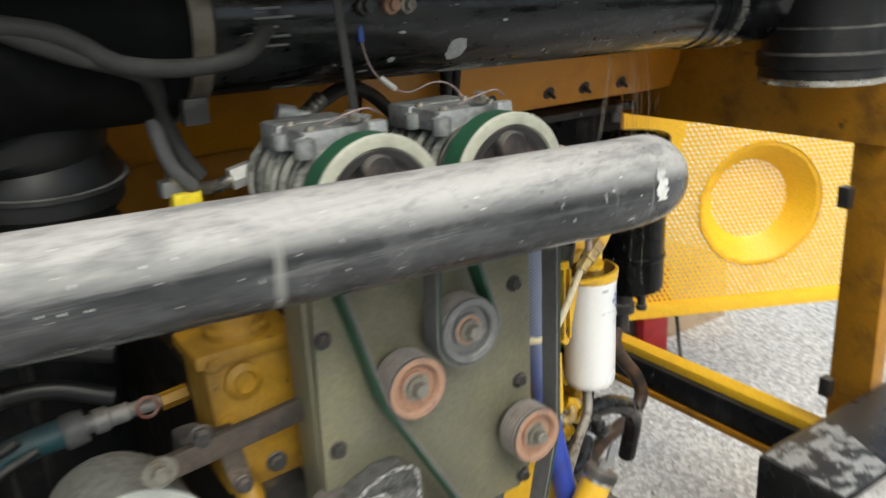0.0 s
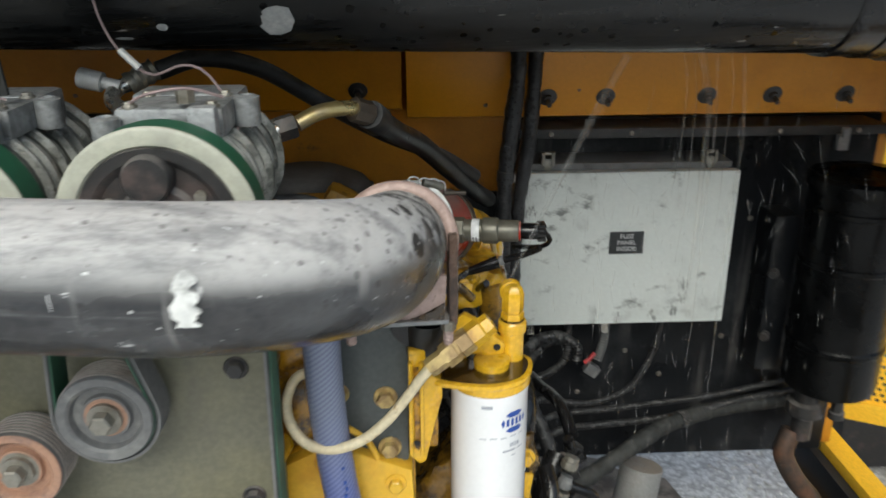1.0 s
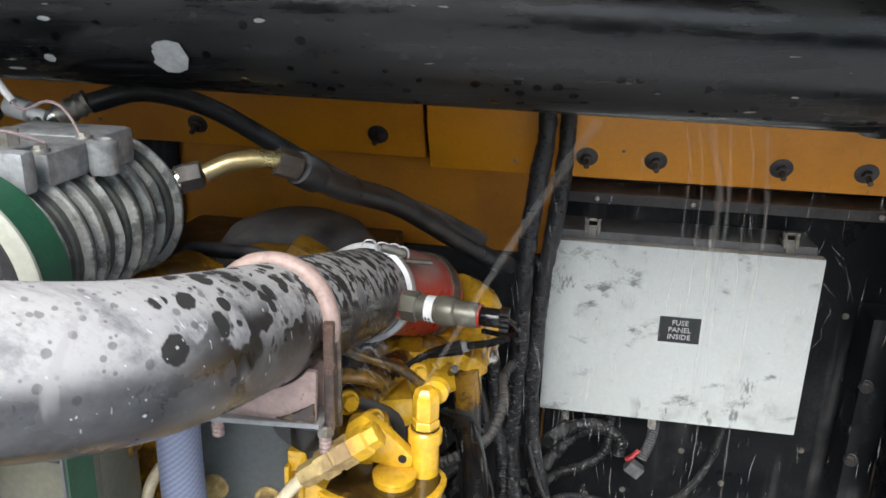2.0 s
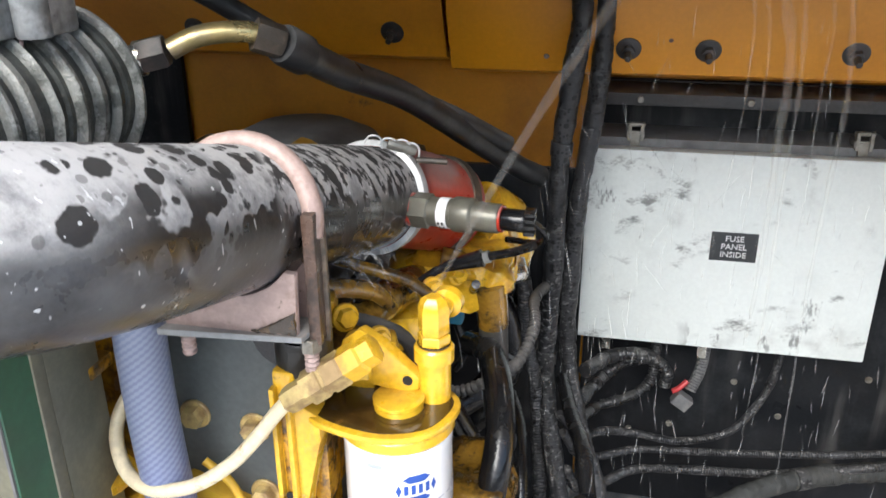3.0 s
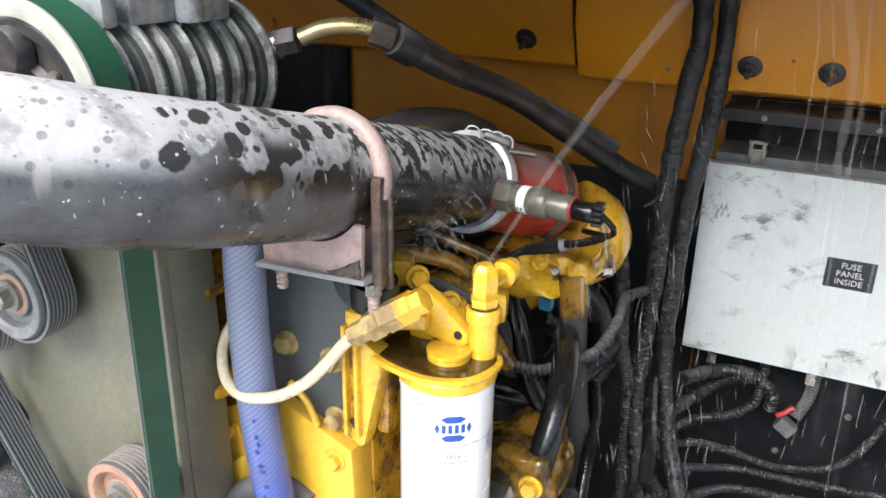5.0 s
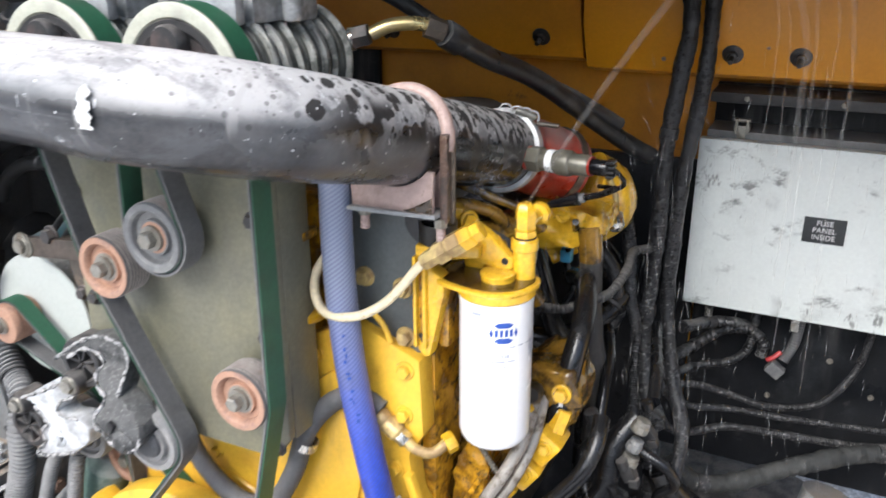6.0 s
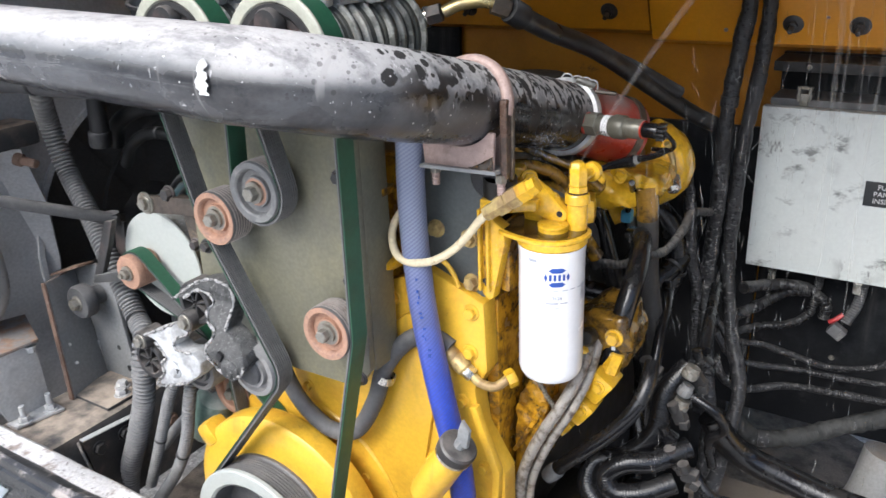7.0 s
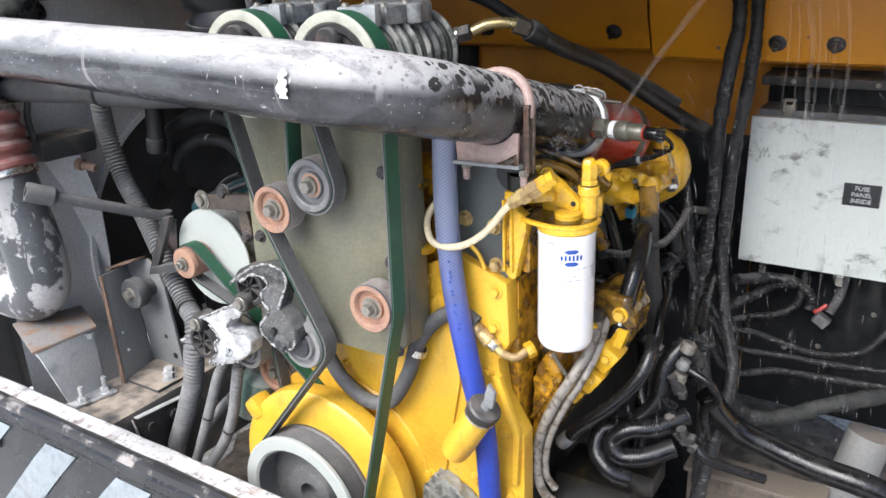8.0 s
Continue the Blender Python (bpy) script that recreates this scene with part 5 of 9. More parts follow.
def crank_damper():
    t = thing("crank_damper", (CRANK[0], 0.92, CRANK[1] - 0.19), "yellow-painted crankshaft damper with bare steel belt pulley", "crank pulley")
    at = (CRANK[0], 0.838, CRANK[1])
    f = (0, 1, 0)
    part("pulley", turned([(0.1295, 0.010), (0.132, 0.0085), (0.132, 0.002), (0.130, 0.0), (0.108, 0.0), (0.1035, 0.004), (0.102, 0.05), (0.06, 0.055), (0.058, 0.07), (0, 0.07)], at, f, 72), disc_cream, t, "bare pale steel rim")
    part("groove_track", turned([(0.129, 0.010)] + ribbed(0.129, 0.012, 0.048) + [(0.132, 0.05), (0.132, 0.056), (0.12, 0.057)], at, f, 72), ribbed_grey, t, "grey grooved track")
    part("bore", turned([(0.1025, 0.004), (0.1015, 0.045), (0.055, 0.048), (0.05, 0.03), (0.022, 0.03), (0.022, 0.05), (0, 0.05)], at, f, 56), idler_grey, t)
    part("damper", turned([(0.12, 0.056), (0.133, 0.055), (0.138, 0.0555), (0.165, 0.058), (0.186, 0.062), (0.1935, 0.068), (0.195, 0.078), (0.195, 0.098), (0.192, 0.104), (0.12, 0.106)], at, f, 88), cat_yellow, t, "glossy yellow damper ring")
    part("rear_flange", turned([(0.12, 0.1345), (0.203, 0.135), (0.206, 0.138), (0.206, 0.146), (0.15, 0.146)], at, f, 88), cat_yellow, t)
    part("spacer", turned([(0.10, 0.105), (0.105, 0.106), (0.105, 0.136)], at, f, 48), black_metal, t)
    part("lug", boxed((-0.258, 0.915, 0.672), (0.045, 0.045, 0.04), 0.014, Matrix.Rotation(0.9, 4, "Y")), cat_yellow, t)
    return t


crank_damper()


def tensioner(name, wheel, front, case, bolt, outline, y, mat, label, window, lump, step=0.0):
    """Spring belt tensioner: ribbed spring case, cranked cast arm, smooth wheel."""
    w, p = Vector((wheel[0], front, wheel[1])), Vector((case[0], case[2], case[1]))
    r = wheel[2]
    t = thing(name, (p.x, y + 0.04, p.z - 0.03), label, "tensioner", "belt tensioners")
    f = (0, 1, 0)
    part("wheel", turned([(r * 0.45, -0.001), (r * 0.60, -0.002), (r * 0.63, 0.006), (r * 0.76, 0.006), (r * 0.80, -0.001), (r * 0.97, 0.0), (r, 0.003), (r, 0.034), (r * 0.9, 0.036), (r * 0.4, 0.036)], w, f, 44), wheel_grey, t, "dusty grey tensioner wheel")
    part("wheel_hub", turned([(r * 0.5, 0.004), (r * 0.46, -0.006), (r * 0.34, -0.010), (0, -0.010)], w, f, 24), dusty_rubber, t)
    part("spring_case", turned([(0.012, 0.014), (0.024, 0.014), (0.027, -0.002), (0.034, -0.002), (0.036, 0.002), (0.036, 0.045), (0, 0.047)], p, f, 30), black_metal, t, "dark spring case")
    part("case_floor", turned([(0.026, 0.012), (0, 0.012)], p, f, 20), dark_void, t)
    for k in range(7):
        a = 2 * math.pi * k / 7 + 0.3
        part("rib", boxed(p + Vector((0.016 * math.cos(a), 0.006, 0.016 * math.sin(a))), (0.024, 0.012, 0.0035), 0.001, Matrix.Rotation(-a, 4, "Y")), black_metal, t)
    q = Vector((bolt[0], case[2] - 0.014, bolt[1]))
    part("bolt_boss", turned([(0, 0), (0.016, 0), (0.018, 0.006), (0.018, 0.04), (0, 0.04)], q, f, 20), black_metal, t)
    hex_bolt(t, q, r=0.010, h=0.009)
    bm = cast_plate(outline, y, 0.034, lump, 3 * len(outline), 110.0)
    for v in bm.verts:  # the arm steps back towards its spring case
        v.co.y += step * min(1.0, max(0.0, (v.co.z - 0.915) / 0.06))
    part("arm", bm, mat, t, "crusted cast arm", sharp=60)
    rng = random.Random(len(outline))
    for run in (outline[:9], outline[11:]):
        line = [Vector((x + rng.uniform(-0.001, 0.001), y - 0.001 + step * min(1.0, max(0.0, (z - 0.915) / 0.06)), z)) for x, z in run]
        bm = swept(line, lambda s: 0.0022 + 0.0008 * math.sin(60 * s), seg=8, step=0.003)
        for v in bm.verts:
            v.co += 0.0022 * noise.noise_vector(v.co * 330)
        part("crust_edge", bm, crust_pale, t, "pale crusted edge", sharp=60)
    part("wheel_boss", turned([(0.0, -0.006), (0.010, -0.006), (0.013, -0.002), (0.017, 0.0), (0.018, 0.012)], (wheel[0] - 0.014, y - 0.002, wheel[1] + 0.012), f, 20), mat, t)
    part("window", boxed((window[0], y - 0.0015, window[1]), (0.010, 0.006, 0.013), 0.001, Matrix.Rotation(0.5, 4, "Y")), dark_void, t)
    return t


tensioner("belt_tensioner", (-0.064, 0.882, 0.0425), 0.847, (-0.192, 0.955, 0.868), (-0.206, 0.925),
          [(-0.222, 0.962), (-0.206, 0.977), (-0.174, 0.997), (-0.14, 1.009), (-0.107, 1.007), (-0.096, 0.989), (-0.098, 0.970), (-0.100, 0.956), (-0.098, 0.944), (-0.070, 0.933), (-0.053, 0.922), (-0.047, 0.907),
           (-0.055, 0.892), (-0.078, 0.884), (-0.100, 0.889), (-0.122, 0.906), (-0.126, 0.918), (-0.118, 0.930), (-0.120, 0.940), (-0.138, 0.949), (-0.145, 0.961), (-0.138, 0.972), (-0.149, 0.983), (-0.177, 0.983), (-0.201, 0.967)],
          0.820, crusty, "corroded dark cast tensioner on the serpentine belt", (-0.094, 0.913), 0.0017, 0.042)
tensioner("belt_tensioner", (-0.283, 0.788, 0.043), 0.918, (-0.376, 0.79, 0.896), (-0.372, 0.835),
          [(-0.358, 0.851), (-0.312, 0.873), (-0.271, 0.894), (-0.236, 0.902), (-0.245, 0.881), (-0.272, 0.867), (-0.284, 0.849), (-0.273, 0.841), (-0.243, 0.845), (-0.228, 0.829), (-0.230, 0.809),
           (-0.262, 0.783), (-0.342, 0.755), (-0.342, 0.766), (-0.324, 0.785), (-0.326, 0.805), (-0.312, 0.821), (-0.334, 0.844)],
          0.884, pale_alu, "pale ragged cast tensioner with dusty wheel", (-0.288, 0.800), 0.0018)
grooved_pulley("idler_pulley", -0.268, 0.712, 0.044, 0.974, 1.004, "terracotta idler pulley low behind the tensioners")


def alternator():
    t = thing("alternator", (-0.41, 1.05, 0.83), "dirty alternator with a pale round guard disc and small rusty pulley", "alternator")
    c = Vector((-0.415, 0.985, 0.930))
    f = (0, 1, 0)
    part("guard_disc", turned([(0.098, 0.006), (0.1015, 0.003), (0.1005, 0.0), (0.03, -0.003), (0, -0.003)], c, f, 64), disc_cream, t, "pale green-cream guard disc")
    part("case", turned([(0.05, 0.01), (0.085, 0.014), (0.092, 0.03), (0.092, 0.12), (0.08, 0.15), (0, 0.155)], c, f, 40), cast_alu, t)
    p = Vector((-0.44, 0.930, 0.931))
    part("pulley", turned([(0.012, 0.0), (0.020, -0.001), (0.030, 0.0), (0.032, 0.003)] + ribbed(0.032, 0.012, 0.044) + [(0.030, 0.05), (0.01, 0.052)], p, f, 40), terracotta, t, "rusty terracotta pulley")
    part("nut", add_lathe(turned([(0.014, 0.0), (0.014, -0.004), (0, -0.004)], p, f, 20), [(0.010, 0), (0.010, -0.012), (0.005, -0.014), (0.005, -0.018), (0, -0.018)], p, f, 6), bolt_steel, t)
    part("ear", boxed((-0.325, 1.012, 1.052), (0.036, 0.05, 0.034), 0.01), black_metal, t)
    part("leg", plate([(-0.312, 0.962, 1.085), (-0.284, 0.962, 1.085), (-0.270, 0.962, 1.006), (-0.282, 0.962, 0.992), (-0.296, 0.962, 1.0)], (0, 0.01, 0), 0.002), grimy_steel, t, "dark steel leg")
    hex_bolt(t, (-0.283, 0.962, 1.003), r=0.009, h=0.010, material=black_metal)
    part("strut", plate([(-0.512, 0.95, 1.010), (-0.486, 0.95, 1.016), (-0.512, 0.95, 0.965), (-0.556, 0.95, 0.888), (-0.580, 0.95, 0.885), (-0.536, 0.95, 0.965)], (0, 0.012, 0), 0.002), black_metal, t, "dark adjuster strut")
    part("strut_foot", plate([(-0.582, 0.948, 0.874), (-0.575, 0.948, 0.892), (-0.478, 0.948, 0.921), (-0.476, 0.948, 0.900)], (0, 0.014, 0), 0.002), dusty_black, t)
    hex_bolt(t, (-0.325, 0.957, 1.087), r=0.011, h=0.012, material=black_metal)
    hex_bolt(t, (-0.24, 0.957, 1.02), r=0.010, h=0.010, material=black_metal)
    return t


alternator()


def timing_cover():
    t = thing("timing_cover", (0.0, 1.02, 0.40), "stained yellow-painted timing gear cover of the diesel engine", "engine cover")
    out = [(-0.16, 0.42), (-0.17, 0.70), (-0.14, 0.80), (-0.10, 0.93), (0.06, 0.955), (0.082, 1.000), (0.165, 1.040), (0.218, 1.019), (0.254, 1.004), (0.258, 0.90), (0.237, 0.865), (0.245, 0.80), (0.284, 0.735), (0.286, 0.42)]
    part("cover", plate(flat(out, 0.985), (0, 0.034, 0), 0.004), cat_yellow, t)
    inner = [(-0.14, 0.46), (-0.15, 0.68), (-0.11, 0.80), (-0.06, 0.88), (0.05, 0.90), (0.13, 0.965), (0.178, 0.955), (0.165, 0.80), (0.13, 0.62), (0.08, 0.46)]
    part("raised_panel", plate(flat(inner, 0.978), (0, 0.01, 0), 0.004), cat_yellow, t)
    part("side_wall", between((0.238, 1.0195, 0.60), (0.2575, 1.10, 1.0), 0.003), grimy_shade_yellow, t, "grimy side of the cover, darkened as shade in the gap")
    part("rib", plate(flat([(0.232, 0.84), (0.244, 0.842), (0.281, 0.742), (0.276, 0.64), (0.266, 0.64), (0.268, 0.738)], 0.974), (0, 0.014, 0), 0.003), cat_yellow, t)
    for x, z in ((0.235, 0.988), (0.104, 0.982), (0.232, 0.925), (0.25, 0.735), (0.155, 0.715), (0.095, 0.60), (0.262, 0.61), (-0.08, 0.782), (0.03, 0.642), (-0.015, 0.687), (0.216, 0.84), (0.02, 0.93), (0.158, 1.018), (0.19, 0.62), (0.03, 0.585)):
        b = turned([(0, 0), (0.0125, 0), (0.0115, 0.002), (0, 0.0025)], (x, 0.979 if x < 0.15 and z < 0.93 else 0.985, z), (0, -1, 0), 18)
        add_lathe(b, [(0, 0.002), (0.0082, 0.002), (0.0082, 0.009), (0.007, 0.010), (0, 0.010)], (x, 0.979 if x < 0.15 and z < 0.93 else 0.985, z), (0, -1, 0), 6)
        part("bolt", b, cat_yellow, t)
    part("hub_cap", cast_plate([(0.10, 0.50), (0.09, 0.58), (0.12, 0.62), (0.17, 0.60), (0.22, 0.56), (0.22, 0.46), (0.12, 0.46)], 0.955, 0.03, 0.005, 4, 60.0), cast_alu, t, "grimy aluminium casting low on the cover")
    return t


timing_cover()


def support_plate():
    t = thing("support_plate", (0.2, 1.02, 1.0), "slate-grey steel support plate with yellow bolts behind the blue hose", "plate")
    out = [(0.150, 1.30), (0.150, 1.03), (0.215, 1.00), (0.250, 1.008), (0.252, 1.155), (0.25, 1.18), (0.23, 1.30)]
    part("face", plate(flat(out, 1.000), (0, 0.012, 0), 0.002), slate_steel, t)
    for x, z in ((0.174, 1.096), (0.226, 1.090), (0.229, 1.026)):
        hex_bolt(t, (x, 1.0, z), r=0.0098, h=0.011, material=dirty_brass)
    part("oval_boss", turned([(0, 0), (0.03, 0), (0.028, 0.006), (0, 0.006)], (0.262, 1.0, 1.18), (0, -1, 0), 24), wet_rubber, t, "oily dark boss")
    return t


support_plate()


def engine_block():
    t = thing("engine_block", (0.0, 1.4, 0.42), "oil-blackened diesel engine block behind its timing cover", "engine")
    part("block", between((-0.27, 1.018, 0.42), (0.225, 1.76, 1.06), 0.01), engine_grime, t)
    part("head", between((-0.20, 1.02, 1.06), (0.19, 1.74, 1.13), 0.012), engine_grime, t)
    part("rocker_cover", turned([(0.118, 0), (0.118, 0.03), (0.112, 0.055), (0.095, 0.078), (0.06, 0.094), (0, 0.10)], (0.095, 1.455, 1.13), (0, 0, 1), 40), dusty_black, t, "dusty rounded rocker cover")
    bm = between((0.075, 1.27, 1.13), (0.175, 1.342, 1.226), 0.016)
    add_box(bm, (0.16, 1.30, 1.215), (0.05, 0.05, 0.05), 0.012, Matrix.Rotation(0.5, 4, "Y"))
    part("top_casting", bm, shade_yellow, t, "grimy yellow casting before the rocker cover")
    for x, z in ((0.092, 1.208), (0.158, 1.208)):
        hex_bolt(t, (x, 1.272, z), r=0.009, h=0.009, material=shade_yellow)
    part("breather_loop", swept([(0.0, 1.30, 1.18), (0.035, 1.25, 1.236), (0.085, 1.235, 1.244), (0.13, 1.25, 1.235), (0.155, 1.262, 1.205), (0.16, 1.268, 1.16)], 0.009, seg=12), rubber, t, "black rubber breather loop")
    part("water_outlet", cast_plate([(0.03, 1.20), (0.04, 1.25), (0.08, 1.275), (0.12, 1.262), (0.135, 1.22), (0.12, 1.19), (0.05, 1.19)], 1.10, 0.06, 0.006, 6, 45.0, 0.012, 0.012), grimy_shade_yellow, t, "oily yellow outlet casting", sharp=60)
    part("front_strip", between((0.070, 1.004, 1.0), (0.148, 1.03, 1.19), 0.004), grimy_shade_yellow, t, "grimy yellow front casting, darkened as shade beside the plate")
    part("bracket_arm", boxed((0.095, 0.968, 1.152), (0.05, 0.03, 0.012), 0.003), grimy_shade_yellow, t)
    part("pipe_plug", turned([(0, 0), (0.014, 0), (0.014, 0.03), (0.010, 0.034), (0, 0.034)], (0.112, 0.985, 1.045), (-0.2, -1, 0), 20), wet_yellow, t)
    hex_bolt(t, (0.09, 0.95, 1.045), r=0.010, h=0.01, material=wet_yellow)
    part("black_knob", turned([(0, 0), (0.010, 0), (0.012, 0.014), (0.006, 0.02), (0, 0.02)], (0.082, 0.982, 1.19), (-0.6, -1, 0), 16), rubber, t)
    part("loop", swept([(0.075, 0.982, 1.10), (0.07, 0.975, 1.085), (0.085, 0.97, 1.075), (0.10, 0.975, 1.085)], 0.004, seg=8, step=0.004), dusty_rubber, t)
    # inlet elbow and the cluster of yellow castings under the coupling
    el = [(0.335, 1.39, 1.138), (0.355, 1.41, 1.12), (0.355, 1.43, 1.085), (0.32, 1.43, 1.06), (0.26, 1.40, 1.03)]
    part("inlet_elbow", swept(el, lambda s: 0.044 + 0.006 * s, seg=30), wet_yellow, t, "oily yellow cast inlet elbow")
    part("manifold", cast_plate([(0.25, 1.06), (0.30, 1.05), (0.345, 1.058), (0.375, 1.07), (0.395, 1.09), (0.39, 1.118), (0.35, 1.125), (0.28, 1.12), (0.25, 1.11)], 1.28, 0.10, 0.007, 5, 45.0, 0.012, 0.02), wet_yellow, t, "oily yellow cast manifold", sharp=60)
    for pts, r in (([(0.25, 1.06, 1.10), (0.27, 1.14, 1.12), (0.285, 1.24, 1.11), (0.29, 1.32, 1.08)], 0.020), ([(0.22, 1.08, 1.165), (0.26, 1.10, 1.17), (0.285, 1.14, 1.15), (0.29, 1.17, 1.12)], 0.009),
                   ([(0.23, 1.14, 1.185), (0.27, 1.16, 1.165), (0.31, 1.17, 1.15), (0.335, 1.19, 1.12)], 0.006), ([(0.368, 1.29, 1.10), (0.37, 1.295, 1.075), (0.371, 1.30, 1.045)], 0.018),
                   ([(0.31, 1.30, 1.12), (0.34, 1.31, 1.11), (0.36, 1.33, 1.10)], 0.014), ([(0.25, 1.19, 1.06), (0.30, 1.2, 1.04), (0.32, 1.22, 1.0)], 0.012)):
        part("fuel_tube", swept(pts, r, seg=14), oil_brown, t, "oil-brown tube")
    for x, y, z, sx, sy, sz in ((0.27, 1.13, 1.075, 0.05, 0.05, 0.05), (0.285, 1.22, 1.075, 0.06, 0.05, 0.04), (0.26, 1.07, 1.165, 0.03, 0.03, 0.03), (0.30, 1.11, 1.10, 0.03, 0.03, 0.05)):
        part("casting", boxed((x, y, z), (sx, sy, sz), 0.010, Matrix.Rotation(0.35, 4, "Z")), wet_yellow, t)
    for pts, r in (([(0.24, 1.10, 1.14), (0.28, 1.12, 1.13), (0.31, 1.15, 1.10), (0.31, 1.18, 1.05), (0.30, 1.2, 0.98)], 0.007), ([(0.22, 1.16, 1.12), (0.27, 1.19, 1.09), (0.30, 1.24, 1.04), (0.30, 1.27, 0.96)], 0.009),
                   ([(0.371, 1.30, 1.055), (0.373, 1.305, 0.99), (0.378, 1.31, 0.92), (0.39, 1.31, 0.84), (0.39, 1.30, 0.74)], 0.0165)):
        part("rubber_line", swept(pts, r, seg=12), grey_hose, t, "dull black rubber line")
    for x, y, z in ((0.30, 1.10, 1.125), (0.325, 1.2, 1.13), (0.338, 1.26, 1.12), (0.285, 1.06, 1.165), (0.305, 1.3, 1.10)):
        hex_bolt(t, (x, y, z), (0.7, -0.7, 0.2), 0.009, 0.009, wet_yellow)
    return t


engine_block()


# ---------------------------------------------------------------- fuel filter
def fuel_filter():
    c = Vector((0.341, 1.014, 0.0))
    t = thing("fuel_filter", (c.x, c.y, 0.910), "white spin-on fuel filter canister with blue print", "filter")
    R = 0.0428
    part("can", turned([(0, 0.0), (0.027, 0.0), (0.0375, 0.003), (0.0412, 0.009), (R, 0.016), (R, 0.182), (0.0435, 0.185), (0.0435, 0.191), (0.041, 0.1925), (0, 0.1925)], (c.x, c.y, 0.910), (0, 0, 1), 56), filter_white, t)

    def on_can(name, w, h, x, z, mat, label="", cut=0.0):
        """A printed patch wrapped on the can; x: metres round from the side that faces the door."""
        bm = bmesh.new()
        n = max(4, int(w / 0.002))
        rows = []
        for i in range(n + 1):
            u = -w / 2 + w * i / n
            a = FACE + (x + u) / R
            hh = h / 2 * (1 - (max(0, abs(u) - (w / 2 - cut)) / cut if cut else 0))
            rows.append([bm.verts.new((c.x + (R + 0.0005) * math.sin(a), c.y - (R + 0.0005) * math.cos(a), z + s * max(hh, 0.0004))) for s in (-1, 1)])
        for a, b in zip(rows, rows[1:]):
            bm.faces.new((a[0], b[0], b[1], a[1]))
        return part(name, bm, mat, t, label)

    FACE = math.radians(34)
    on_can("emblem", 0.0215, 0.0066, 0.0, 1.0785, print_blue, "blue hexagon emblem band", 0.0045)
    on_can("emblem", 0.0215, 0.0066, 0.0, 1.0595, print_blue, "blue hexagon emblem band", 0.0045)
    on_can("emblem_bar", 0.0045, 0.0115, -0.0142, 1.069, print_blue, "", 0.0022)
    on_can("emblem_bar", 0.0045, 0.0115, 0.0142, 1.069, print_blue, "", 0.0022)
    for k in range(4):
        on_can("emblem_stroke", 0.0034, 0.0085, -0.0085 + 0.0057 * k, 1.069, print_blue)
    for k in range(7):
        on_can("print_bar", 0.0075, 0.0012, -0.036 + 0.0115 * k, 1.051 + 0.0004 * (k % 2), print_grey)
    for x, w, z in ((-0.006, 0.016, 1.0335), (0.009, 0.01, 1.0335), (0.0, 0.006, 1.0265)):
        on_can("print_bar", w, 0.0022 if w > 0.01 else 0.0014, x, z, print_grey)
    for k in range(9):
        on_can("barcode_bar", 0.0007 + 0.0006 * (k % 3), 0.022, 0.036 + 0.0028 * k, 1.043, print_grey)
    words("number", "3626", 0.0068, Matrix.Translation((c.x + (R + 0.0009) * math.sin(FACE), c.y - (R + 0.0009) * math.cos(FACE), 1.0408)) @ Matrix.Rotation(FACE, 4, "Z") @ Matrix.Rotation(math.radians(90), 4, "X"), print_grey, t)
    on_can("smudge", 0.012, 0.004, -0.032, 1.09, print_grey)
    return t


fuel_filter()


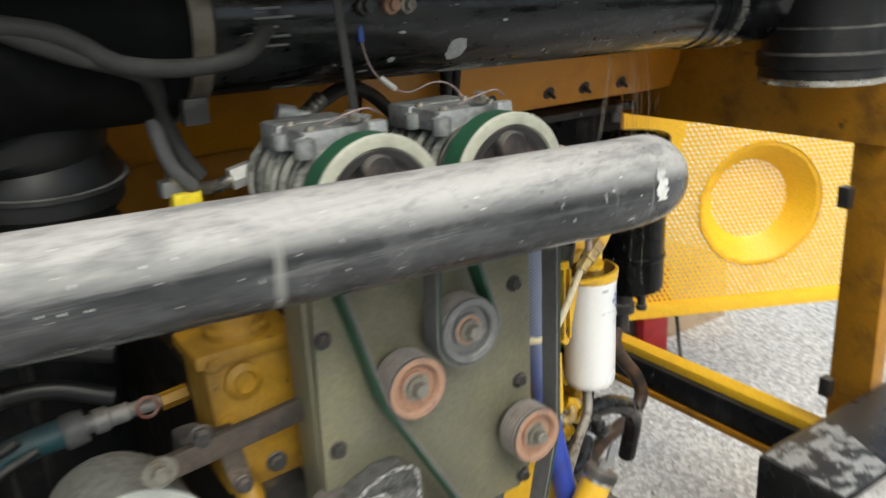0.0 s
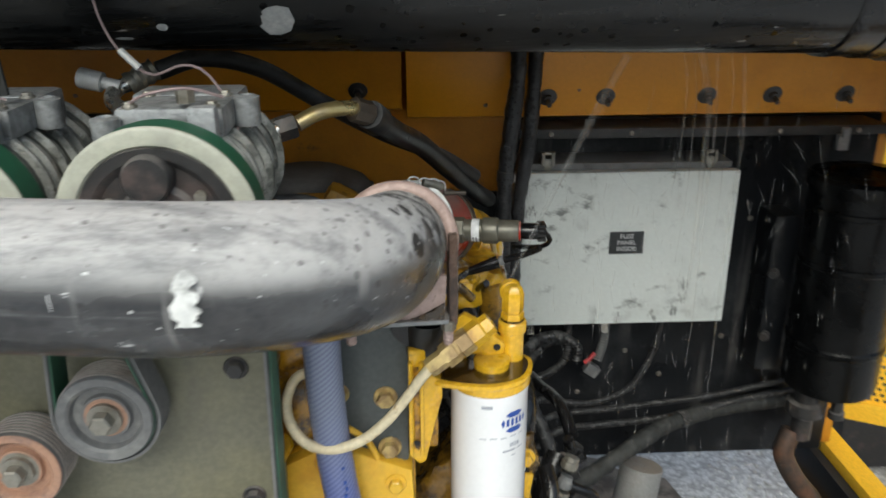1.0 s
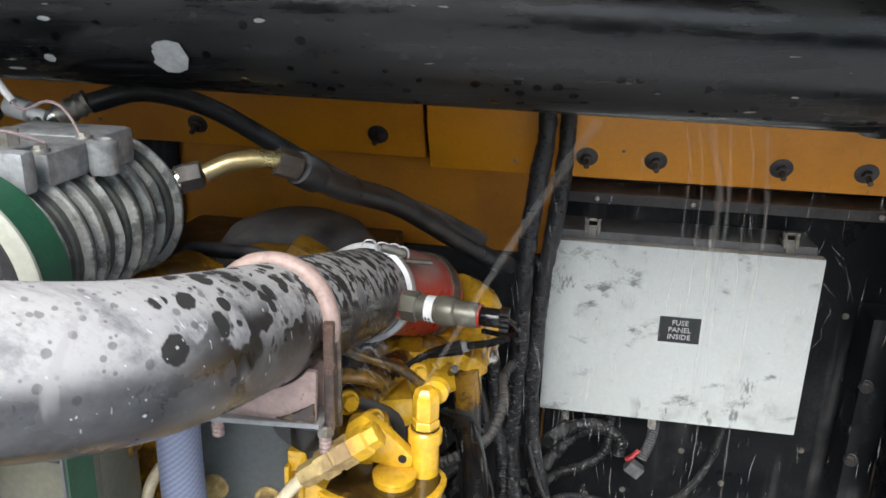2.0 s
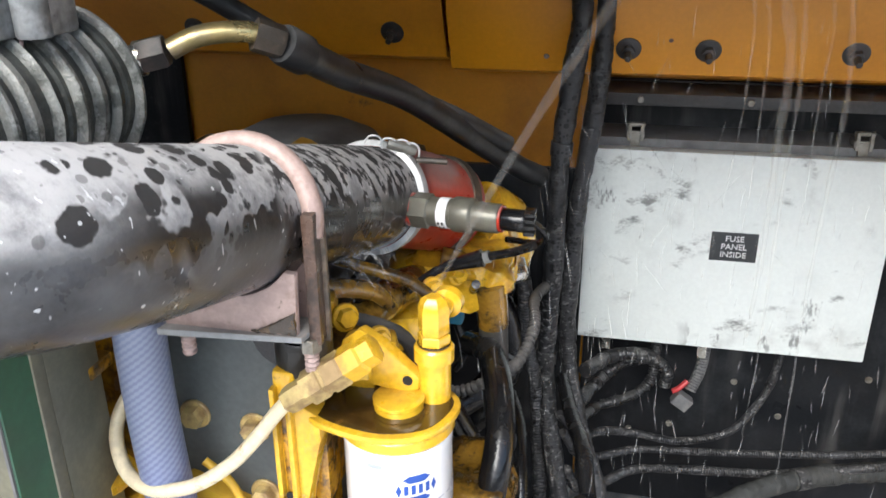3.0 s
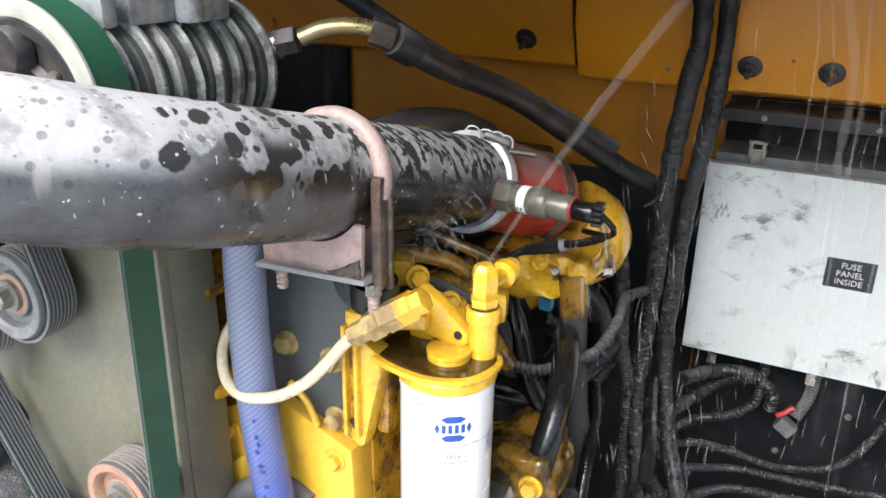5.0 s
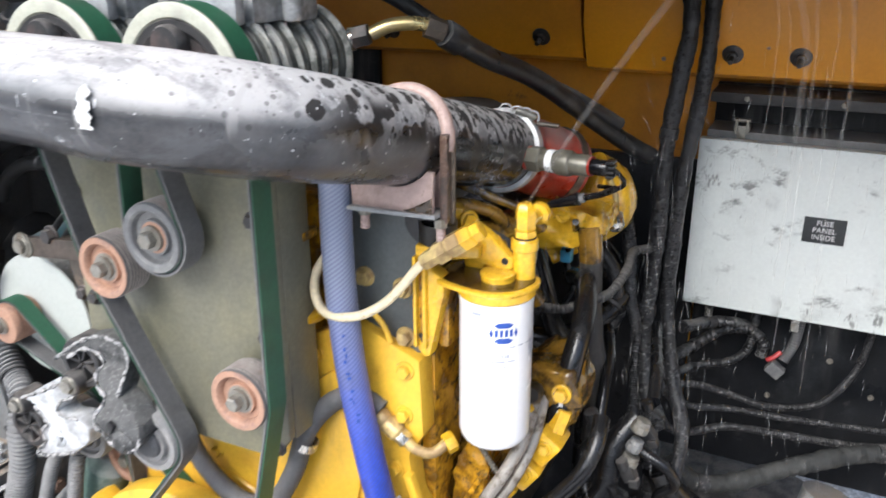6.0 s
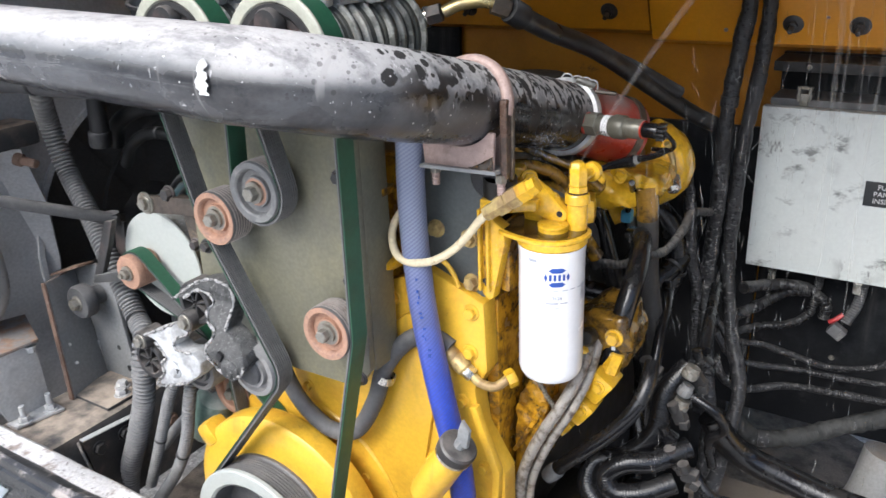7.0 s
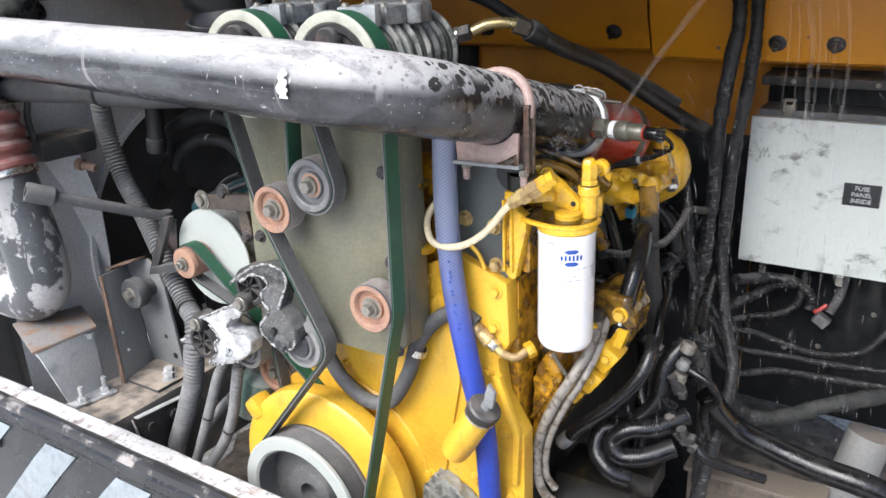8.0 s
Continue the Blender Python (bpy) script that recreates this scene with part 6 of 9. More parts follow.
def filter_head():
    t = thing("filter_head", (0.31, 1.03, 1.01), "oily yellow cast fuel filter head and bracket", "filter head")
    c = Vector((0.341, 1.014, 0))
    part("cap", turned([(0, 1.1015), (0.0435, 1.1015), (0.0455, 1.104), (0.0455, 1.1115), (0.0435, 1.1135), (0, 1.1135)], (c.x, c.y, 0), (0, 0, 1), 48), wet_yellow, t)
    deck = [(0.272, 1.0, 1.112), (0.278, 0.985, 1.112), (0.30, 0.974, 1.112), (0.338, 0.968, 1.112), (0.372, 0.980, 1.112), (0.387, 1.006, 1.112), (0.386, 1.034, 1.112), (0.35, 1.060, 1.112), (0.30, 1.06, 1.112), (0.274, 1.045, 1.112)]
    deck = [tuple(v) for v in smooth_path(deck + deck[:1], 0.006)[:-1]]
    part("deck", plate(deck, (0, 0, 0.006), 0.002), wet_yellow, t)
    part("oil_film", plate([(x * 0.9 + 0.0335, y * 0.88 + 0.1217, 1.1182) for x, y, z in deck], (0, 0, 0.0006), 0), oil_film, t, "dark pool of oil on the deck")
    part("boss", turned([(0, 0), (0.0195, 0), (0.0195, 0.005), (0.0203, 0.006), (0.0203, 0.009), (0.017, 0.011), (0, 0.011)], (0.343, 1.012, 1.118), (0, 0, 1), 30), wet_yellow, t)
    # upright channel bracket with a long groove, leaning in towards its foot
    out = [(0.2515, 1.155), (0.2525, 1.022), (0.262, 1.012), (0.270, 1.016), (0.278, 1.055), (0.288, 1.097), (0.288, 1.118), (0.272, 1.128), (0.270, 1.155)]
    part("bracket", plate(flat(out, 0.984), (0, 0.022, 0), 0.004), wet_yellow, t)
    for x in (0.2535, 0.2655):
        part("flange_lip", boxed((x, 0.9815, 1.085), (0.0045, 0.009, 0.115), 0.002), wet_yellow, t)
    # Flat strip: the darker yellow paints the shade inside the groove.
    part("groove", plate(flat([(0.2565, 1.135), (0.257, 1.035), (0.2615, 1.031), (0.2635, 1.036), (0.2625, 1.135)], 0.9830), (0, 0.003, 0), 0.0008), grimy_shade_yellow, t, "groove, its recess shade put into darker grimy yellow")
    part("bolt_hole", turned([(0, 0), (0.0035, 0), (0.0035, 0.001), (0, 0.001)], (0.2595, 0.9822, 1.042), (0, -1, 0), 14), dark_void, t)
    part("beam", plate(flat([(0.262, 1.128), (0.262, 1.147), (0.322, 1.156), (0.322, 1.141)], 1.006), (0.0, 0.012, 0.0), 0.003), wet_yellow, t, "slanting cast arm to the ear")
    part("bracket_side", between((0.270, 1.0055, 1.02), (0.284, 1.05, 1.112), 0.004), grimy_shade_yellow, t)
    # open cup at the bracket's top, black with oil inside
    part("cup", turned([(0.0, 0.008), (0.0185, 0.008), (0.0192, 0.030), (0.0212, 0.0315), (0.0222, 0.030), (0.0222, -0.004), (0.020, -0.010), (0, -0.010)], (0.270, 1.008, 1.150), (0.05, -0.12, 1), 30), engine_grime, t, "oil-black open cup")
    # tall pump stem: shaft, collar, thin nut and a six-sided tip
    p = Vector((0.367, 1.031, 0))
    part("stem", turned([(0, 1.116), (0.0132, 1.116), (0.0132, 1.151), (0.0158, 1.1527), (0.0158, 1.1634), (0.0142, 1.1655), (0, 1.1655)], (p.x, p.y, 0), (0, 0, 1), 28), wet_yellow, t)
    part("stem_ring", turned([(0.0125, 1.1655), (0.0130, 1.1660), (0.0130, 1.1672), (0.0125, 1.1676)], (p.x, p.y, 0), (0, 0, 1), 24), oil_film, t)
    part("stem_nut", turned([(0, 1.1672), (0.0128, 1.1672), (0.0128, 1.1742), (0.0118, 1.1750), (0, 1.1750)], (p.x, p.y, 0), (0, 0, 1), 6), wet_yellow, t)
    part("stem_tip", turned([(0, 1.1748), (0.0105, 1.1748), (0.0122, 1.1772), (0.0122, 1.1960), (0.0100, 1.2030), (0.006, 1.2060), (0, 1.2065)], (p.x, p.y, 0), (0, 0, 1), 6), wet_yellow, t)
    # ear with a hole
    ear = [(0.290, 1.140), (0.297, 1.168), (0.311, 1.179), (0.329, 1.168), (0.358, 1.141), (0.357, 1.130), (0.345, 1.126), (0.322, 1.130)]
    part("ear", plate(flat(ear, 1.018), (0.003, 0.010, 0), 0.0025), wet_yellow, t)
    part("ear_hole", turned([(0, 0), (0.0040, 0), (0.0040, 0.001), (0, 0.001)], (0.349, 1.0175, 1.1385), (0, -1, 0), 16), dark_void, t)
    part("rear_lump", boxed((0.305, 1.043, 1.138), (0.030, 0.028, 0.046), 0.010), wet_yellow, t)
    part("outlet", turned([(0, 0), (0.007, 0), (0.007, 0.026), (0.0125, 0.028), (0.013, 0.036), (0.009, 0.040), (0, 0.040)], (0.368, 1.038, 1.182), (0.04, 1, 0.02), 24), wet_yellow, t)
    return t


filter_head()


def fuel_line():
    t = thing("fuel_line", (0.2, 0.965, 1.065), "cream-painted steel fuel line looping round the blue hose", "fuel line")
    y = 0.958
    pts = [(0.284, 0.968, 1.152), (0.268, 0.962, 1.138), (0.248, y, 1.112), (0.228, y - 0.006, 1.090), (0.202, y - 0.016, 1.074), (0.172, y - 0.022, 1.069), (0.145, y - 0.014, 1.072), (0.128, y, 1.088), (0.124, y + 0.014, 1.106), (0.133, y + 0.028, 1.124), (0.150, y + 0.035, 1.128)]
    part("tube", swept(pts, 0.0056, seg=14, step=0.005), cream_tube, t)
    tail = [(0.185, 0.985, 1.062), (0.205, 0.985, 1.045), (0.216, 0.985, 1.022)]
    part("tail_tube", swept(tail, 0.0036, seg=12, step=0.006), cat_yellow, t, "thin yellow stay")
    a, d = Vector((0.276, 0.964, 1.146)), Vector((0.80, 0.16, 0.56)).normalized()
    part("nut", turned([(0, -0.004), (0.0095, -0.004), (0.0105, 0.0), (0.0105, 0.018), (0, 0.018)], a, d, 6), dirty_brass, t)
    part("nut", turned([(0, 0.016), (0.0135, 0.016), (0.0135, 0.030), (0.0122, 0.031), (0.0122, 0.034), (0.0138, 0.035), (0.0138, 0.048), (0.012, 0.05), (0, 0.05)], a, d, 6), dirty_brass, t)
    part("union", turned([(0, 0.048), (0.0135, 0.05), (0.0135, 0.064), (0.0115, 0.066), (0.0115, 0.076), (0, 0.078)], a, d, 6), wet_yellow, t)
    return t


fuel_line()


def coolant_hose():
    t = thing("coolant_hose", (0.238, 0.955, 0.52), "blue braided silicone coolant hose, grey with dust higher up", "hose")
    h = [(0.168, 0.958, 1.26), (0.166, 0.956, 1.17), (0.170, 0.953, 1.08), (0.181, 0.950, 0.985), (0.203, 0.948, 0.872), (0.229, 0.948, 0.755), (0.236, 0.950, 0.65), (0.238, 0.955, 0.52)]
    part("tube", swept(h, 0.0188, seg=28, step=0.008), blue_hose_mat, t)
    # rubbed marks down the near side
    rng = random.Random(6)
    for k in range(14):
        z = 1.045 - 0.011 * k + rng.uniform(-0.004, 0.004)
        s = (1.08 - z) / 0.095
        x = 0.170 + 0.011 * s + 0.006 * max(0, s - 1)
        a = 0.35 + rng.uniform(-0.16, 0.16)
        part("rub_mark", boxed((x + 0.0205 * math.sin(a), 0.951 - 0.0205 * math.cos(a), z), (rng.uniform(0.0015, 0.005), 0.0012, rng.uniform(0.002, 0.005)), 0.0004, Matrix.Rotation(a, 4, "Z")), print_blue, t)
    return t


coolant_hose()


def heater_hose():
    t = thing("heater_hose", (0.0, 0.955, 0.73), "grey rubber heater hose hanging in a loop before the timing cover", "hose")
    pts = [(-0.13, 0.955, 0.90), (-0.115, 0.952, 0.85), (-0.095, 0.95, 0.80), (-0.062, 0.948, 0.762), (-0.012, 0.947, 0.738), (0.040, 0.948, 0.752), (0.080, 0.95, 0.815), (0.104, 0.955, 0.885), (0.138, 0.970, 0.928), (0.172, 0.980, 0.938), (0.203, 0.980, 0.926)]
    part("tube", swept(pts, 0.0135, seg=20), dusty_rubber, t)
    d = Vector((0.02, 0.01, 0.06)).normalized()
    part("clamp", turned([(0.0137, 0), (0.0152, 0.0004), (0.0152, 0.0126), (0.0137, 0.013)], (0.0985, 0.954, 0.856), d, 24), zinc, t, "bright hose clamp")
    return t


heater_hose()


def bleed_fitting():
    t = thing("pipe_fitting", (0.25, 0.985, 0.88), "wet brass pipe fitting with elbow on the yellow cover", "fitting")
    a, d = Vector((0.199, 0.976, 0.922)), Vector((0.82, 0.0, -0.57)).normalized()
    part("hose_end", turned([(0, 0), (0.0105, 0), (0.0125, 0.003), (0.0125, 0.012), (0.0115, 0.014), (0.0125, 0.016), (0.0125, 0.034), (0.0095, 0.038), (0, 0.038)], a, d, 16), dirty_brass, t, "dirty brass hose end")
    part("nut", turned([(0, 0.037), (0.0108, 0.037), (0.0108, 0.048), (0.0095, 0.050), (0, 0.050)], a, d, 6), zinc, t, "bright nut")
    part("elbow", swept([a + 0.048 * d, a + 0.064 * d, a + 0.074 * d + Vector((0.012, 0.006, 0.002)), a + 0.074 * d + Vector((0.026, 0.022, 0.012))], 0.0068, seg=14, step=0.005), dirty_brass, t)
    part("seat_nut", turned([(0, 0), (0.0125, 0), (0.0135, 0.002), (0.0135, 0.012), (0.012, 0.014), (0, 0.014)], a + 0.074 * d + Vector((0.024, 0.018, 0.010)), (0.6, 0.7, 0.3), 6), wet_yellow, t)
    return t


bleed_fitting()


def filler_stub():
    t = thing("oil_filler", (0.215, 0.93, 0.72), "yellow oil filler tube with a black wing-nut cap", "oil filler")
    a, d = Vector((0.198, 0.905, 0.728)), Vector((0.50, -0.03, 0.82)).normalized()
    part("tube", turned([(0, -0.012), (0.012, -0.011), (0.0225, -0.002), (0.0245, 0.006), (0.0245, 0.10), (0, 0.10)], a, d, 36), cat_yellow, t)
    part("collar", turned([(0.0245, 0.099), (0.0268, 0.0995), (0.0268, 0.104), (0.0245, 0.1045)], a, d, 36), zinc, t)
    part("cap", turned([(0.027, 0.104), (0.0275, 0.106), (0.0275, 0.118), (0.025, 0.121), (0, 0.121)], a, d, 36), black_metal, t, "dark expanding cap")
    b = turned([(0, 0.12), (0.009, 0.12), (0.009, 0.134), (0.005, 0.138), (0, 0.138)], a, d, 8)
    add_plate(b, [a + 0.128 * d + Vector(q) for q in ((-0.004, -0.008, 0.0), (0.012, -0.008, -0.002), (0.018, -0.01, 0.028), (0.008, -0.012, 0.044), (0.001, -0.01, 0.026))], (0.001, 0.006, 0.0), 0.0012)
    part("wing_nut", b, bracket_steel, t, "grey wing nut")
    return t


filler_stub()


def injection_pump():
    """The oily yellow casting under the filter, with its line fittings."""
    t = thing("injection_pump", (0.29, 1.14, 0.60), "oil-wet yellow pump casting below the fuel filter", "pump")
    part("body", cast_plate([(0.205, 0.66), (0.205, 0.80), (0.236, 0.87), (0.30, 0.93), (0.36, 0.966), (0.405, 0.965), (0.420, 0.917), (0.405, 0.882), (0.372, 0.822), (0.335, 0.773), (0.288, 0.685), (0.25, 0.64)], 1.105, 0.09, 0.009, 2, 38.0, 0.012, 0.012), oil_brown, t, sharp=70)
    part("flange", cast_plate([(0.262, 0.66), (0.262, 0.80), (0.285, 0.855), (0.318, 0.87), (0.312, 0.80), (0.285, 0.70)], 1.06, 0.05, 0.005, 8, 60.0, 0.010, 0.006), grimy_shade_yellow, t, sharp=70)
    lean = Matrix.Rotation(-0.95, 4, "Y")
    for x, y, z, a, b in ((0.383, 1.095, 0.862, 0.046, 0.036), (0.361, 1.085, 0.822, 0.042, 0.034), (0.335, 1.085, 0.79, 0.03, 0.03), (0.345, 1.095, 0.905, 0.05, 0.03)):
        part("block", boxed((x, y, z), (a, 0.045, b), 0.006, lean), wet_yellow, t)
        hex_bolt(t, (x + 0.004, y - 0.022, z + 0.004), r=0.008, h=0.007, material=wet_yellow)
    for k in range(5):
        part("tooth", boxed((0.268 + 0.009 * k, 1.058, 0.735 + 0.017 * k), (0.012, 0.02, 0.007), 0.002, Matrix.Rotation(-1.0, 4, "Y")), grimy_shade_yellow, t)
    part("spring", swept([(0.30, 1.06, 0.86), (0.318, 1.05, 0.845), (0.335, 1.045, 0.83)], 0.004, seg=8, ribs=0.0012, pitch=0.004), bolt_steel, t, "thin steel rod")
    part("dark_cap", turned([(0, 0), (0.012, 0), (0.013, 0.006), (0.013, 0.022), (0.009, 0.028), (0, 0.028)], (0.362, 1.10, 0.930), (0.15, -0.9, 0.3), 20), engine_grime, t, "oily black cap")
    for x, z, r in ((0.325, 0.76, 0.006), (0.398, 0.935, 0.010), (0.33, 0.935, 0.009), (0.245, 0.80, 0.008)):
        hex_bolt(t, (x, 1.10, z), r=r, h=0.010, material=wet_yellow)
    part("union", turned([(0, 0), (0.014, 0), (0.014, 0.03), (0.012, 0.032), (0, 0.032)], (0.392, 1.10, 0.878), (0.25, 0.4, 1), 6), wet_yellow, t)
    return t


injection_pump()


def turbo_hose():
    t = thing("fuel_hose", (0.366, 1.15, 0.84), "black fuel hose with pale print rising from the pump", "hose")
    line = [(0.388, 1.105, 0.875), (0.391, 1.112, 0.895), (0.396, 1.122, 0.935), (0.401, 1.134, 0.972), (0.402, 1.16, 1.0), (0.392, 1.21, 1.02), (0.37, 1.28, 1.02), (0.34, 1.33, 1.0)]
    part("tube", swept(line, 0.0150, seg=20), wet_rubber, t)
    part("collar", turned([(0, 0), (0.0165, 0), (0.0172, 0.003), (0.0172, 0.016), (0.0155, 0.018), (0, 0.018)], (0.387, 1.104, 0.866), (0.1, 0.2, 1), 6), wet_yellow, t)
    for k in range(4):
        q = Vector((0.3925, 1.115, 0.905)).lerp(Vector((0.3965, 1.123, 0.940)), k / 3)
        part("print_bar", boxed(q + Vector((0.003, -0.0150, 0.0)), (0.0055, 0.0014, 0.0065 - 0.001 * (k % 2)), 0.0003, Matrix.Rotation(0.22, 4, "Z")), label_white, t, "pale print on the hose")
    return t


turbo_hose()
hose("drain_hose", [(0.362, 1.11, 0.93), (0.366, 1.06, 0.892), (0.352, 1.030, 0.850), (0.326, 1.026, 0.800), (0.303, 1.026, 0.747), (0.287, 1.03, 0.69), (0.284, 1.035, 0.63), (0.302, 1.04, 0.585), (0.35, 1.06, 0.55)], 0.0088, braid, "braided steel drain hose curving down from the pump", ribs=0.0004, pitch=0.0032)
hose("drain_hose", [(0.372, 1.12, 0.93), (0.376, 1.07, 0.886), (0.364, 1.040, 0.842), (0.338, 1.036, 0.79), (0.315, 1.036, 0.738), (0.299, 1.04, 0.685), (0.296, 1.045, 0.63), (0.312, 1.05, 0.60)], 0.0068, braid, "thin braided steel hose beside its twin", ribs=0.0004, pitch=0.0032)
hose("oil_hose", [(0.437, 1.16, 0.875), (0.440, 1.13, 0.855), (0.430, 1.11, 0.82), (0.404, 1.10, 0.782), (0.368, 1.095, 0.740), (0.329, 1.10, 0.697), (0.300, 1.105, 0.660)], 0.0115, wet_rubber, "wet black oil hose with a steel ferrule", ends=(1,), end_mat=idler_grey)

# ---------------------------------------------------------------- compressor lines
def suction_line():
    t = thing("refrigerant_line", (0.38, 1.5, 1.14), "thick black refrigerant hose with gold-zinc elbow from the compressor", "hose")
    part("hose", swept([(0.222, 1.158, 1.362), (0.242, 1.210, 1.336), (0.275, 1.31, 1.295), (0.325, 1.42, 1.225), (0.365, 1.50, 1.172), (0.392, 1.56, 1.14)], 0.0142, seg=22), damp_hose, t)
    part("elbow_tube", swept([(0.138, 1.095, 1.372), (0.160, 1.105, 1.382), (0.188, 1.120, 1.384), (0.206, 1.135, 1.378)], 0.0086, seg=18, step=0.006), brass, t, "gold-zinc elbow tube")
    part("collar", turned([(0, 0), (0.0142, 0), (0.0142, 0.022), (0.012, 0.025), (0, 0.025)], (0.196, 1.128, 1.381), (0.75, 0.55, -0.35), 8), grimy_steel, t)
    part("ferrule", turned([(0, 0), (0.0165, 0), (0.0178, 0.004), (0.0178, 0.028), (0.016, 0.032), (0, 0.032)], (0.213, 1.142, 1.372), (0.3, 0.75, -0.42), 20), rubber, t)
    part("nut", turned([(0, 0), (0.0128, 0), (0.014, 0.002), (0.014, 0.020), (0.0128, 0.022), (0, 0.022)], (0.116, 1.085, 1.367), (0.85, 0.3, 0.2), 6), black_metal, t)
    part("port", turned([(0, 0), (0.0115, 0), (0.0115, 0.02), (0.014, 0.021), (0.014, 0.026), (0, 0.026)], (0.094, 1.078, 1.362), (0.85, 0.3, 0.15), 12), zinc, t)
    return t


suction_line()
t = thing("refrigerant_line", (0.29, 1.35, 1.26), "black refrigerant hose with zinc fittings behind compressors", "hose")
part("hose", swept([(-0.028, 1.178, 1.418), (0.02, 1.20, 1.430), (0.08, 1.23, 1.412), (0.15, 1.27, 1.362), (0.23, 1.31, 1.31), (0.30, 1.38, 1.265), (0.36, 1.46, 1.21)], 0.0108, seg=18), rubber, t)
part("ferrule", turned([(0, 0), (0.0135, 0)] + [(0.0135 - 0.002 * (k % 2), 0.004 + 0.005 * k) for k in range(7)] + [(0, 0.036)], (-0.058, 1.165, 1.405), (0.75, 0.35, 0.42), 18), bolt_steel, t)
part("crook", swept([(-0.052, 1.165, 1.408), (-0.068, 1.155, 1.402), (-0.068, 1.135, 1.393), (-0.050, 1.11, 1.386), (-0.028, 1.08, 1.381), (-0.004, 1.05, 1.378)], 0.0088, seg=14, step=0.005), zinc, t)
part("crook_nut", turned([(0, 0), (0.0125, 0), (0.0135, 0.002), (0.0135, 0.014), (0, 0.015)], (-0.020, 1.068, 1.3795), (0.6, -0.78, -0.1), 6), bolt_steel, t)
part("charge_port", turned([(0, 0), (0.0068, 0), (0.0068, 0.020), (0.0112, 0.021), (0.0118, 0.045), (0.0105, 0.047), (0, 0.047)], (-0.062, 1.152, 1.405), (-0.86, 0.05, 0.2), 16), galvanised, t)
t = thing("refrigerant_line", (-0.25, 1.05, 1.34), "dark hoses with zinc fittings and a yellow plug", "hose")
part("hose", swept([(-0.62, 0.94, 1.58), (-0.435, 0.945, 1.553), (-0.384, 0.945, 1.537), (-0.345, 0.945, 1.511), (-0.276, 0.95, 1.501), (-0.215, 0.955, 1.508), (-0.17, 1.0, 1.53)], 0.0095, seg=14), shade_hose, t)
part("hose", swept([(-0.50, 0.95, 1.58), (-0.40, 0.95, 1.53), (-0.34, 0.955, 1.508), (-0.31, 0.98, 1.49), (-0.285, 1.05, 1.44), (-0.266, 1.06, 1.39), (-0.25, 1.06, 1.365)], 0.010, seg=14), shade_hose, t)
part("hose", swept([(-0.30, 1.055, 1.48), (-0.296, 1.05, 1.43), (-0.285, 1.05, 1.385), (-0.262, 1.055, 1.355)], 0.009, seg=14), dusty_rubber, t)
part("tube", swept([(-0.285, 1.06, 1.375), (-0.262, 1.07, 1.352), (-0.225, 1.085, 1.345), (-0.195, 1.09, 1.352), (-0.17, 1.08, 1.362)], 0.0085, seg=12, step=0.006), zinc, t)
part("ferrule", turned([(0, 0), (0.015, 0), (0.015, 0.03), (0, 0.03)], (-0.205, 1.09, 1.349), (0.95, 0, 0.2), 6), galvanised, t)
part("plug", boxed((-0.272, 1.06, 1.338), (0.034, 0.024, 0.026), 0.004), signal_yellow, t, "yellow plug")
part("plug_body", boxed((-0.28, 1.07, 1.356), (0.036, 0.026, 0.02), 0.004), idler_grey, t)
part("wire", swept([(-0.255, 1.06, 1.335), (-0.235, 1.05, 1.315), (-0.21, 1.04, 1.31), (-0.19, 1.03, 1.30)], 0.0025, seg=6), pink_wire, t)

t = thing("clutch_wire", (0.05, 1.0, 1.45), "thin pink wires with blue sleeve under the intake pipe", "wire")
part("wire", swept([(-0.036, 1.035, 1.56), (-0.034, 1.03, 1.505), (-0.022, 1.028, 1.468), (0.0, 1.02, 1.445), (0.02, 1.01, 1.438), (0.05, 1.0, 1.448), (0.075, 0.99, 1.44), (0.098, 0.98, 1.40), (0.098, 0.965, 1.36), (0.092, 0.95, 1.33)], 0.0013, seg=7, step=0.008), pink_wire, t)
part("sleeve", swept([(-0.036, 1.034, 1.545), (-0.034, 1.03, 1.505)], 0.0042, seg=8), print_blue, t, "blue wire sleeve")
part("splice", swept([(-0.014, 1.025, 1.459), (0.004, 1.019, 1.443)], 0.0036, seg=8), galvanised, t, "white crimp splice")
part("strap", boxed((-0.100, 0.950, 1.515), (0.010, 0.004, 0.17), 0.001, Matrix.Rotation(-0.08, 4, "Y")), shade_hose, t, "hanging dark strap")


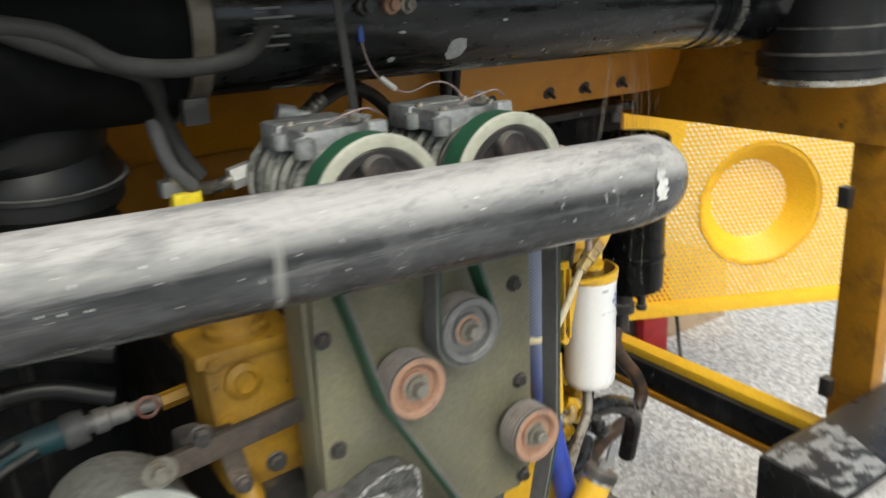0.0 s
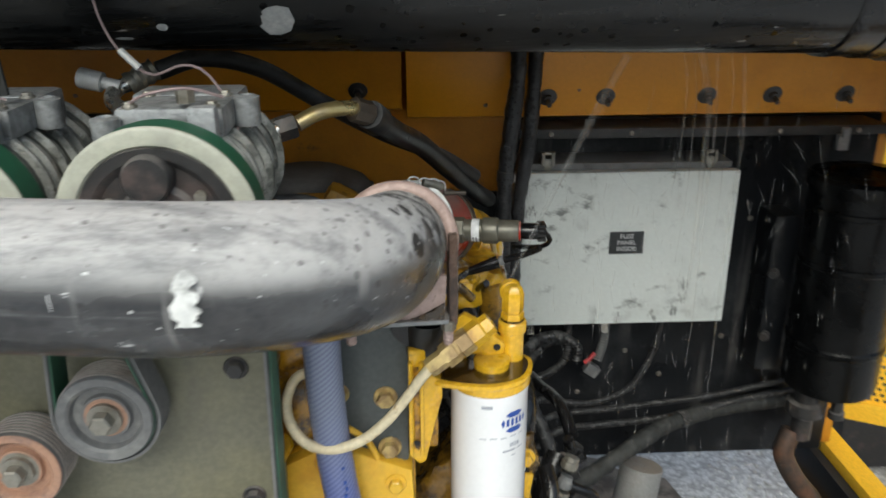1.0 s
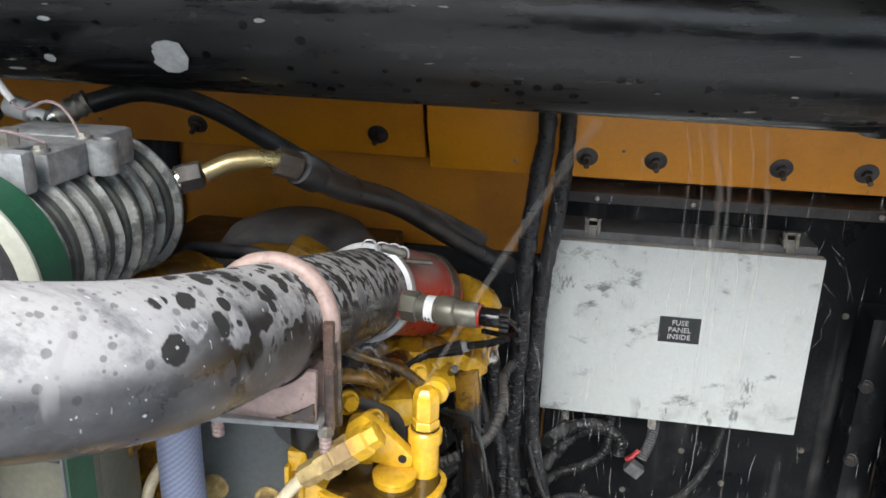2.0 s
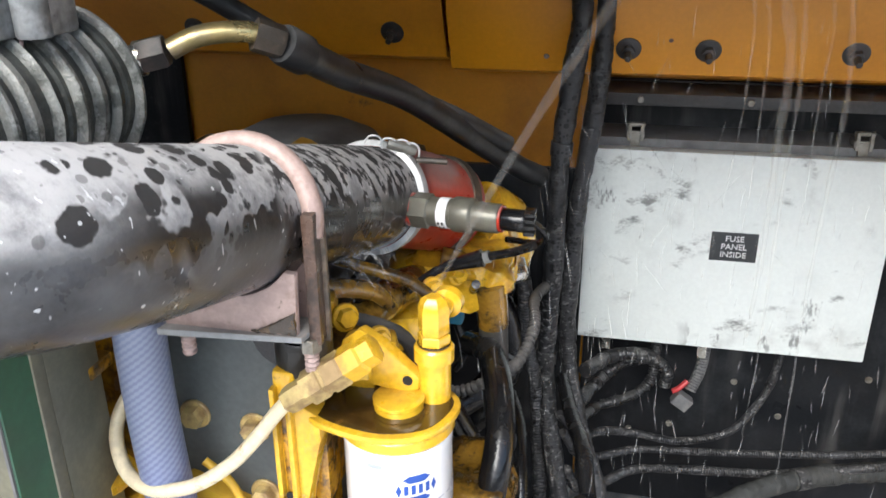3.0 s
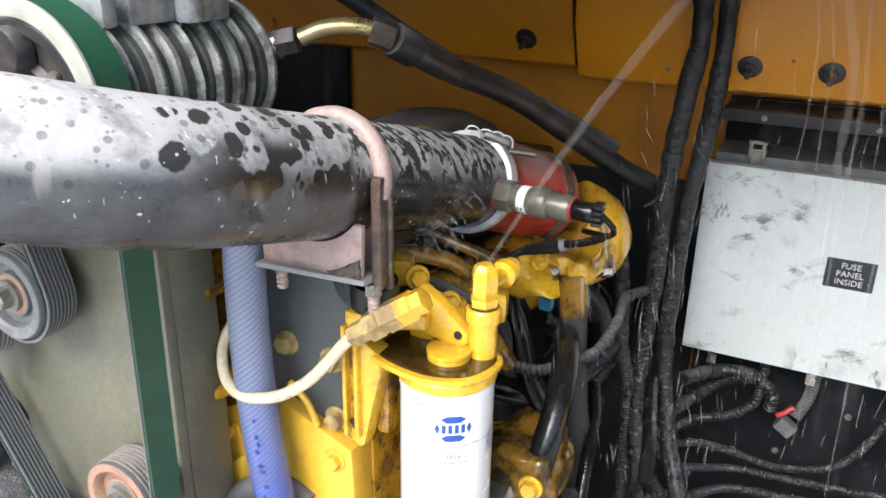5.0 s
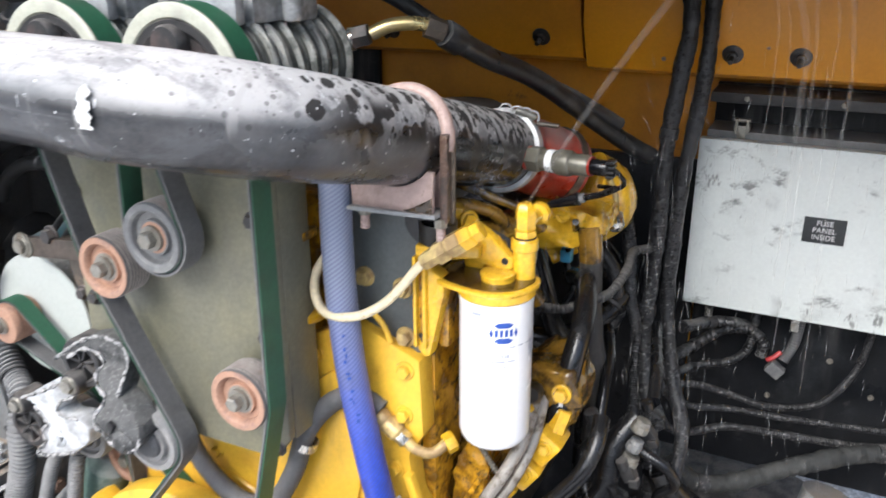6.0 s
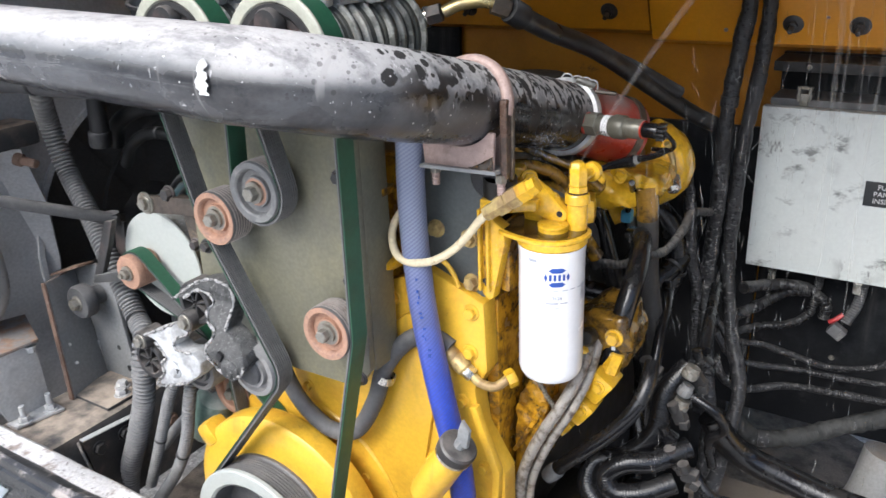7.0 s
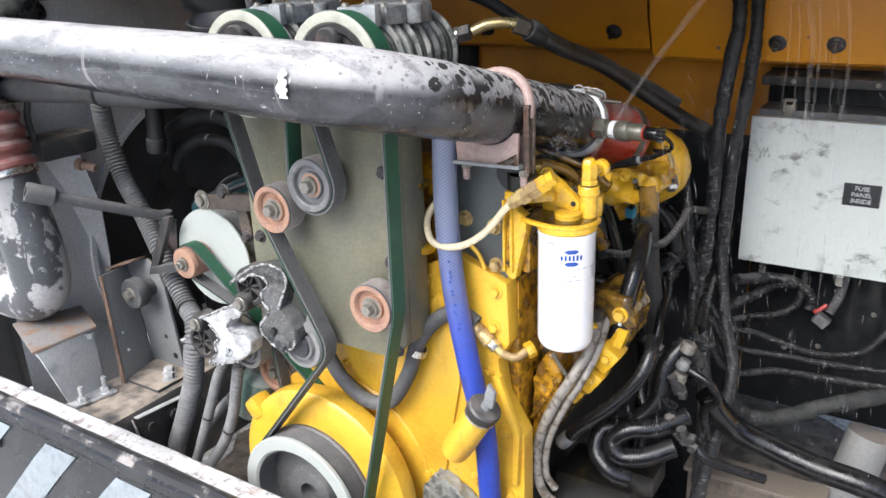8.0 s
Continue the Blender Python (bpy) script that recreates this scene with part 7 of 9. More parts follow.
# ---------------------------------------------------------------- fuse box and wiring
def fuse_box():
    t = thing("fuse_box", (0.664, 1.72, 0.842), "grey-white steel fuse panel box with smudged lid on the bulkhead", "fuse box")
    part("lid", between((0.452, 1.668, 0.842), (0.878, 1.690, 1.154), 0.0025), box_paint, t)
    part("body", between((0.460, 1.692, 0.850), (0.870, 1.781, 1.166), 0.003), box_side, t, "grey box body, darker than the lid, with dust on top")
    for x in (0.517, 0.826):
        b = boxed((x, 1.702, 1.172), (0.026, 0.030, 0.010), 0.002)
        for o in (-0.009, 0.009):
            add_box(b, (x + o, 1.690, 1.176), (0.005, 0.012, 0.026), 0.0015)
        add_box(b, (x, 1.6885, 1.164), (0.014, 0.006, 0.020), 0.002)
        add_lathe(b, [(0, 0), (0.0035, 0), (0.0035, 0.026), (0, 0.026)], (x - 0.013, 1.692, 1.186), (1, 0, 0), 10)
        part("latch", b, bolt_steel, t, "grey toggle latch")
    for x in (0.498, 0.65):
        part("clip", add_box(boxed((x, 1.715, 0.832), (0.016, 0.03, 0.018), 0.002), (x, 1.702, 0.822), (0.014, 0.003, 0.035), 0.001), zinc, t, "bright catch")
    lab = part("label", between((0.638, 1.6652, 0.992), (0.704, 1.6676, 1.037), 0.0006), label_black, t, "black label plate")
    for k, w in enumerate(("FUSE", "PANEL", "INSIDE")):
        words("lettering", w, 0.0125, Matrix.Translation((0.671, 1.6648, 1.0272 - 0.0125 * k)) @ Matrix.Rotation(math.radians(90), 4, "X"), label_white, lab)
    return t


fuse_box()
t = thing("mounting_rail", (0.79, 1.735, 1.2), "dusty black angle rail above the fuse box", "rail")
part("shelf", boxed((0.81, 1.738, 1.228), (0.70, 0.084, 0.010), 0.003), black_metal, t)
part("lip", boxed((0.81, 1.690, 1.224), (0.70, 0.010, 0.018), 0.003), dusty_black, t, "dusty front lip")
for x in (0.52, 0.67, 0.95, 1.10):
    part("rivet", turned([(0, 0), (0.005, 0), (0.004, 0.003), (0, 0.0035)], (x, 1.685, 1.224), (0, -1, 0), 10), bolt_steel, t)



def bundle(name, pts, r, label, mat=None, ribs=0.0011, pitch=0.0042, category="wiring harness"):
    """A corrugated loom, lumpy along its way, with tape wound round it here and there."""
    t = thing(name, pts[-1], label, category)
    rng = random.Random(int(1000 * r) + len(pts) * 7)
    path = [Vector(p) + Vector((rng.uniform(-1, 1), rng.uniform(-1, 1), rng.uniform(-1, 1))) * 0.12 * r for p in pts]
    bm = swept(path, lambda s: r * (1 + 0.05 * math.sin(31 * s) + 0.04 * math.sin(83 * s + 1) + 0.03 * math.sin(211 * s)), seg=14, ribs=ribs, pitch=pitch)
    for v in bm.verts:
        v.co += 0.10 * r * noise.noise_vector(v.co * 90) + 0.02 * r * noise.noise_vector(v.co * 340)
    part("conduit", bm, mat or conduit_black, t)
    line = smooth_path(path, 0.02)
    for k in range(4, len(line) - 4, 12 + 3 * (len(pts) % 2)):
        part("tape", swept([line[k], line[k].lerp(line[k + 1], 0.5 + 0.4 * rng.random())], r * rng.uniform(1.04, 1.12), seg=12), conduit_black, t, "wound black tape")
    return t


bundle("wiring_harness", [(0.425, 1.50, 1.60), (0.437, 1.55, 1.37), (0.430, 1.55, 1.28), (0.420, 1.55, 1.167), (0.416, 1.55, 1.003), (0.412, 1.54, 0.88), (0.418, 1.52, 0.80), (0.44, 1.48, 0.72), (0.462, 1.44, 0.62), (0.47, 1.42, 0.50), (0.47, 1.40, 0.35)], 0.0138, "thick black corrugated wiring harness, splashed grey", ribs=0.0004)
bundle("wiring_harness", [(0.468, 1.50, 1.60), (0.468, 1.56, 1.37), (0.462, 1.57, 1.25), (0.445, 1.575, 1.10), (0.440, 1.575, 0.95), (0.445, 1.56, 0.86), (0.47, 1.52, 0.76), (0.505, 1.47, 0.68), (0.498, 1.42, 0.58), (0.485, 1.38, 0.45), (0.48, 1.36, 0.3)], 0.0128, "thick black corrugated wiring harness beside its twin", ribs=0.0004)
bundle("wiring_harness", [(0.36, 1.50, 1.10), (0.375, 1.50, 1.05), (0.385, 1.50, 0.97), (0.388, 1.51, 0.90), (0.40, 1.52, 0.84), (0.41, 1.50, 0.74), (0.42, 1.46, 0.66)], 0.0105, "black corrugated harness branch")
bundle("wiring_harness", [(0.408, 1.535, 0.985), (0.404, 1.43, 1.015), (0.412, 1.36, 1.012), (0.398, 1.31, 0.990), (0.372, 1.275, 0.985), (0.342, 1.27, 0.971), (0.301, 1.265, 0.970), (0.255, 1.265, 0.975)], 0.0072, "thin corrugated branch, banded pale", grey_hose, ribs=0.0018, pitch=0.0068)
bundle("wiring_harness", [(0.47, 1.58, 0.83), (0.50, 1.66, 0.81), (0.54, 1.70, 0.80), (0.575, 1.72, 0.785), (0.60, 1.72, 0.76), (0.60, 1.72, 0.735)], 0.011, "grey conduit looping under the fuse box", conduit_wet)
bundle("wiring_harness", [(0.455, 1.56, 0.77), (0.49, 1.66, 0.765), (0.53, 1.70, 0.785), (0.57, 1.71, 0.79)], 0.0105, "grey conduit looping under the fuse box", conduit_wet)
bundle("wiring_harness", [(0.455, 1.56, 0.735), (0.49, 1.66, 0.715), (0.54, 1.70, 0.715), (0.575, 1.71, 0.745), (0.58, 1.73, 0.80), (0.58, 1.74, 0.85)], 0.0085, "wet black conduit rising into the fuse box", conduit_wet)
bundle("wiring_harness", [(0.78, 1.74, 0.85), (0.775, 1.735, 0.79), (0.765, 1.73, 0.74), (0.735, 1.725, 0.68), (0.70, 1.72, 0.65), (0.63, 1.70, 0.64), (0.56, 1.68, 0.66), (0.51, 1.62, 0.70), (0.47, 1.54, 0.74), (0.44, 1.50, 0.80)], 0.0065, "thin wet black conduit in a drooping curve")
bundle("wiring_harness", [(0.445, 1.50, 0.77), (0.47, 1.54, 0.705), (0.505, 1.60, 0.665), (0.56, 1.67, 0.635), (0.64, 1.70, 0.622), (0.74, 1.71, 0.625), (0.9, 1.72, 0.64), (1.1, 1.75, 0.66)], 0.0062, "thin wet black conduit along the panel")
bundle("wiring_harness", [(0.455, 1.48, 0.72), (0.47, 1.52, 0.66), (0.50, 1.58, 0.62), (0.56, 1.66, 0.60), (0.66, 1.69, 0.592), (0.8, 1.70, 0.60), (0.95, 1.72, 0.62), (1.12, 1.76, 0.63)], 0.0075, "black corrugated conduit along the panel")

t = thing("connector_cluster", (0.45, 1.25, 0.66), "cluster of wet plugs and thick black loops on the harness", "connectors")
for x, y, z, turn, size, m in ((0.492, 1.235, 0.852, 0.5, 0.024, wet_rubber), (0.486, 1.24, 0.818, 0.9, 0.024, black_metal), (0.480, 1.245, 0.780, 0.2, 0.026, wet_rubber), (0.472, 1.20, 0.772, 1.1, 0.024, black_metal), (0.462, 1.19, 0.735, 0.4, 0.024, wet_rubber),
                               (0.478, 1.18, 0.705, 0.8, 0.026, black_metal), (0.415, 1.235, 0.815, 0.3, 0.028, black_metal), (0.425, 1.22, 0.79, 1.2, 0.022, black_metal), (0.505, 1.16, 0.70, 0.1, 0.024, black_metal)):
    q = Vector((x, y, z))
    plug = boxed(q, (size, size * 0.8, size * 0.8), 0.004, Matrix.Rotation(turn, 4, "Y"))
    add_box(plug, q + Vector((0.010, -0.006, -0.010)), (size * 0.5, size * 0.6, size * 0.55), 0.002, Matrix.Rotation(turn + 0.3, 4, "Y"))
    add_lathe(plug, [(0, 0), (size * 0.32, 0), (size * 0.36, 0.004), (size * 0.36, 0.016), (0, 0.017)], q + Vector((-0.006, -0.004, size * 0.3)), (-0.3, -0.2, 1), 12)
    part("plug", plug, m, t, "wet black plug")
for x, z, r in ((0.478, 0.838, 0.013), (0.472, 0.805, 0.0115), (0.466, 0.778, 0.014)):
    part("pale_plug", turned([(0, 0), (r * 0.8, 0), (r, 0.003), (r, 0.012), (r * 0.85, 0.014), (r * 0.85, 0.02), (0, 0.021)], (x, 1.205, z), (0.35, 0.2, 0.9), 10), idler_grey if r < 0.013 else bolt_steel, t, "wet pale round plug")
for pts, r in (([(0.47, 1.24, 0.84), (0.445, 1.21, 0.80), (0.44, 1.19, 0.74), (0.40, 1.17, 0.69), (0.36, 1.15, 0.68), (0.355, 1.13, 0.645), (0.385, 1.12, 0.618), (0.415, 1.13, 0.605)], 0.017),
               ([(0.49, 1.20, 0.72), (0.45, 1.16, 0.705), (0.41, 1.14, 0.70), (0.385, 1.13, 0.675), (0.40, 1.125, 0.652), (0.44, 1.14, 0.655), (0.48, 1.17, 0.67)], 0.017),
               ([(0.48, 1.22, 0.80), (0.52, 1.22, 0.78), (0.53, 1.24, 0.74), (0.505, 1.26, 0.70), (0.51, 1.28, 0.64)], 0.008),
               ([(0.42, 1.23, 0.80), (0.40, 1.22, 0.77), (0.41, 1.20, 0.73), (0.44, 1.18, 0.70)], 0.010),
               ([(0.50, 1.19, 0.69), (0.53, 1.18, 0.66), (0.56, 1.2, 0.64), (0.62, 1.24, 0.61)], 0.009),
               ([(0.415, 1.24, 0.82), (0.41, 1.28, 0.86), (0.40, 1.34, 0.88), (0.38, 1.40, 0.89)], 0.009),
               ([(0.49, 1.24, 0.87), (0.48, 1.30, 0.89), (0.46, 1.40, 0.87), (0.44, 1.50, 0.86)], 0.010)):
    part("loop", swept(pts, r, seg=12, ribs=0.0004, pitch=0.0042), wet_rubber, t, "wet black conduit loop")

t = thing("plug_lead", (0.63, 1.71, 0.70), "grey plug with red lead hanging under the fuse box", "connector")
part("plug", boxed((0.628, 1.70, 0.722), (0.03, 0.02, 0.024), 0.003, Matrix.Rotation(0.6, 4, "Y")), idler_grey, t)
part("red_lead", swept([(0.612, 1.70, 0.738), (0.622, 1.70, 0.745), (0.634, 1.705, 0.757)], 0.0045, seg=8), red_wire, t, "red wire")
part("lead", swept([(0.64, 1.705, 0.74), (0.655, 1.72, 0.78), (0.66, 1.74, 0.85)], 0.010, seg=10, ribs=0.001), dusty_rubber, t)

t = thing("sensor_leads", (0.35, 1.35, 1.0), "black wiring and a blue plug among the yellow inlet castings", "wiring")
part("lead", swept([(0.30, 1.20, 1.125), (0.325, 1.218, 1.141), (0.340, 1.22, 1.147), (0.376, 1.22, 1.16), (0.402, 1.212, 1.170), (0.424, 1.20, 1.184)], 0.0045, seg=10), wet_rubber, t)
part("tape", swept([(0.334, 1.220, 1.1455), (0.372, 1.220, 1.1585)], lambda s: 0.0055 + 0.0035 * s, seg=12, step=0.005), wet_rubber, t, "taped black splice")
part("white_band", swept([(0.3735, 1.220, 1.159), (0.379, 1.2195, 1.161)], 0.0065, seg=10), idler_grey, t)
part("pump_lead", swept([(0.36, 1.25, 1.115), (0.345, 1.30, 1.08), (0.322, 1.35, 1.04), (0.315, 1.37, 1.0), (0.325, 1.38, 0.96), (0.31, 1.38, 0.93)], 0.005, seg=8), wet_rubber, t)
part("blue_plug", boxed((0.316, 1.362, 1.020), (0.018, 0.018, 0.022), 0.004), blue_plug, t, "light blue plug")
part("sense_tube", swept([(0.335, 1.24, 1.132), (0.350, 1.285, 1.108), (0.364, 1.34, 1.080), (0.384, 1.372, 1.086)], 0.006, seg=10), wet_yellow, t, "yellow sensing tube")
part("tube_nut", turned([(0, 0), (0.010, 0), (0.010, 0.020), (0, 0.020)], (0.362, 1.326, 1.084), (0.1, 0.9, -0.3), 6), brass, t)
part("banjo", turned([(0, 0), (0.013, 0), (0.013, 0.02), (0.008, 0.026), (0, 0.026)], (0.384, 1.369, 1.094), (0.3, -0.5, -0.7), 12), zinc, t)
part("valve_stem", swept([(0.375, 1.36, 1.15), (0.382, 1.375, 1.12), (0.386, 1.372, 1.09)], 0.005, seg=8), brass, t)

hose("breather_hose", [(0.27, 1.32, 1.05), (0.285, 1.34, 0.98), (0.30, 1.36, 0.90), (0.33, 1.38, 0.82), (0.355, 1.38, 0.72), (0.36, 1.36, 0.60), (0.35, 1.34, 0.45)], 0.017, wet_rubber, "black breather hose dropping past the engine")
hose("breather_hose", [(0.24, 1.42, 1.05), (0.30, 1.47, 1.02), (0.35, 1.50, 0.96), (0.36, 1.50, 0.88), (0.33, 1.50, 0.80), (0.28, 1.52, 0.74)], 0.024, wet_rubber, "fat black hose curving behind the harness")
hose("breather_hose", [(0.22, 1.38, 0.86), (0.28, 1.40, 0.85), (0.33, 1.44, 0.86), (0.37, 1.50, 0.90), (0.38, 1.56, 0.96)], 0.019, wet_rubber, "black hose looping behind the engine")
hose("battery_cable", [(0.485, 1.36, 0.68), (0.505, 1.37, 0.64), (0.54, 1.39, 0.598), (0.60, 1.40, 0.574), (0.68, 1.40, 0.556), (0.777, 1.40, 0.545), (0.86, 1.42, 0.50), (0.93, 1.46, 0.42), (0.95, 1.5, 0.28)], 0.024, wet_rubber, "thick black loom drooping across the bay")
bundle("battery_cable", [(0.49, 1.50, 0.60), (0.53, 1.55, 0.535), (0.60, 1.57, 0.545), (0.68, 1.60, 0.585), (0.80, 1.68, 0.60), (0.95, 1.735, 0.60), (1.10, 1.76, 0.60)], 0.017, "black thick loom crossing the bay", shade_hose, ribs=0.0004)
hose("drain_hose", [(1.045, 1.64, 0.60), (1.03, 1.63, 0.55), (1.06, 1.62, 0.49), (1.108, 1.62, 0.43), (1.135, 1.62, 0.36), (1.09, 1.61, 0.31), (1.0, 1.59, 0.30), (0.90, 1.56, 0.30), (0.80, 1.52, 0.27)], 0.021, brown_hose, "brown-black drain hose in a loop")
t = thing("cross_member", (0.55, 1.62, 0.24), "dusty beige chassis cross member under the fuse box", "chassis beam")
part("web", between((0.40, 1.60, 0.24), (0.70, 1.64, 0.345), 0.006), beige_steel, t)
part("top_flange", between((0.40, 1.56, 0.346), (0.70, 1.64, 0.358), 0.003), beige_steel, t, "dust-caked top flange")
t = solid("exhaust_pipe", swept([(0.70, 1.66, 0.30), (0.735, 1.68, 0.38), (0.755, 1.70, 0.48)], 0.046, seg=28), bracket_steel, "pale dusty pipe end low in the bay", "pipe")
t = solid("engine_mount", add_box(between((0.24, 1.20, 0.40), (0.40, 1.32, 0.52), 0.015), (0.40, 1.26, 0.53), (0.07, 0.08, 0.05), 0.012), engine_grime, "grimy engine mount bracket beside the block", "mount")


def canister():
    at, up = (1.096, 1.632, 0.708), (0, 0, 1)
    t = thing("coolant_tank", at, "tall wet black cylindrical canister hung beside the service opening", "canister")
    part("shell", turned([(0, 0), (0.070, 0.0), (0.086, 0.010), (0.089, 0.024), (0.091, 0.42), (0, 0.42)], at, up, 48), tank_black, t)
    for h in (0.10, 0.27, 0.375):
        part("bead", turned([(0.0895, h), (0.0925, h + 0.004), (0.0925, h + 0.012), (0.0895, h + 0.016)], at, up, 48), tank_black, t)
    part("lid", turned([(0.0955, 0.415), (0.0975, 0.42), (0.0975, 0.440), (0.092, 0.447), (0.06, 0.449), (0.055, 0.444), (0.0, 0.444)], at, up, 48), tank_black, t)
    part("neck", turned([(0, 0), (0.026, 0), (0.026, -0.03), (0.036, -0.034), (0.036, -0.06), (0.02, -0.07), (0.02, -0.12), (0, -0.12)], (1.06, 1.632, 0.708), up, 24), black_metal, t)
    part("drain_tap", turned([(0, 0), (0.012, 0), (0.012, -0.05), (0.016, -0.052), (0.016, -0.066), (0, -0.068)], (1.115, 1.61, 0.712), up, 16), black_metal, t)
    part("bracket", boxed((1.0, 1.74, 0.88), (0.05, 0.08, 0.34), 0.004), black_panel, t)
    for z in (0.79, 0.93):
        hex_bolt(t, (0.985, 1.70, z), (-0.5, -1, 0), 0.009, 0.01, black_metal)
    part("sticker", boxed((1.154, 1.585, 1.045), (0.022, 0.002, 0.022), 0.0, Matrix.Rotation(0.9, 4, "Z")), grey_sticker, t)
    part("toggle", add_box(boxed((1.062, 1.668, 1.205), (0.022, 0.014, 0.030), 0.004), (1.062, 1.66, 1.225), (0.014, 0.01, 0.02), 0.003), bracket_steel, t, "grey toggle hook")
    return t


canister()


# ---------------------------------------------------------------- outside the opening
def mesh_door():
    """The side door, swung out: a yellow frame filled with expanded metal and a round duct ring."""
    a, b = Vector((1.295, 1.93, 0)), Vector((2.13, 1.50, 0))
    along = (b - a).normalized()
    out = Vector((along.y, -along.x, 0))
    lo, hi, long = 0.475, 1.26, (b - a).length
    t = thing("service_door", (a.x, a.y, lo), "yellow service door of expanded metal mesh, swung open", "door")
    turn = Matrix.Rotation(math.atan2(along.y, along.x), 4, "Z")
    for z, h in ((lo, 0.05), (hi, 0.06)):
        part("rail", boxed(a + along * long / 2 + Vector((0, 0, z)), (long, 0.03, h), 0.004, turn), door_yellow, t)
    for s in (0.02, long - 0.02):
        part("stile", boxed(a + along * s + Vector((0, 0, (lo + hi) / 2)), (0.045, 0.026, hi - lo), 0.004, turn), door_yellow, t)
    at = lambda u, z, o=0.0: a + along * u + Vector((0, 0, z)) + out * o
    part("gusset", plate([at(0.03, hi), at(0.30, hi), at(0.262, 1.12), at(0.235, 1.0), at(0.218, 0.9), at(0.205, 0.815), at(0.03, 0.80)], out * 0.004, 0.001), door_yellow, t, "solid yellow corner panel")
    cu, cz, big, small, deep = 0.524, 0.818, 0.206, 0.135, 0.085

    def sheet(name, inside, o, label):
        """Sheet punched with staggered round holes, where inside(u, z) holds."""
        bm = bmesh.new()
        pitch, hole = 0.0175, 0.0050
        rise = pitch * math.sqrt(3) / 2
        for i in range(int((hi - lo) / rise)):
            for j in range(int(long / pitch)):
                u, z = 0.02 + j * pitch + (pitch / 2 if i % 2 else 0), lo + 0.02 + i * rise
                if not inside(u, z):
                    continue
                rim, eye = [], []
                for k in range(6):
                    q = math.radians(30 + 60 * k)
                    rim.append(bm.verts.new(at(u + pitch / math.sqrt(3) * math.cos(q), z + pitch / math.sqrt(3) * math.sin(q), o)))
                    eye.append(bm.verts.new(at(u + hole * math.cos(q), z + hole * math.sin(q), o)))
                for k in range(6):
                    bm.faces.new((rim[k], rim[(k + 1) % 6], eye[(k + 1) % 6], eye[k]))
        return part(name, bm, door_yellow, t, label)

    sheet("mesh", lambda u, z: (u - cu) ** 2 + (z - cz) ** 2 > (big - 0.005) ** 2, 0.0, "yellow sheet punched with round holes")
    sheet("dish_floor", lambda u, z: (u - cu) ** 2 + (z - cz) ** 2 < (small + 0.006) ** 2, -deep, "punched floor of the round dish")
    part("dish", turned([(big + 0.008, -0.004), (big + 0.008, 0.0), (big, 0.0), (big - 0.012, 0.008), (small + 0.01, deep - 0.006), (small, deep)], at(cu, cz), -out, 64), door_yellow, t, "round yellow dished ring")
    for z in (0.86, 0.70):
        part("hinge", boxed(b + Vector((0, 0, z)), (0.03, 0.03, 0.10), 0.005, turn), door_yellow, t)
    return t


mesh_door()
t = solid("cardboard_box", between((2.10, 2.35, 0.0), (2.5, 2.70, 0.30), 0.004), card_brown, "brown cardboard box standing on the gravel", "box")
t = thing("tool_trolley", (1.86, 2.3, 0.0), "red steel tool case with grey top standing on the gravel", "tool case")
part("case", between((1.80, 2.22, 0.03), (1.95, 2.42, 0.42), 0.012), red_paint, t)
part("top", between((1.60, 2.24, 0.38), (1.84, 2.42, 0.46), 0.01), idler_grey, t, "grey machine top")
part("front", between((1.55, 2.26, 0.03), (1.798, 2.40, 0.36), 0.01), black_metal, t, "dark front")
part("lead", swept([(1.95, 2.3, 0.35), (2.02, 2.25, 0.2), (2.0, 2.2, 0.05), (1.9, 2.1, 0.02)], 0.008, seg=8), rubber, t)
for x, y in ((1.60, 2.28), (1.92, 2.28), (1.60, 2.38), (1.92, 2.38)):
    part("foot", turned([(0, 0), (0.02, 0), (0.018, 0.035), (0, 0.035)], (x, y, 0.0), (0, 0, 1), 10), rubber, t)

# ---------------------------------------------------------------- the radiator side
t = thing("chassis_rail", (-0.67, 1.3, 0.38), "rusty dust-covered steel chassis rail", "chassis rail")
part("beam", between((-0.76, 0.77, 0.38), (-0.585, 1.84, 0.59), 0.018), rail_steel, t)
for y, z in ((1.06, 0.5), (1.16, 0.52), (1.3, 0.5), (0.81, 0.47)):
    hex_bolt(t, (-0.585, y, z), (1, 0, 0), 0.012, 0.01, rust)


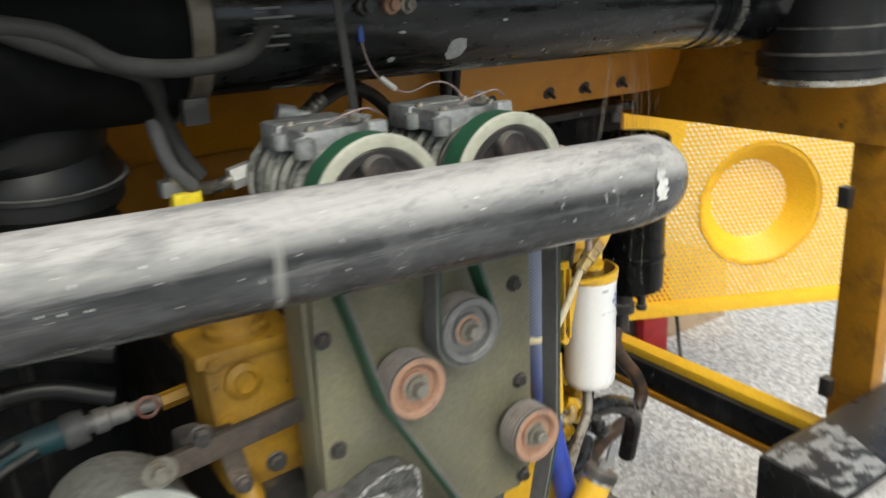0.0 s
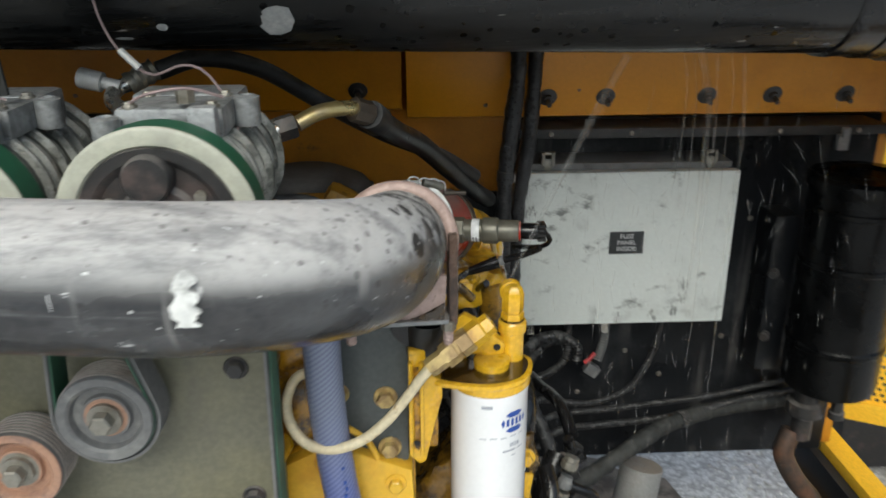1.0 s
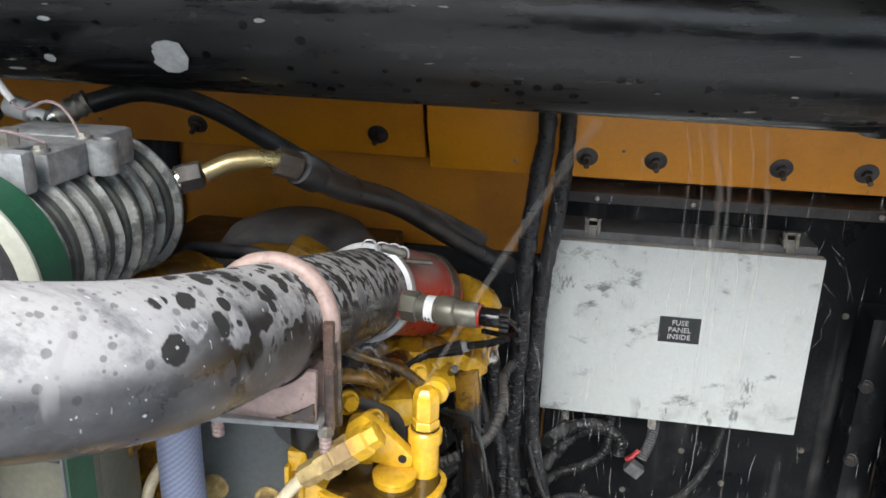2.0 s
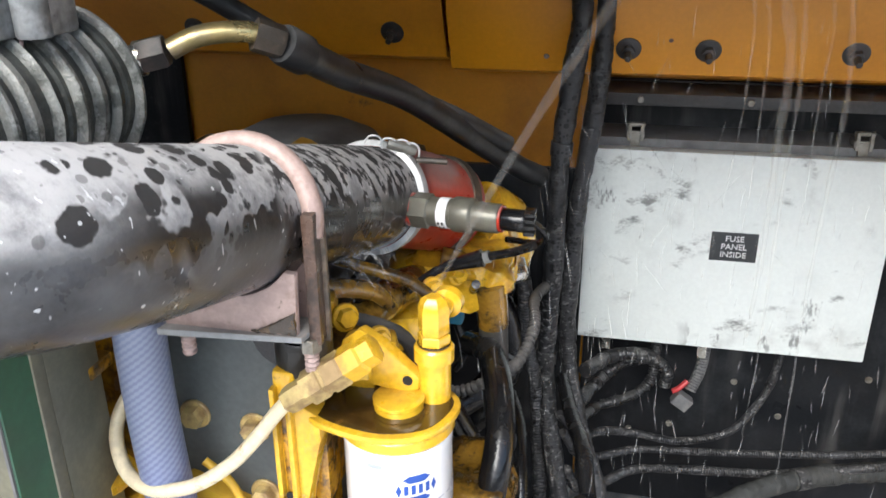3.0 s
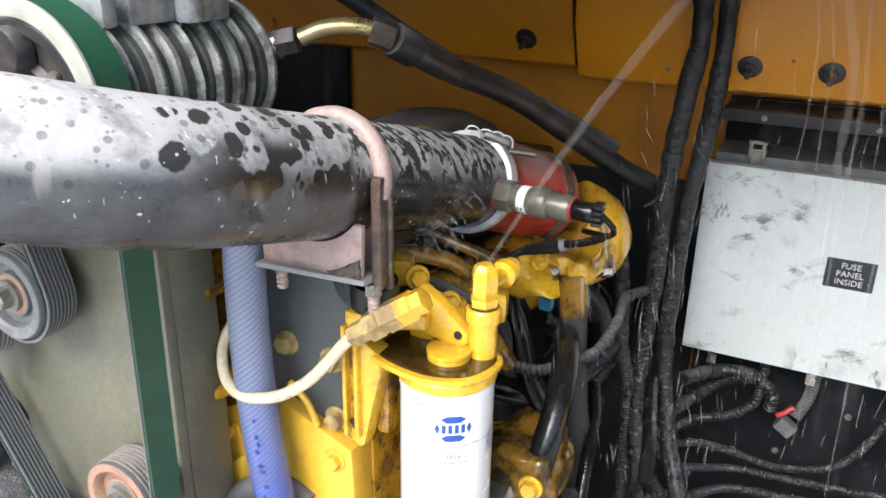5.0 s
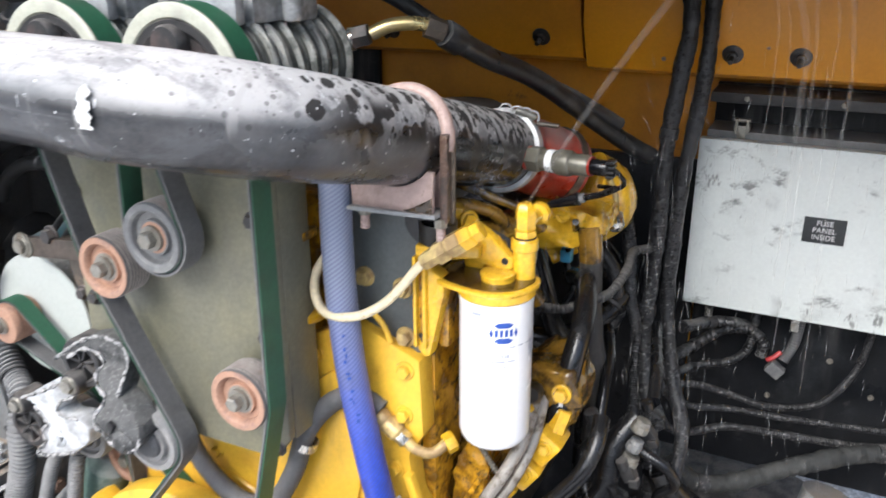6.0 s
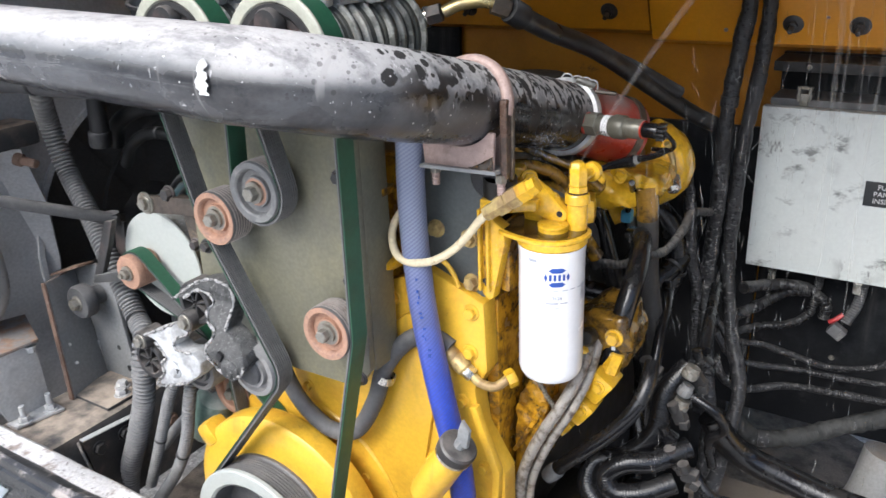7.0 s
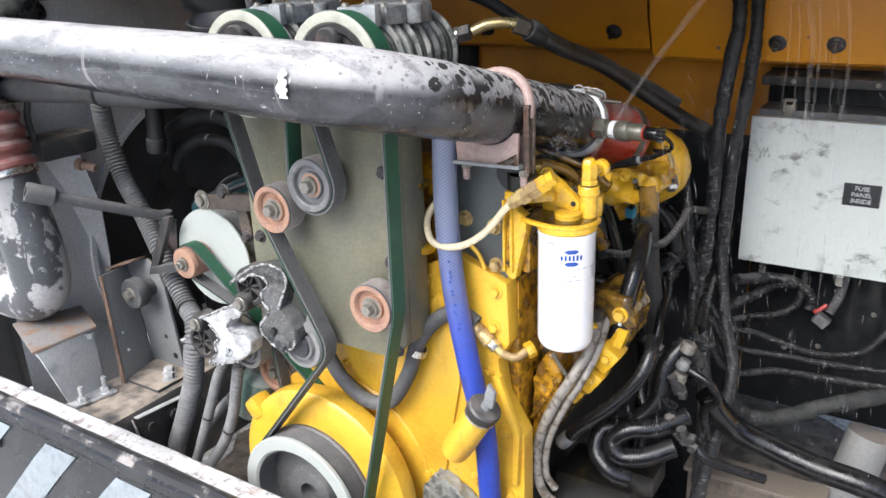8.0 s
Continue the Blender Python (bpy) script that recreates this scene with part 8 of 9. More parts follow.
def rubber_mount():
    t = thing("mount_bracket", (-0.68, 1.0, 0.59), "grey steel bracket with round rubber mount on the rail", "bracket")
    part("web", plate([(-0.735, 1.03, 0.594), (-0.628, 1.03, 0.594), (-0.652, 1.03, 0.80), (-0.668, 1.03, 0.845), (-0.70, 1.03, 0.86), (-0.775, 1.03, 0.835)], (0, 0.008, 0), 0.0015), bracket_steel, t)
    part("cheek", plate([(-0.702, 0.925, 0.592), (-0.735, 1.03, 0.594), (-0.775, 1.03, 0.835), (-0.742, 0.945, 0.842)], (-0.007, -0.002, 0), 0.0015), bracket_steel, t)
    part("base", between((-0.727, 0.93, 0.5905), (-0.60, 1.04, 0.598), 0.002), rail_steel, t)
    part("cap_lip", plate([(-0.775, 1.03, 0.838), (-0.70, 1.03, 0.863), (-0.705, 0.995, 0.863), (-0.775, 0.975, 0.838)], (0, 0, 0.005), 0.001), rust, t)
    part("rusty_edge", plate([(-0.699, 0.922, 0.594), (-0.739, 0.942, 0.844), (-0.747, 0.940, 0.844), (-0.709, 0.920, 0.594)], (0, -0.004, 0), 0.001), rust, t, "rusty cut edge")
    part("rubber", turned([(0, 0), (0.020, 0), (0.020, 0.026), (0.034, 0.028), (0.0355, 0.031), (0.0355, 0.050), (0.033, 0.055), (0, 0.055)], (-0.697, 1.029, 0.794), (0, -1, 0), 36), dusty_rubber, t, "round rubber bush")
    hex_bolt(t, (-0.697, 0.974, 0.794), r=0.012, h=0.014)
    for x, y in ((-0.645, 1.0), (-0.62, 0.98)):
        hex_bolt(t, (x, y, 0.598), (0, 0, 1), 0.012, 0.014, galvanised)
    part("hole", turned([(0, 0), (0.006, 0), (0, 0.0005)], (-0.675, 1.0295, 0.67), (0, -1, 0), 12), dark_void, t)
    part("hole", turned([(0, 0), (0.008, 0), (0, 0.0005)], (-0.652, 1.0295, 0.625), (0, -1, 0), 12), dark_void, t)
    for k in range(3):
        part("rivet", turned([(0, 0), (0.004, 0), (0.003, 0.002), (0, 0.002)], (-0.722 - 0.012 * k + 0.006, 0.955, 0.66 + 0.04 * k), (0.9, -0.4, 0), 8), galvanised, t)
    return t


rubber_mount()


def left_pipe():
    t = thing("cooler_pipe", (-0.95, 0.92, 0.62), "chipped silver and black charge cooler elbow pipe", "pipe")
    line = [(-0.848, 0.84, 1.079), (-0.828, 0.84, 1.01), (-0.808, 0.84, 0.94), (-0.802, 0.84, 0.885), (-0.808, 0.84, 0.85), (-0.835, 0.84, 0.822), (-0.89, 0.84, 0.812), (-0.98, 0.84, 0.812), (-1.306, 0.84, 0.82)]
    part("pipe", swept(line, 0.0595, seg=36), chipped, t)
    return t


left_pipe()
t = thing("cooler_coupling", (-0.848, 0.84, 1.079), "faded red bellows coupling with bright clamps", "hose coupling")
d = Vector((-0.30, 0.0, 1)).normalized()
a = Vector((-0.848, 0.84, 1.079))
prof = [(0.063, 0.0)]
for k in range(4):
    prof += [(0.064, 0.011 + 0.033 * k), (0.071, 0.02 + 0.033 * k), (0.071, 0.0275 + 0.033 * k), (0.064, 0.037 + 0.033 * k)]
part("bellows", turned(prof + [(0.053, 0.155)], a, d, 40), red_hose, t)
for s in (0.002, 0.123):
    part("clamp_band", turned([(0.0645, 0), (0.0680, 0.0005), (0.0685, 0.003), (0.0672, 0.005), (0.0672, 0.015), (0.0685, 0.017), (0.0680, 0.0195), (0.0645, 0.020)], a + s * d, d, 40), zinc, t, "bright band clamp")
    part("clamp_bolt", turned([(0, 0), (0.009, 0), (0.009, 0.012), (0.0055, 0.013), (0.0055, 0.055), (0.009, 0.056), (0.009, 0.066), (0, 0.067)], a + s * d + Vector((0.015, -0.072, 0.01)), (1, 0, 0.1), 8), zinc, t)
part("upper_pipe", swept([a + 0.14 * d, a + 0.20 * d, a + Vector((-0.09, 0.08, 0.26)), a + Vector((-0.10, 0.18, 0.34))], 0.051, seg=30), intake_paint, t)

t = thing("pipe_stand", (-0.71, 0.84, 0.59), "galvanised foot plate with rusty saddle under the elbow pipe", "bracket")
part("foot", plate([(-0.722, 0.752, 0.742), (-0.712, 0.876, 0.748), (-0.728, 0.888, 0.598), (-0.733, 0.80, 0.598)], (-0.006, 0.0, 0.0), 0.001), galvanised, t)
part("saddle", plate([(-0.90, 0.805, 0.742), (-0.722, 0.742, 0.744), (-0.700, 0.88, 0.750), (-0.835, 0.935, 0.748)], (0, 0, 0.007), 0.002), bare_rust, t, "rusty saddle plate")
part("toe", plate([(-0.735, 0.795, 0.5915), (-0.703, 0.797, 0.5915), (-0.683, 0.888, 0.5915), (-0.73, 0.892, 0.5915)], (0, 0, 0.006), 0.001), galvanised, t)
for x, y in ((-0.708, 0.818), (-0.704, 0.872)):
    hex_bolt(t, (x, y, 0.598), (0, 0, 1), 0.011, 0.012, galvanised)
    part("stud", turned([(0, 0), (0.006, 0), (0.006, 0.034), (0, 0.034)], (x, y, 0.60), (0, 0, 1), 10), galvanised, t)
for x, y in ((-0.735, 0.765), (-0.715, 0.868)):
    hex_bolt(t, (x, y, 0.743), (0, 0, -1), 0.009, 0.014, galvanised)

t = thing("prop_rod", (-0.584, 1.022, 0.95), "dusty steel rod with an open socket end", "rod")
part("rod", swept([(-0.68, 0.822, 1.0705), (-0.63, 0.926, 1.0235), (-0.584, 1.022, 0.980)], 0.0115, seg=18), dusty_rubber, t)
part("socket", turned([(0.011, 0.0), (0.0185, 0.0), (0.0195, 0.004), (0.0195, 0.05), (0.0125, 0.058)], (-0.6955, 0.790, 1.085), (0.40, 0.83, -0.375), 24), dusty_rubber, t)
part("socket_core", turned([(0.0185, 0.004), (0.014, 0.004), (0.013, 0.03), (0, 0.03)], (-0.6955, 0.790, 1.085), (0.40, 0.83, -0.375), 24), rust, t)
part("end_knob", turned([(0, 0), (0.016, 0), (0.016, 0.026), (0, 0.026)], (-0.592, 1.02, 0.966), (0, 0, 1), 16), dusty_rubber, t)
part("strap", plate([(-0.60, 1.03, 0.972), (-0.572, 1.03, 0.972), (-0.60, 1.03, 0.80), (-0.635, 1.03, 0.80)], (0, 0.006, 0), 0.001), black_metal, t)


def fan_shroud():
    t = thing("fan_shroud", (-0.97, 1.4, 0.36), "grey sheet-metal fan shroud with a round opening", "fan shroud")
    c, r, x = Vector((1.45, 0.78)), 0.39, -0.95
    bm = bmesh.new()
    n = 64
    lo, hi = (0.84, 0.36), (1.80, 1.42)
    inner, outer = [], []
    for k in range(n):
        a = 2 * math.pi * k / n
        u = Vector((math.cos(a), math.sin(a)))
        s = min(((hi[i] - c[i]) / u[i]) if u[i] > 1e-6 else (((lo[i] - c[i]) / u[i]) if u[i] < -1e-6 else 9) for i in (0, 1))
        s = max(s, r + 0.002)
        inner.append((bm.verts.new((x, c.x + r * u.x, c.y + r * u.y)), bm.verts.new((x - 0.12, c.x + (r - 0.01) * u.x, c.y + (r - 0.01) * u.y))))
        outer.append(bm.verts.new((x, min(max(c.x + s * u.x, lo[0]), 1.86), min(max(c.y + s * u.y, lo[1]), hi[1]))))
    for k in range(n):
        q = (k + 1) % n
        bm.faces.new((inner[k][0], inner[q][0], outer[q], outer[k]))
        bm.faces.new((inner[k][0], inner[k][1], inner[q][1], inner[q][0]))
    part("sheet", bm, grey_sheet, t)
    part("lip", turned([(r - 0.004, 0.0), (r + 0.006, 0.0), (r + 0.008, 0.012), (r - 0.004, 0.014)], (x - 0.004, c.x, c.y), (1, 0, 0), 64), grey_sheet, t)
    fold = [(-1.07, 0.95, 0.42), (-1.03, 0.93, 1.084), (-0.872, 1.03, 1.084), (-0.90, 1.075, 0.95), (-0.935, 1.095, 0.80), (-0.99, 1.10, 0.60), (-1.0, 1.10, 0.42)]
    part("cover", plate(fold, (-0.006, 0.006, 0), 0), grey_sheet, t, "folded grey side sheet")
    part("top_box", between((-1.06, 0.94, 1.085), (-0.87, 1.08, 1.135), 0.012), rail_steel, t, "dusty grey folded box")
    part("red_bung", turned([(0, 0), (0.010, 0), (0.0135, 0.003), (0.0135, 0.016), (0.009, 0.018), (0.009, 0.05), (0, 0.05)], (-0.845, 1.0, 1.075), (0.93, 0.3, -0.2), 20), rust, t, "rusty round bung")
    return t


fan_shroud()
t = thing("cooling_fan", (-1.10, 1.45, 0.5), "black radiator cooling fan in the shroud", "fan")
part("hub", turned([(0, 0), (0.10, 0), (0.10, 0.05), (0.06, 0.07), (0, 0.07)], (-1.12, 1.45, 0.78), (1, 0, 0), 32), fan_black, t)
for k in range(10):
    a = 2 * math.pi * k / 10
    u, v = Vector((0, math.cos(a), math.sin(a))), Vector((0, -math.sin(a), math.cos(a)))
    o = Vector((-1.05, 1.45, 0.78))
    part("blade", plate([o + 0.09 * u - 0.03 * v, o + 0.34 * u - 0.11 * v + Vector((0.012, 0, 0)), o + 0.365 * u, o + 0.34 * u + 0.11 * v + Vector((-0.012, 0, 0)), o + 0.09 * u + 0.03 * v + Vector((-0.02, 0, 0))], Vector((0.006, 0, 0)), 0.001), fan_black, t)
part("guard_ring", turned([(0.245, 0), (0.252, 0.004), (0.245, 0.008)], (-0.985, 1.50, 0.80), (1, 0, 0), 56), rubber, t)
t = thing("radiator", (-1.28, 1.37, 0.36), "dark radiator core behind the fan", "radiator")
part("core", between((-1.32, 0.96, 0.40), (-1.24, 1.78, 1.36), 0.004), fan_black, t)
for y0, y1 in ((0.90, 0.958), (1.782, 1.84)):
    part("side_tank", between((-1.33, y0, 0.36), (-1.23, y1, 1.40), 0.006), fan_black, t)

hose("loom_conduit", [(-0.80, 1.06, 1.36), (-0.805, 1.06, 1.215), (-0.829, 1.08, 1.126), (-0.80, 1.08, 1.026), (-0.72, 1.055, 0.965), (-0.635, 1.02, 0.91), (-0.57, 1.0, 0.845), (-0.515, 0.98, 0.80), (-0.466, 0.955, 0.785), (-0.452, 0.93, 0.74), (-0.469, 0.93, 0.665), (-0.519, 0.93, 0.555), (-0.574, 0.93, 0.45), (-0.60, 0.93, 0.36)], 0.0215, conduit_grey, "dusty grey corrugated loom conduit", "conduit", ribs=0.0055, pitch=0.0085)
hose("loom_conduit", [(-0.33, 0.96, 0.79), (-0.371, 0.925, 0.716), (-0.402, 0.92, 0.647), (-0.444, 0.92, 0.556), (-0.49, 0.92, 0.46)], 0.011, conduit_grey, "thin dusty conduit behind the bumper", "conduit", ribs=0.0026, pitch=0.0062)
hose("loom_conduit", [(-0.33, 0.955, 0.79), (-0.325, 0.93, 0.73), (-0.328, 0.92, 0.686), (-0.348, 0.92, 0.621), (-0.393, 0.92, 0.534), (-0.46, 0.91, 0.44)], 0.012, conduit_grey, "thin dusty conduit curving behind the bumper", "conduit", ribs=0.0026, pitch=0.0062)
hose("loom_conduit", [(-0.30, 0.99, 0.74), (-0.36, 0.97, 0.66), (-0.42, 0.96, 0.60), (-0.47, 0.95, 0.54)], 0.011, conduit_grey, "short dusty grey corrugated conduit", "conduit", ribs=0.0026, pitch=0.0062)
hose("water_hose", [(-0.96, 0.90, 1.17), (-0.93, 0.90, 1.235), (-0.87, 0.905, 1.252), (-0.778, 0.925, 1.253), (-0.698, 0.97, 1.248), (-0.602, 1.0, 1.24), (-0.50, 1.05, 1.24)], 0.0245, dusty_rubber, "dusty grey radiator hose under the charge pipe")
hose("water_hose", [(-0.61, 1.06, 1.34), (-0.612, 1.055, 1.25), (-0.613, 1.05, 1.19), (-0.618, 1.05, 1.145), (-0.622, 1.05, 1.118)], 0.018, rubber, "black stub hose with a fitting", ends=(1,), end_mat=rubber)
hose("water_hose", [(-0.66, 1.11, 1.10), (-0.63, 1.10, 1.145), (-0.553, 1.10, 1.182), (-0.461, 1.10, 1.188), (-0.38, 1.08, 1.17)], 0.016, boot_rubber, "black curved hose by the fan")
hose("water_hose", [(-0.64, 1.11, 1.06), (-0.60, 1.10, 1.105), (-0.54, 1.10, 1.135), (-0.461, 1.10, 1.135), (-0.39, 1.08, 1.11)], 0.012, boot_rubber, "black curved hose by the fan")
hose("ground_strap", [(-0.862, 0.93, 1.23), (-0.868, 0.925, 1.19), (-0.87, 0.93, 1.14)], 0.007, dusty_rubber, "short braided strap by the coupling", "strap", ribs=0.001, pitch=0.005)
hose("water_hose", [(-0.50, 1.16, 1.05), (-0.56, 1.16, 1.02), (-0.61, 1.15, 0.95), (-0.62, 1.14, 0.86)], 0.006, rubber, "thin black line curving before the fan")
hose("water_hose", [(-0.48, 1.16, 1.03), (-0.545, 1.16, 1.0), (-0.59, 1.15, 0.93), (-0.60, 1.14, 0.86)], 0.006, rubber, "thin black line curving before the fan")
hose("intake_boot", [(-0.60, 1.10, 1.60), (-0.50, 1.12, 1.54), (-0.43, 1.13, 1.45), (-0.42, 1.14, 1.36), (-0.44, 1.16, 1.22)], 0.098, boot_rubber, "large ribbed black rubber intake boot", ribs=0.014, pitch=0.055, seg=36)
hose("coolant_return", [(-0.70, 1.2, 0.93), (-0.585, 1.2, 0.985), (-0.50, 1.2, 1.018), (-0.42, 1.2, 1.025)], 0.021, teal_hose, "teal rubber hose with grey fitting", ends=(1,), end_mat=idler_grey)


def water_pump():
    t = thing("water_pump", (-0.22, 1.05, 0.95), "yellow-painted water pump casting beside the accessory plate", "pump")
    part("body", boxed((-0.225, 1.065, 1.05), (0.135, 0.10, 0.19), 0.014, Matrix.Rotation(-0.05, 4, "Y")), shade_yellow, t)
    part("top_neck", turned([(0.042, 0), (0.042, 0.03), (0.036, 0.034), (0.036, 0.06), (0, 0.06)], (-0.235, 1.06, 1.14), (0, 0, 1), 28), shade_yellow, t)
    part("flange", boxed((-0.235, 1.06, 1.15), (0.14, 0.10, 0.02), 0.006), shade_yellow, t)
    part("round_boss", turned([(0.024, 0), (0.024, 0.008), (0.015, 0.012), (0.012, 0.006), (0, 0.006)], (-0.25, 1.016, 1.113), (0, -1, 0), 28), shade_yellow, t)
    part("elbow", swept([(-0.27, 1.02, 0.98), (-0.265, 1.0, 0.955), (-0.28, 0.985, 0.93)], 0.018, seg=16), shade_yellow, t)
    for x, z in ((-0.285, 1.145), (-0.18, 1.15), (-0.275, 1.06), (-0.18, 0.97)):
        hex_bolt(t, (x, 1.013, z), r=0.009, h=0.01, material=shade_yellow)
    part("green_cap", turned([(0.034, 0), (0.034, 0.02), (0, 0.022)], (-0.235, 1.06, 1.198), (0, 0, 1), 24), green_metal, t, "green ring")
    return t


water_pump()
t = thing("shutoff_valve", (-0.34, 1.2, 1.01), "small tap valve with a red handle on the coolant line", "valve")
part("body", turned([(0, 0), (0.013, 0), (0.013, 0.014), (0.018, 0.016), (0.018, 0.034), (0.014, 0.038), (0.014, 0.062), (0.011, 0.066), (0.011, 0.105), (0, 0.105)], (-0.422, 1.2, 1.0245), (1, 0, 0.02), 16), bracket_steel, t)
part("handle", turned([(0.012, 0), (0.016, 0.002), (0.016, 0.007), (0.012, 0.009)], (-0.337, 1.184, 1.032), (0, -1, 0.3), 20), red_hose, t, "red tap handle")
part("tail", turned([(0, 0), (0.013, 0), (0.013, 0.04), (0, 0.04)], (-0.315, 1.2, 1.024), (1, 0, 0.1), 6), shade_yellow, t)
t = thing("link_bracket", (-0.29, 0.95, 1.06), "dusty brown flat link bracket by the water pump", "bracket")
part("arm", boxed((-0.288, 0.955, 1.072), (0.20, 0.012, 0.030), 0.003, Matrix.Rotation(-0.10, 4, "Y")), dark_link, t)
part("washer", turned([(0, 0), (0.020, 0), (0.019, 0.003), (0, 0.003)], (-0.378, 0.949, 1.066), (0, -1, 0), 24), bolt_steel, t, "pale washer")
hex_bolt(t, (-0.378, 0.946, 1.066), r=0.011, h=0.009)
t = solid("oil_cooler_can", turned([(0, 0), (0.024, 0.002), (0.036, 0.016), (0.040, 0.035), (0.040, 0.10), (0.036, 0.115), (0.02, 0.125), (0, 0.127)], (-0.372, 0.985, 0.580), (0.42, 0.0, 0.9), 28), canister_green, "dusty dark green round canister behind the damper", "canister")


def lower_bracket():
    t = thing("frame_bracket", (-0.52, 0.80, 0.42), "dark steel angle bracket with bolts on the chassis rail", "bracket")
    part("web", plate([(-0.579, 0.846, 0.579), (-0.579, 0.985, 0.567), (-0.579, 0.985, 0.40), (-0.579, 0.875, 0.40)], (0.007, 0, 0), 0.0015), black_metal, t)
    part("fold", plate([(-0.579, 0.844, 0.579), (-0.579, 0.875, 0.40), (-0.545, 0.865, 0.40), (-0.560, 0.838, 0.565)], (0, -0.005, 0), 0.001), bracket_steel, t)
    part("edge", plate([(-0.579, 0.846, 0.580), (-0.579, 0.985, 0.568), (-0.566, 0.985, 0.568), (-0.566, 0.846, 0.580)], (0, 0, 0.003), 0.0008), galvanised, t, "bare top edge")
    for y in (0.878, 0.938):
        hex_bolt(t, (-0.572, y, 0.545), (1, 0, 0), 0.012, 0.01, black_metal)
    return t


lower_bracket()


def rear_bumper():
    t = thing("rear_bumper", (0.0, 0.68, 0.30), "black rear bumper with silver chevron tape and scuffed top ledge", "bumper")
    # section: ledge, rolled edge, face leaning out towards its foot
    prof = [(0.765, 0.600), (0.765, 0.628), (0.758, 0.632), (0.722, 0.632), (0.716, 0.636), (0.706, 0.642), (0.694, 0.640), (0.688, 0.628), (0.680, 0.610), (0.664, 0.56), (0.650, 0.48), (0.645, 0.40), (0.648, 0.30), (0.70, 0.28), (0.70, 0.60)]

    def run(name, ring, mat, label=""):
        bm = bmesh.new()
        rows = []
        for k in range(133):
            x = -1.35 + 2.63 * k / 132
            rows.append([bm.verts.new((x, y + 0.002 * noise.noise((x * 9, y * 30, z * 30)), z + 0.002 * noise.noise((x * 11 + 5, y * 30, z * 30)))) for y, z in ring])
        n = len(ring)
        for a, b in zip(rows, rows[1:]):
            for i in range(n):
                bm.faces.new((a[i], a[(i + 1) % n], b[(i + 1) % n], b[i]))
        bm.faces.new(rows[0]), bm.faces.new(rows[-1][::-1])
        return part(name, bm, mat, t, label)

    run("face", prof[8:13] + [(0.70, 0.28), (0.70, 0.604)], bumper_black)
    run("top_ledge", [(0.766, 0.598), (0.766, 0.627), (0.759, 0.632), (0.724, 0.632), (0.7225, 0.60)], bumper_top, "scuffed worn top ledge")
    run("edge_roll", [(0.722, 0.602), (0.7225, 0.634), (0.714, 0.640), (0.704, 0.643), (0.695, 0.640), (0.690, 0.630), (0.691, 0.615), (0.70, 0.606)], edge_wear, "scraped rolled edge with rust")
    run("shoulder", [(0.690, 0.6285), (0.684, 0.626), (0.6795, 0.612), (0.70, 0.6045), (0.69, 0.612)], bumper_black)
    for k in range(12):
        x = -1.30 + 0.222 * k
        bm = bmesh.new()
        rows = []
        for i in range(9):
            s = i / 8
            z = 0.604 - 0.168 * s
            y = 0.6785 - 0.0155 * min(1, (0.61 - z) / 0.05) - 0.014 * max(0, (0.56 - z) / 0.08) - 0.002
            rows.append([bm.verts.new((x - 0.15 * s + o, y, z)) for o in (0.012, 0.110)])
        for a, b in zip(rows, rows[1:]):
            bm.faces.new((a[0], a[1], b[1], b[0]))
        bmesh.ops.solidify(bm, geom=bm.faces[:], thickness=0.0012)
        part("chevron", bm, reflector, t, "silver reflective stripe")
    for x in (-0.79, -0.33, 0.2):
        part("bolt", turned([(0, 0), (0.014, 0), (0.012, 0.005), (0, 0.008)], (x, 0.660, 0.56), (0, -1, 0.2), 16), bolt_steel, t)
    part("corner_step", plate([(0.745, 0.768, 0.50), (1.28, 0.768, 0.50), (1.28, 0.965, 0.50), (0.80, 0.96, 0.50), (0.748, 0.955, 0.50)], (0, 0, 0.132), 0.008), bumper_black, t, "black corner step plate")
    part("step_wear", plate([(0.750, 0.775, 0.632), (0.90, 0.775, 0.632), (0.985, 0.945, 0.632), (0.756, 0.945, 0.632)], (0, 0, 0.004), 0.001), step_black, t, "scuffed bare patch")
    return t


rear_bumper()


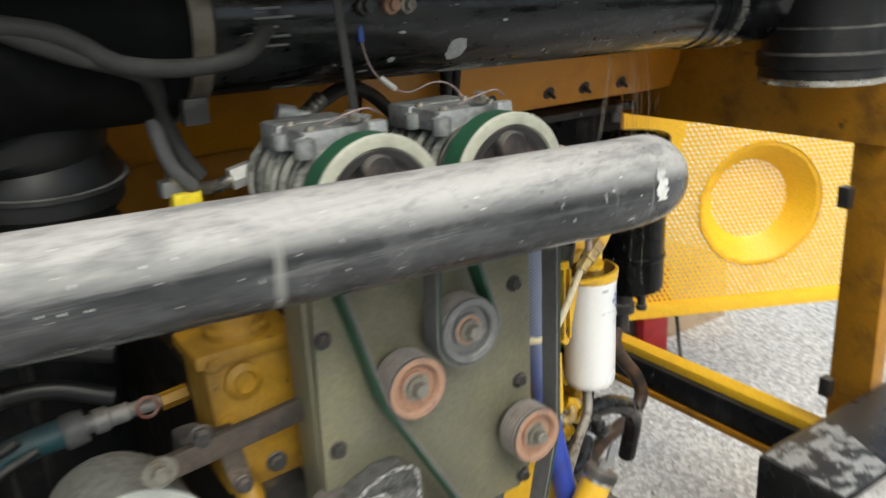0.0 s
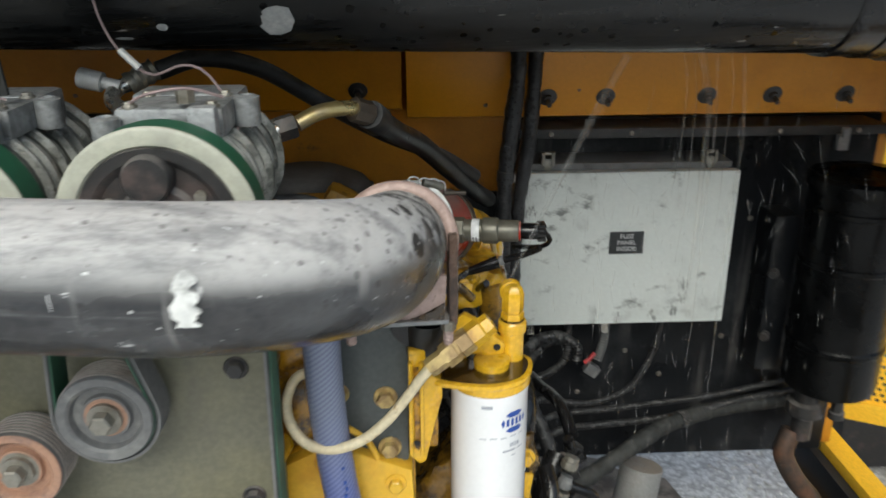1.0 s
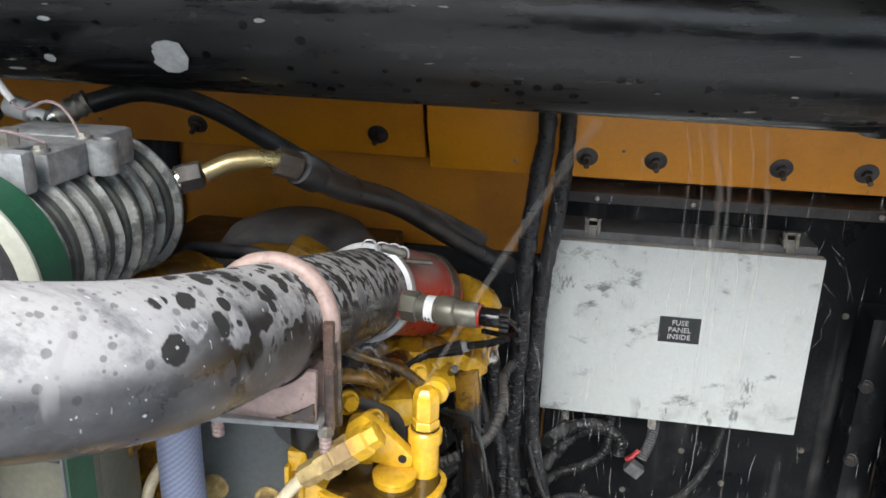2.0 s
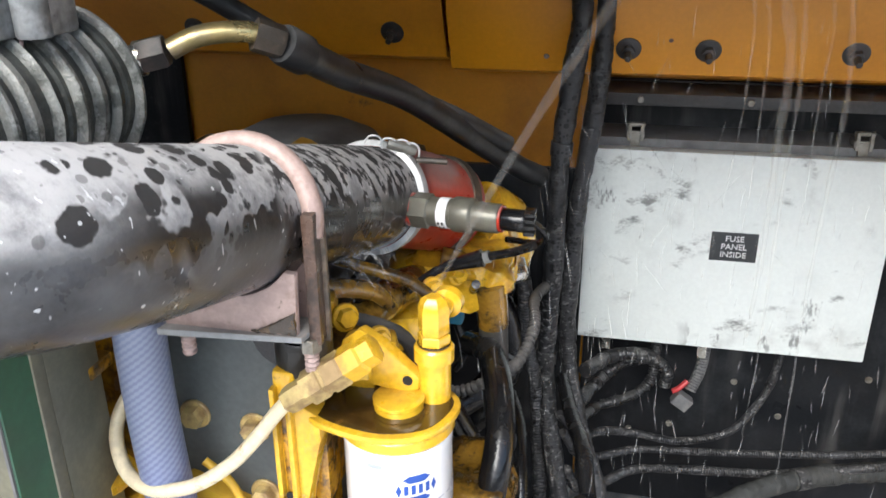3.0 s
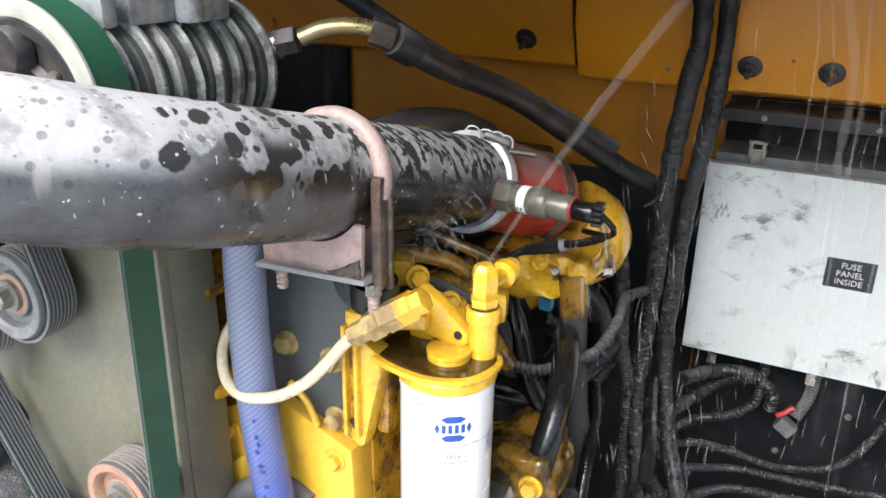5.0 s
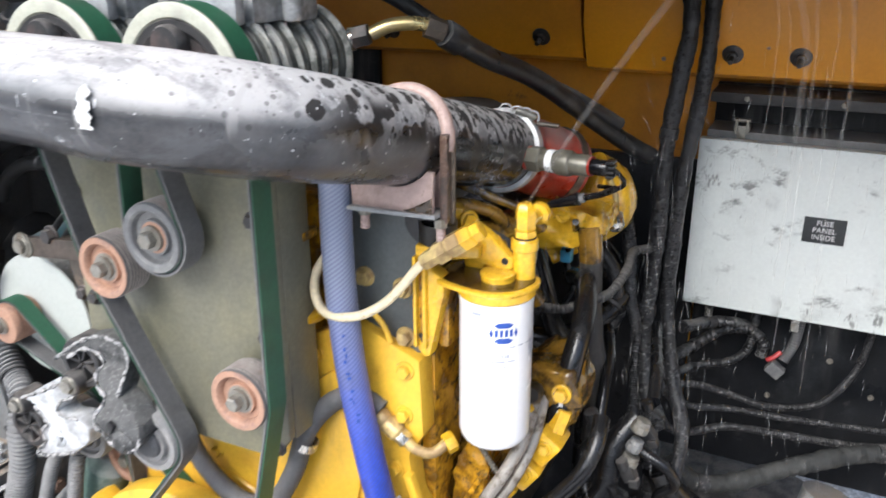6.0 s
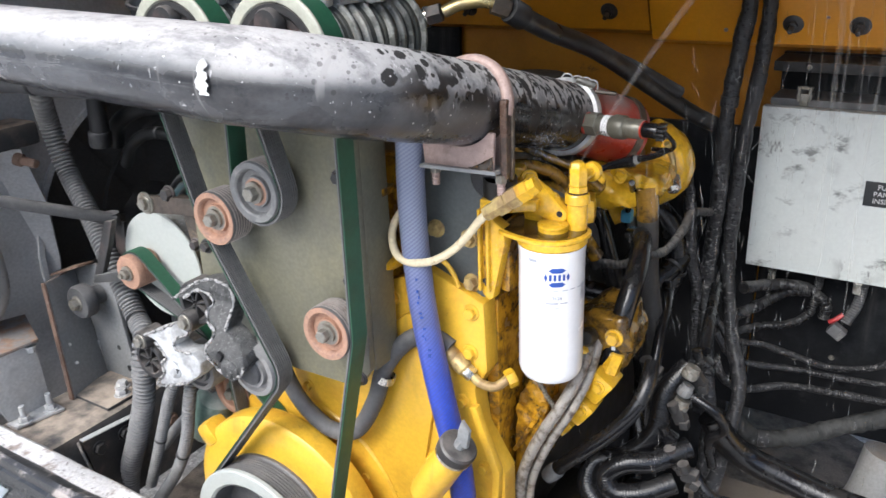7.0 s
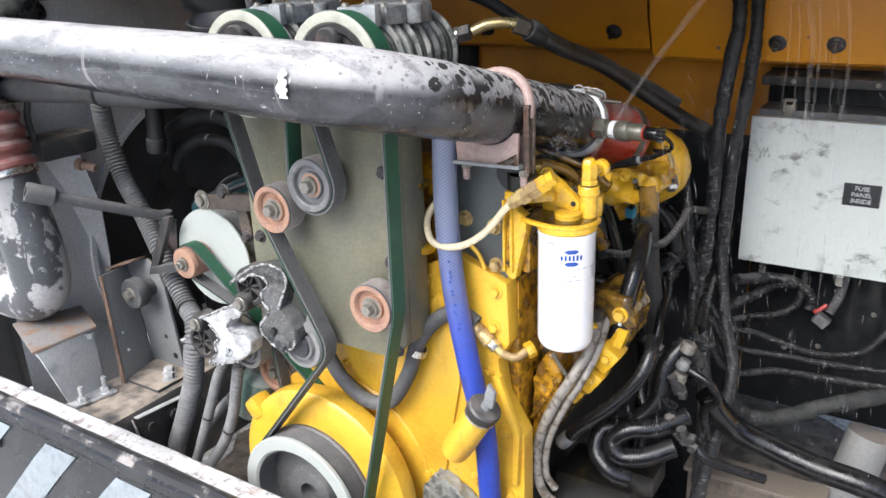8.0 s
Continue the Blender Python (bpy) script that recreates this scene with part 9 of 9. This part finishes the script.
# ---------------------------------------------------------------- the leak
t = thing("water_jet", (0.36, 1.045, 1.222), "thin grey jet of leaking water rising from the filter head", "water")
part("jet", swept([(0.362, 1.046, 1.198), (0.395, 1.062, 1.262), (0.436, 1.085, 1.336), (0.478, 1.113, 1.404), (0.50, 1.128, 1.436)], lambda s: 0.0018 + 0.0034 * s, seg=8, step=0.02), water, t)
t = thing("water_drips", (0.74, 1.18, 0.45), "thin streams of water dripping from the intake pipe", "water")
rng = random.Random(11)
for x, w, end in ((0.590, 0.0014, 1.25), (0.604, 0.0010, 1.16), (0.622, 0.0040, 1.10), (0.632, 0.0018, 1.0), (0.650, 0.0012, 1.2), (0.668, 0.0022, 0.95)):
    y = 1.139 + 0.11 * (x - 0.2)
    pts = [(x - rng.uniform(0.0, 0.02), y, 1.432)] + [(x + 0.002 * math.sin(5 * k + 40 * x) * (0.3 + 0.2 * k), y + 0.003 * k, 1.432 - (1.432 - end) * k / 5) for k in range(1, 6)]
    part("stream", swept(pts, lambda s: w * (1.25 - 0.9 * s) * (1 + 0.3 * math.sin(60 * s)), seg=6, step=0.012), water, t)
bm = bmesh.new()
for _ in range(260):
    x, z = rng.uniform(0.5, 0.85), rng.uniform(0.6, 1.40)
    y = rng.uniform(1.12, 1.45)
    s = rng.uniform(0.008, 0.03)
    add_lathe(bm, [(0, 0), (0.0005, s * 0.4), (0, s)], (x, y, z), (rng.uniform(-0.15, 0.15), 0, 1), 4)
tagged(part("drop_mist", bm, droplets, t, "falling drops"), "falling drops", kind="stuff")
t = thing("water_spray", (0.28, 1.04, 1.2), "fine splashing water beside the pipe clamp", "water")
bm = bmesh.new()
for _ in range(80):
    o = Vector((rng.uniform(0.262, 0.315), rng.uniform(1.02, 1.15), rng.uniform(1.185, 1.225)))
    a, s = rng.uniform(0, 6.28), rng.uniform(0.010, 0.028)
    v = Vector((math.cos(a) * s, rng.uniform(-0.4, 0.4) * s, 0.5 * s))
    add_sweep(bm, [o, o + 0.5 * v + Vector((0, 0, 0.004)), o + v - Vector((0, 0, s * 0.5))], 0.0004, seg=4, step=0.006)
tagged(part("spray", bm, droplets, t, "fine spray"), "fine spray", kind="stuff")
bm = bmesh.new()
for _ in range(170):  # thin falling streaks round the filter head and down past the harness
    x, y = rng.uniform(0.27, 0.56), rng.uniform(1.02, 1.42)
    z = rng.uniform(0.72, 1.22)
    s = rng.uniform(0.012, 0.045)
    add_lathe(bm, [(0, 0), (0.00045, s * 0.5), (0, s)], (x, y, z), (rng.uniform(-0.3, 0.12), 0, 1), 4)
for _ in range(60):  # slanting sprays over the fuse box
    o = Vector((rng.uniform(0.45, 0.85), rng.uniform(1.15, 1.4), rng.uniform(1.12, 1.34)))
    a, s = rng.uniform(-0.9, 0.9), rng.uniform(0.015, 0.05)
    add_lathe(bm, [(0, 0), (0.0004, s * 0.5), (0, s)], o, (math.sin(a), 0.1, math.cos(a)), 4)
tagged(part("falling_spray", bm, droplets, t, "falling spray"), "falling spray", kind="stuff")
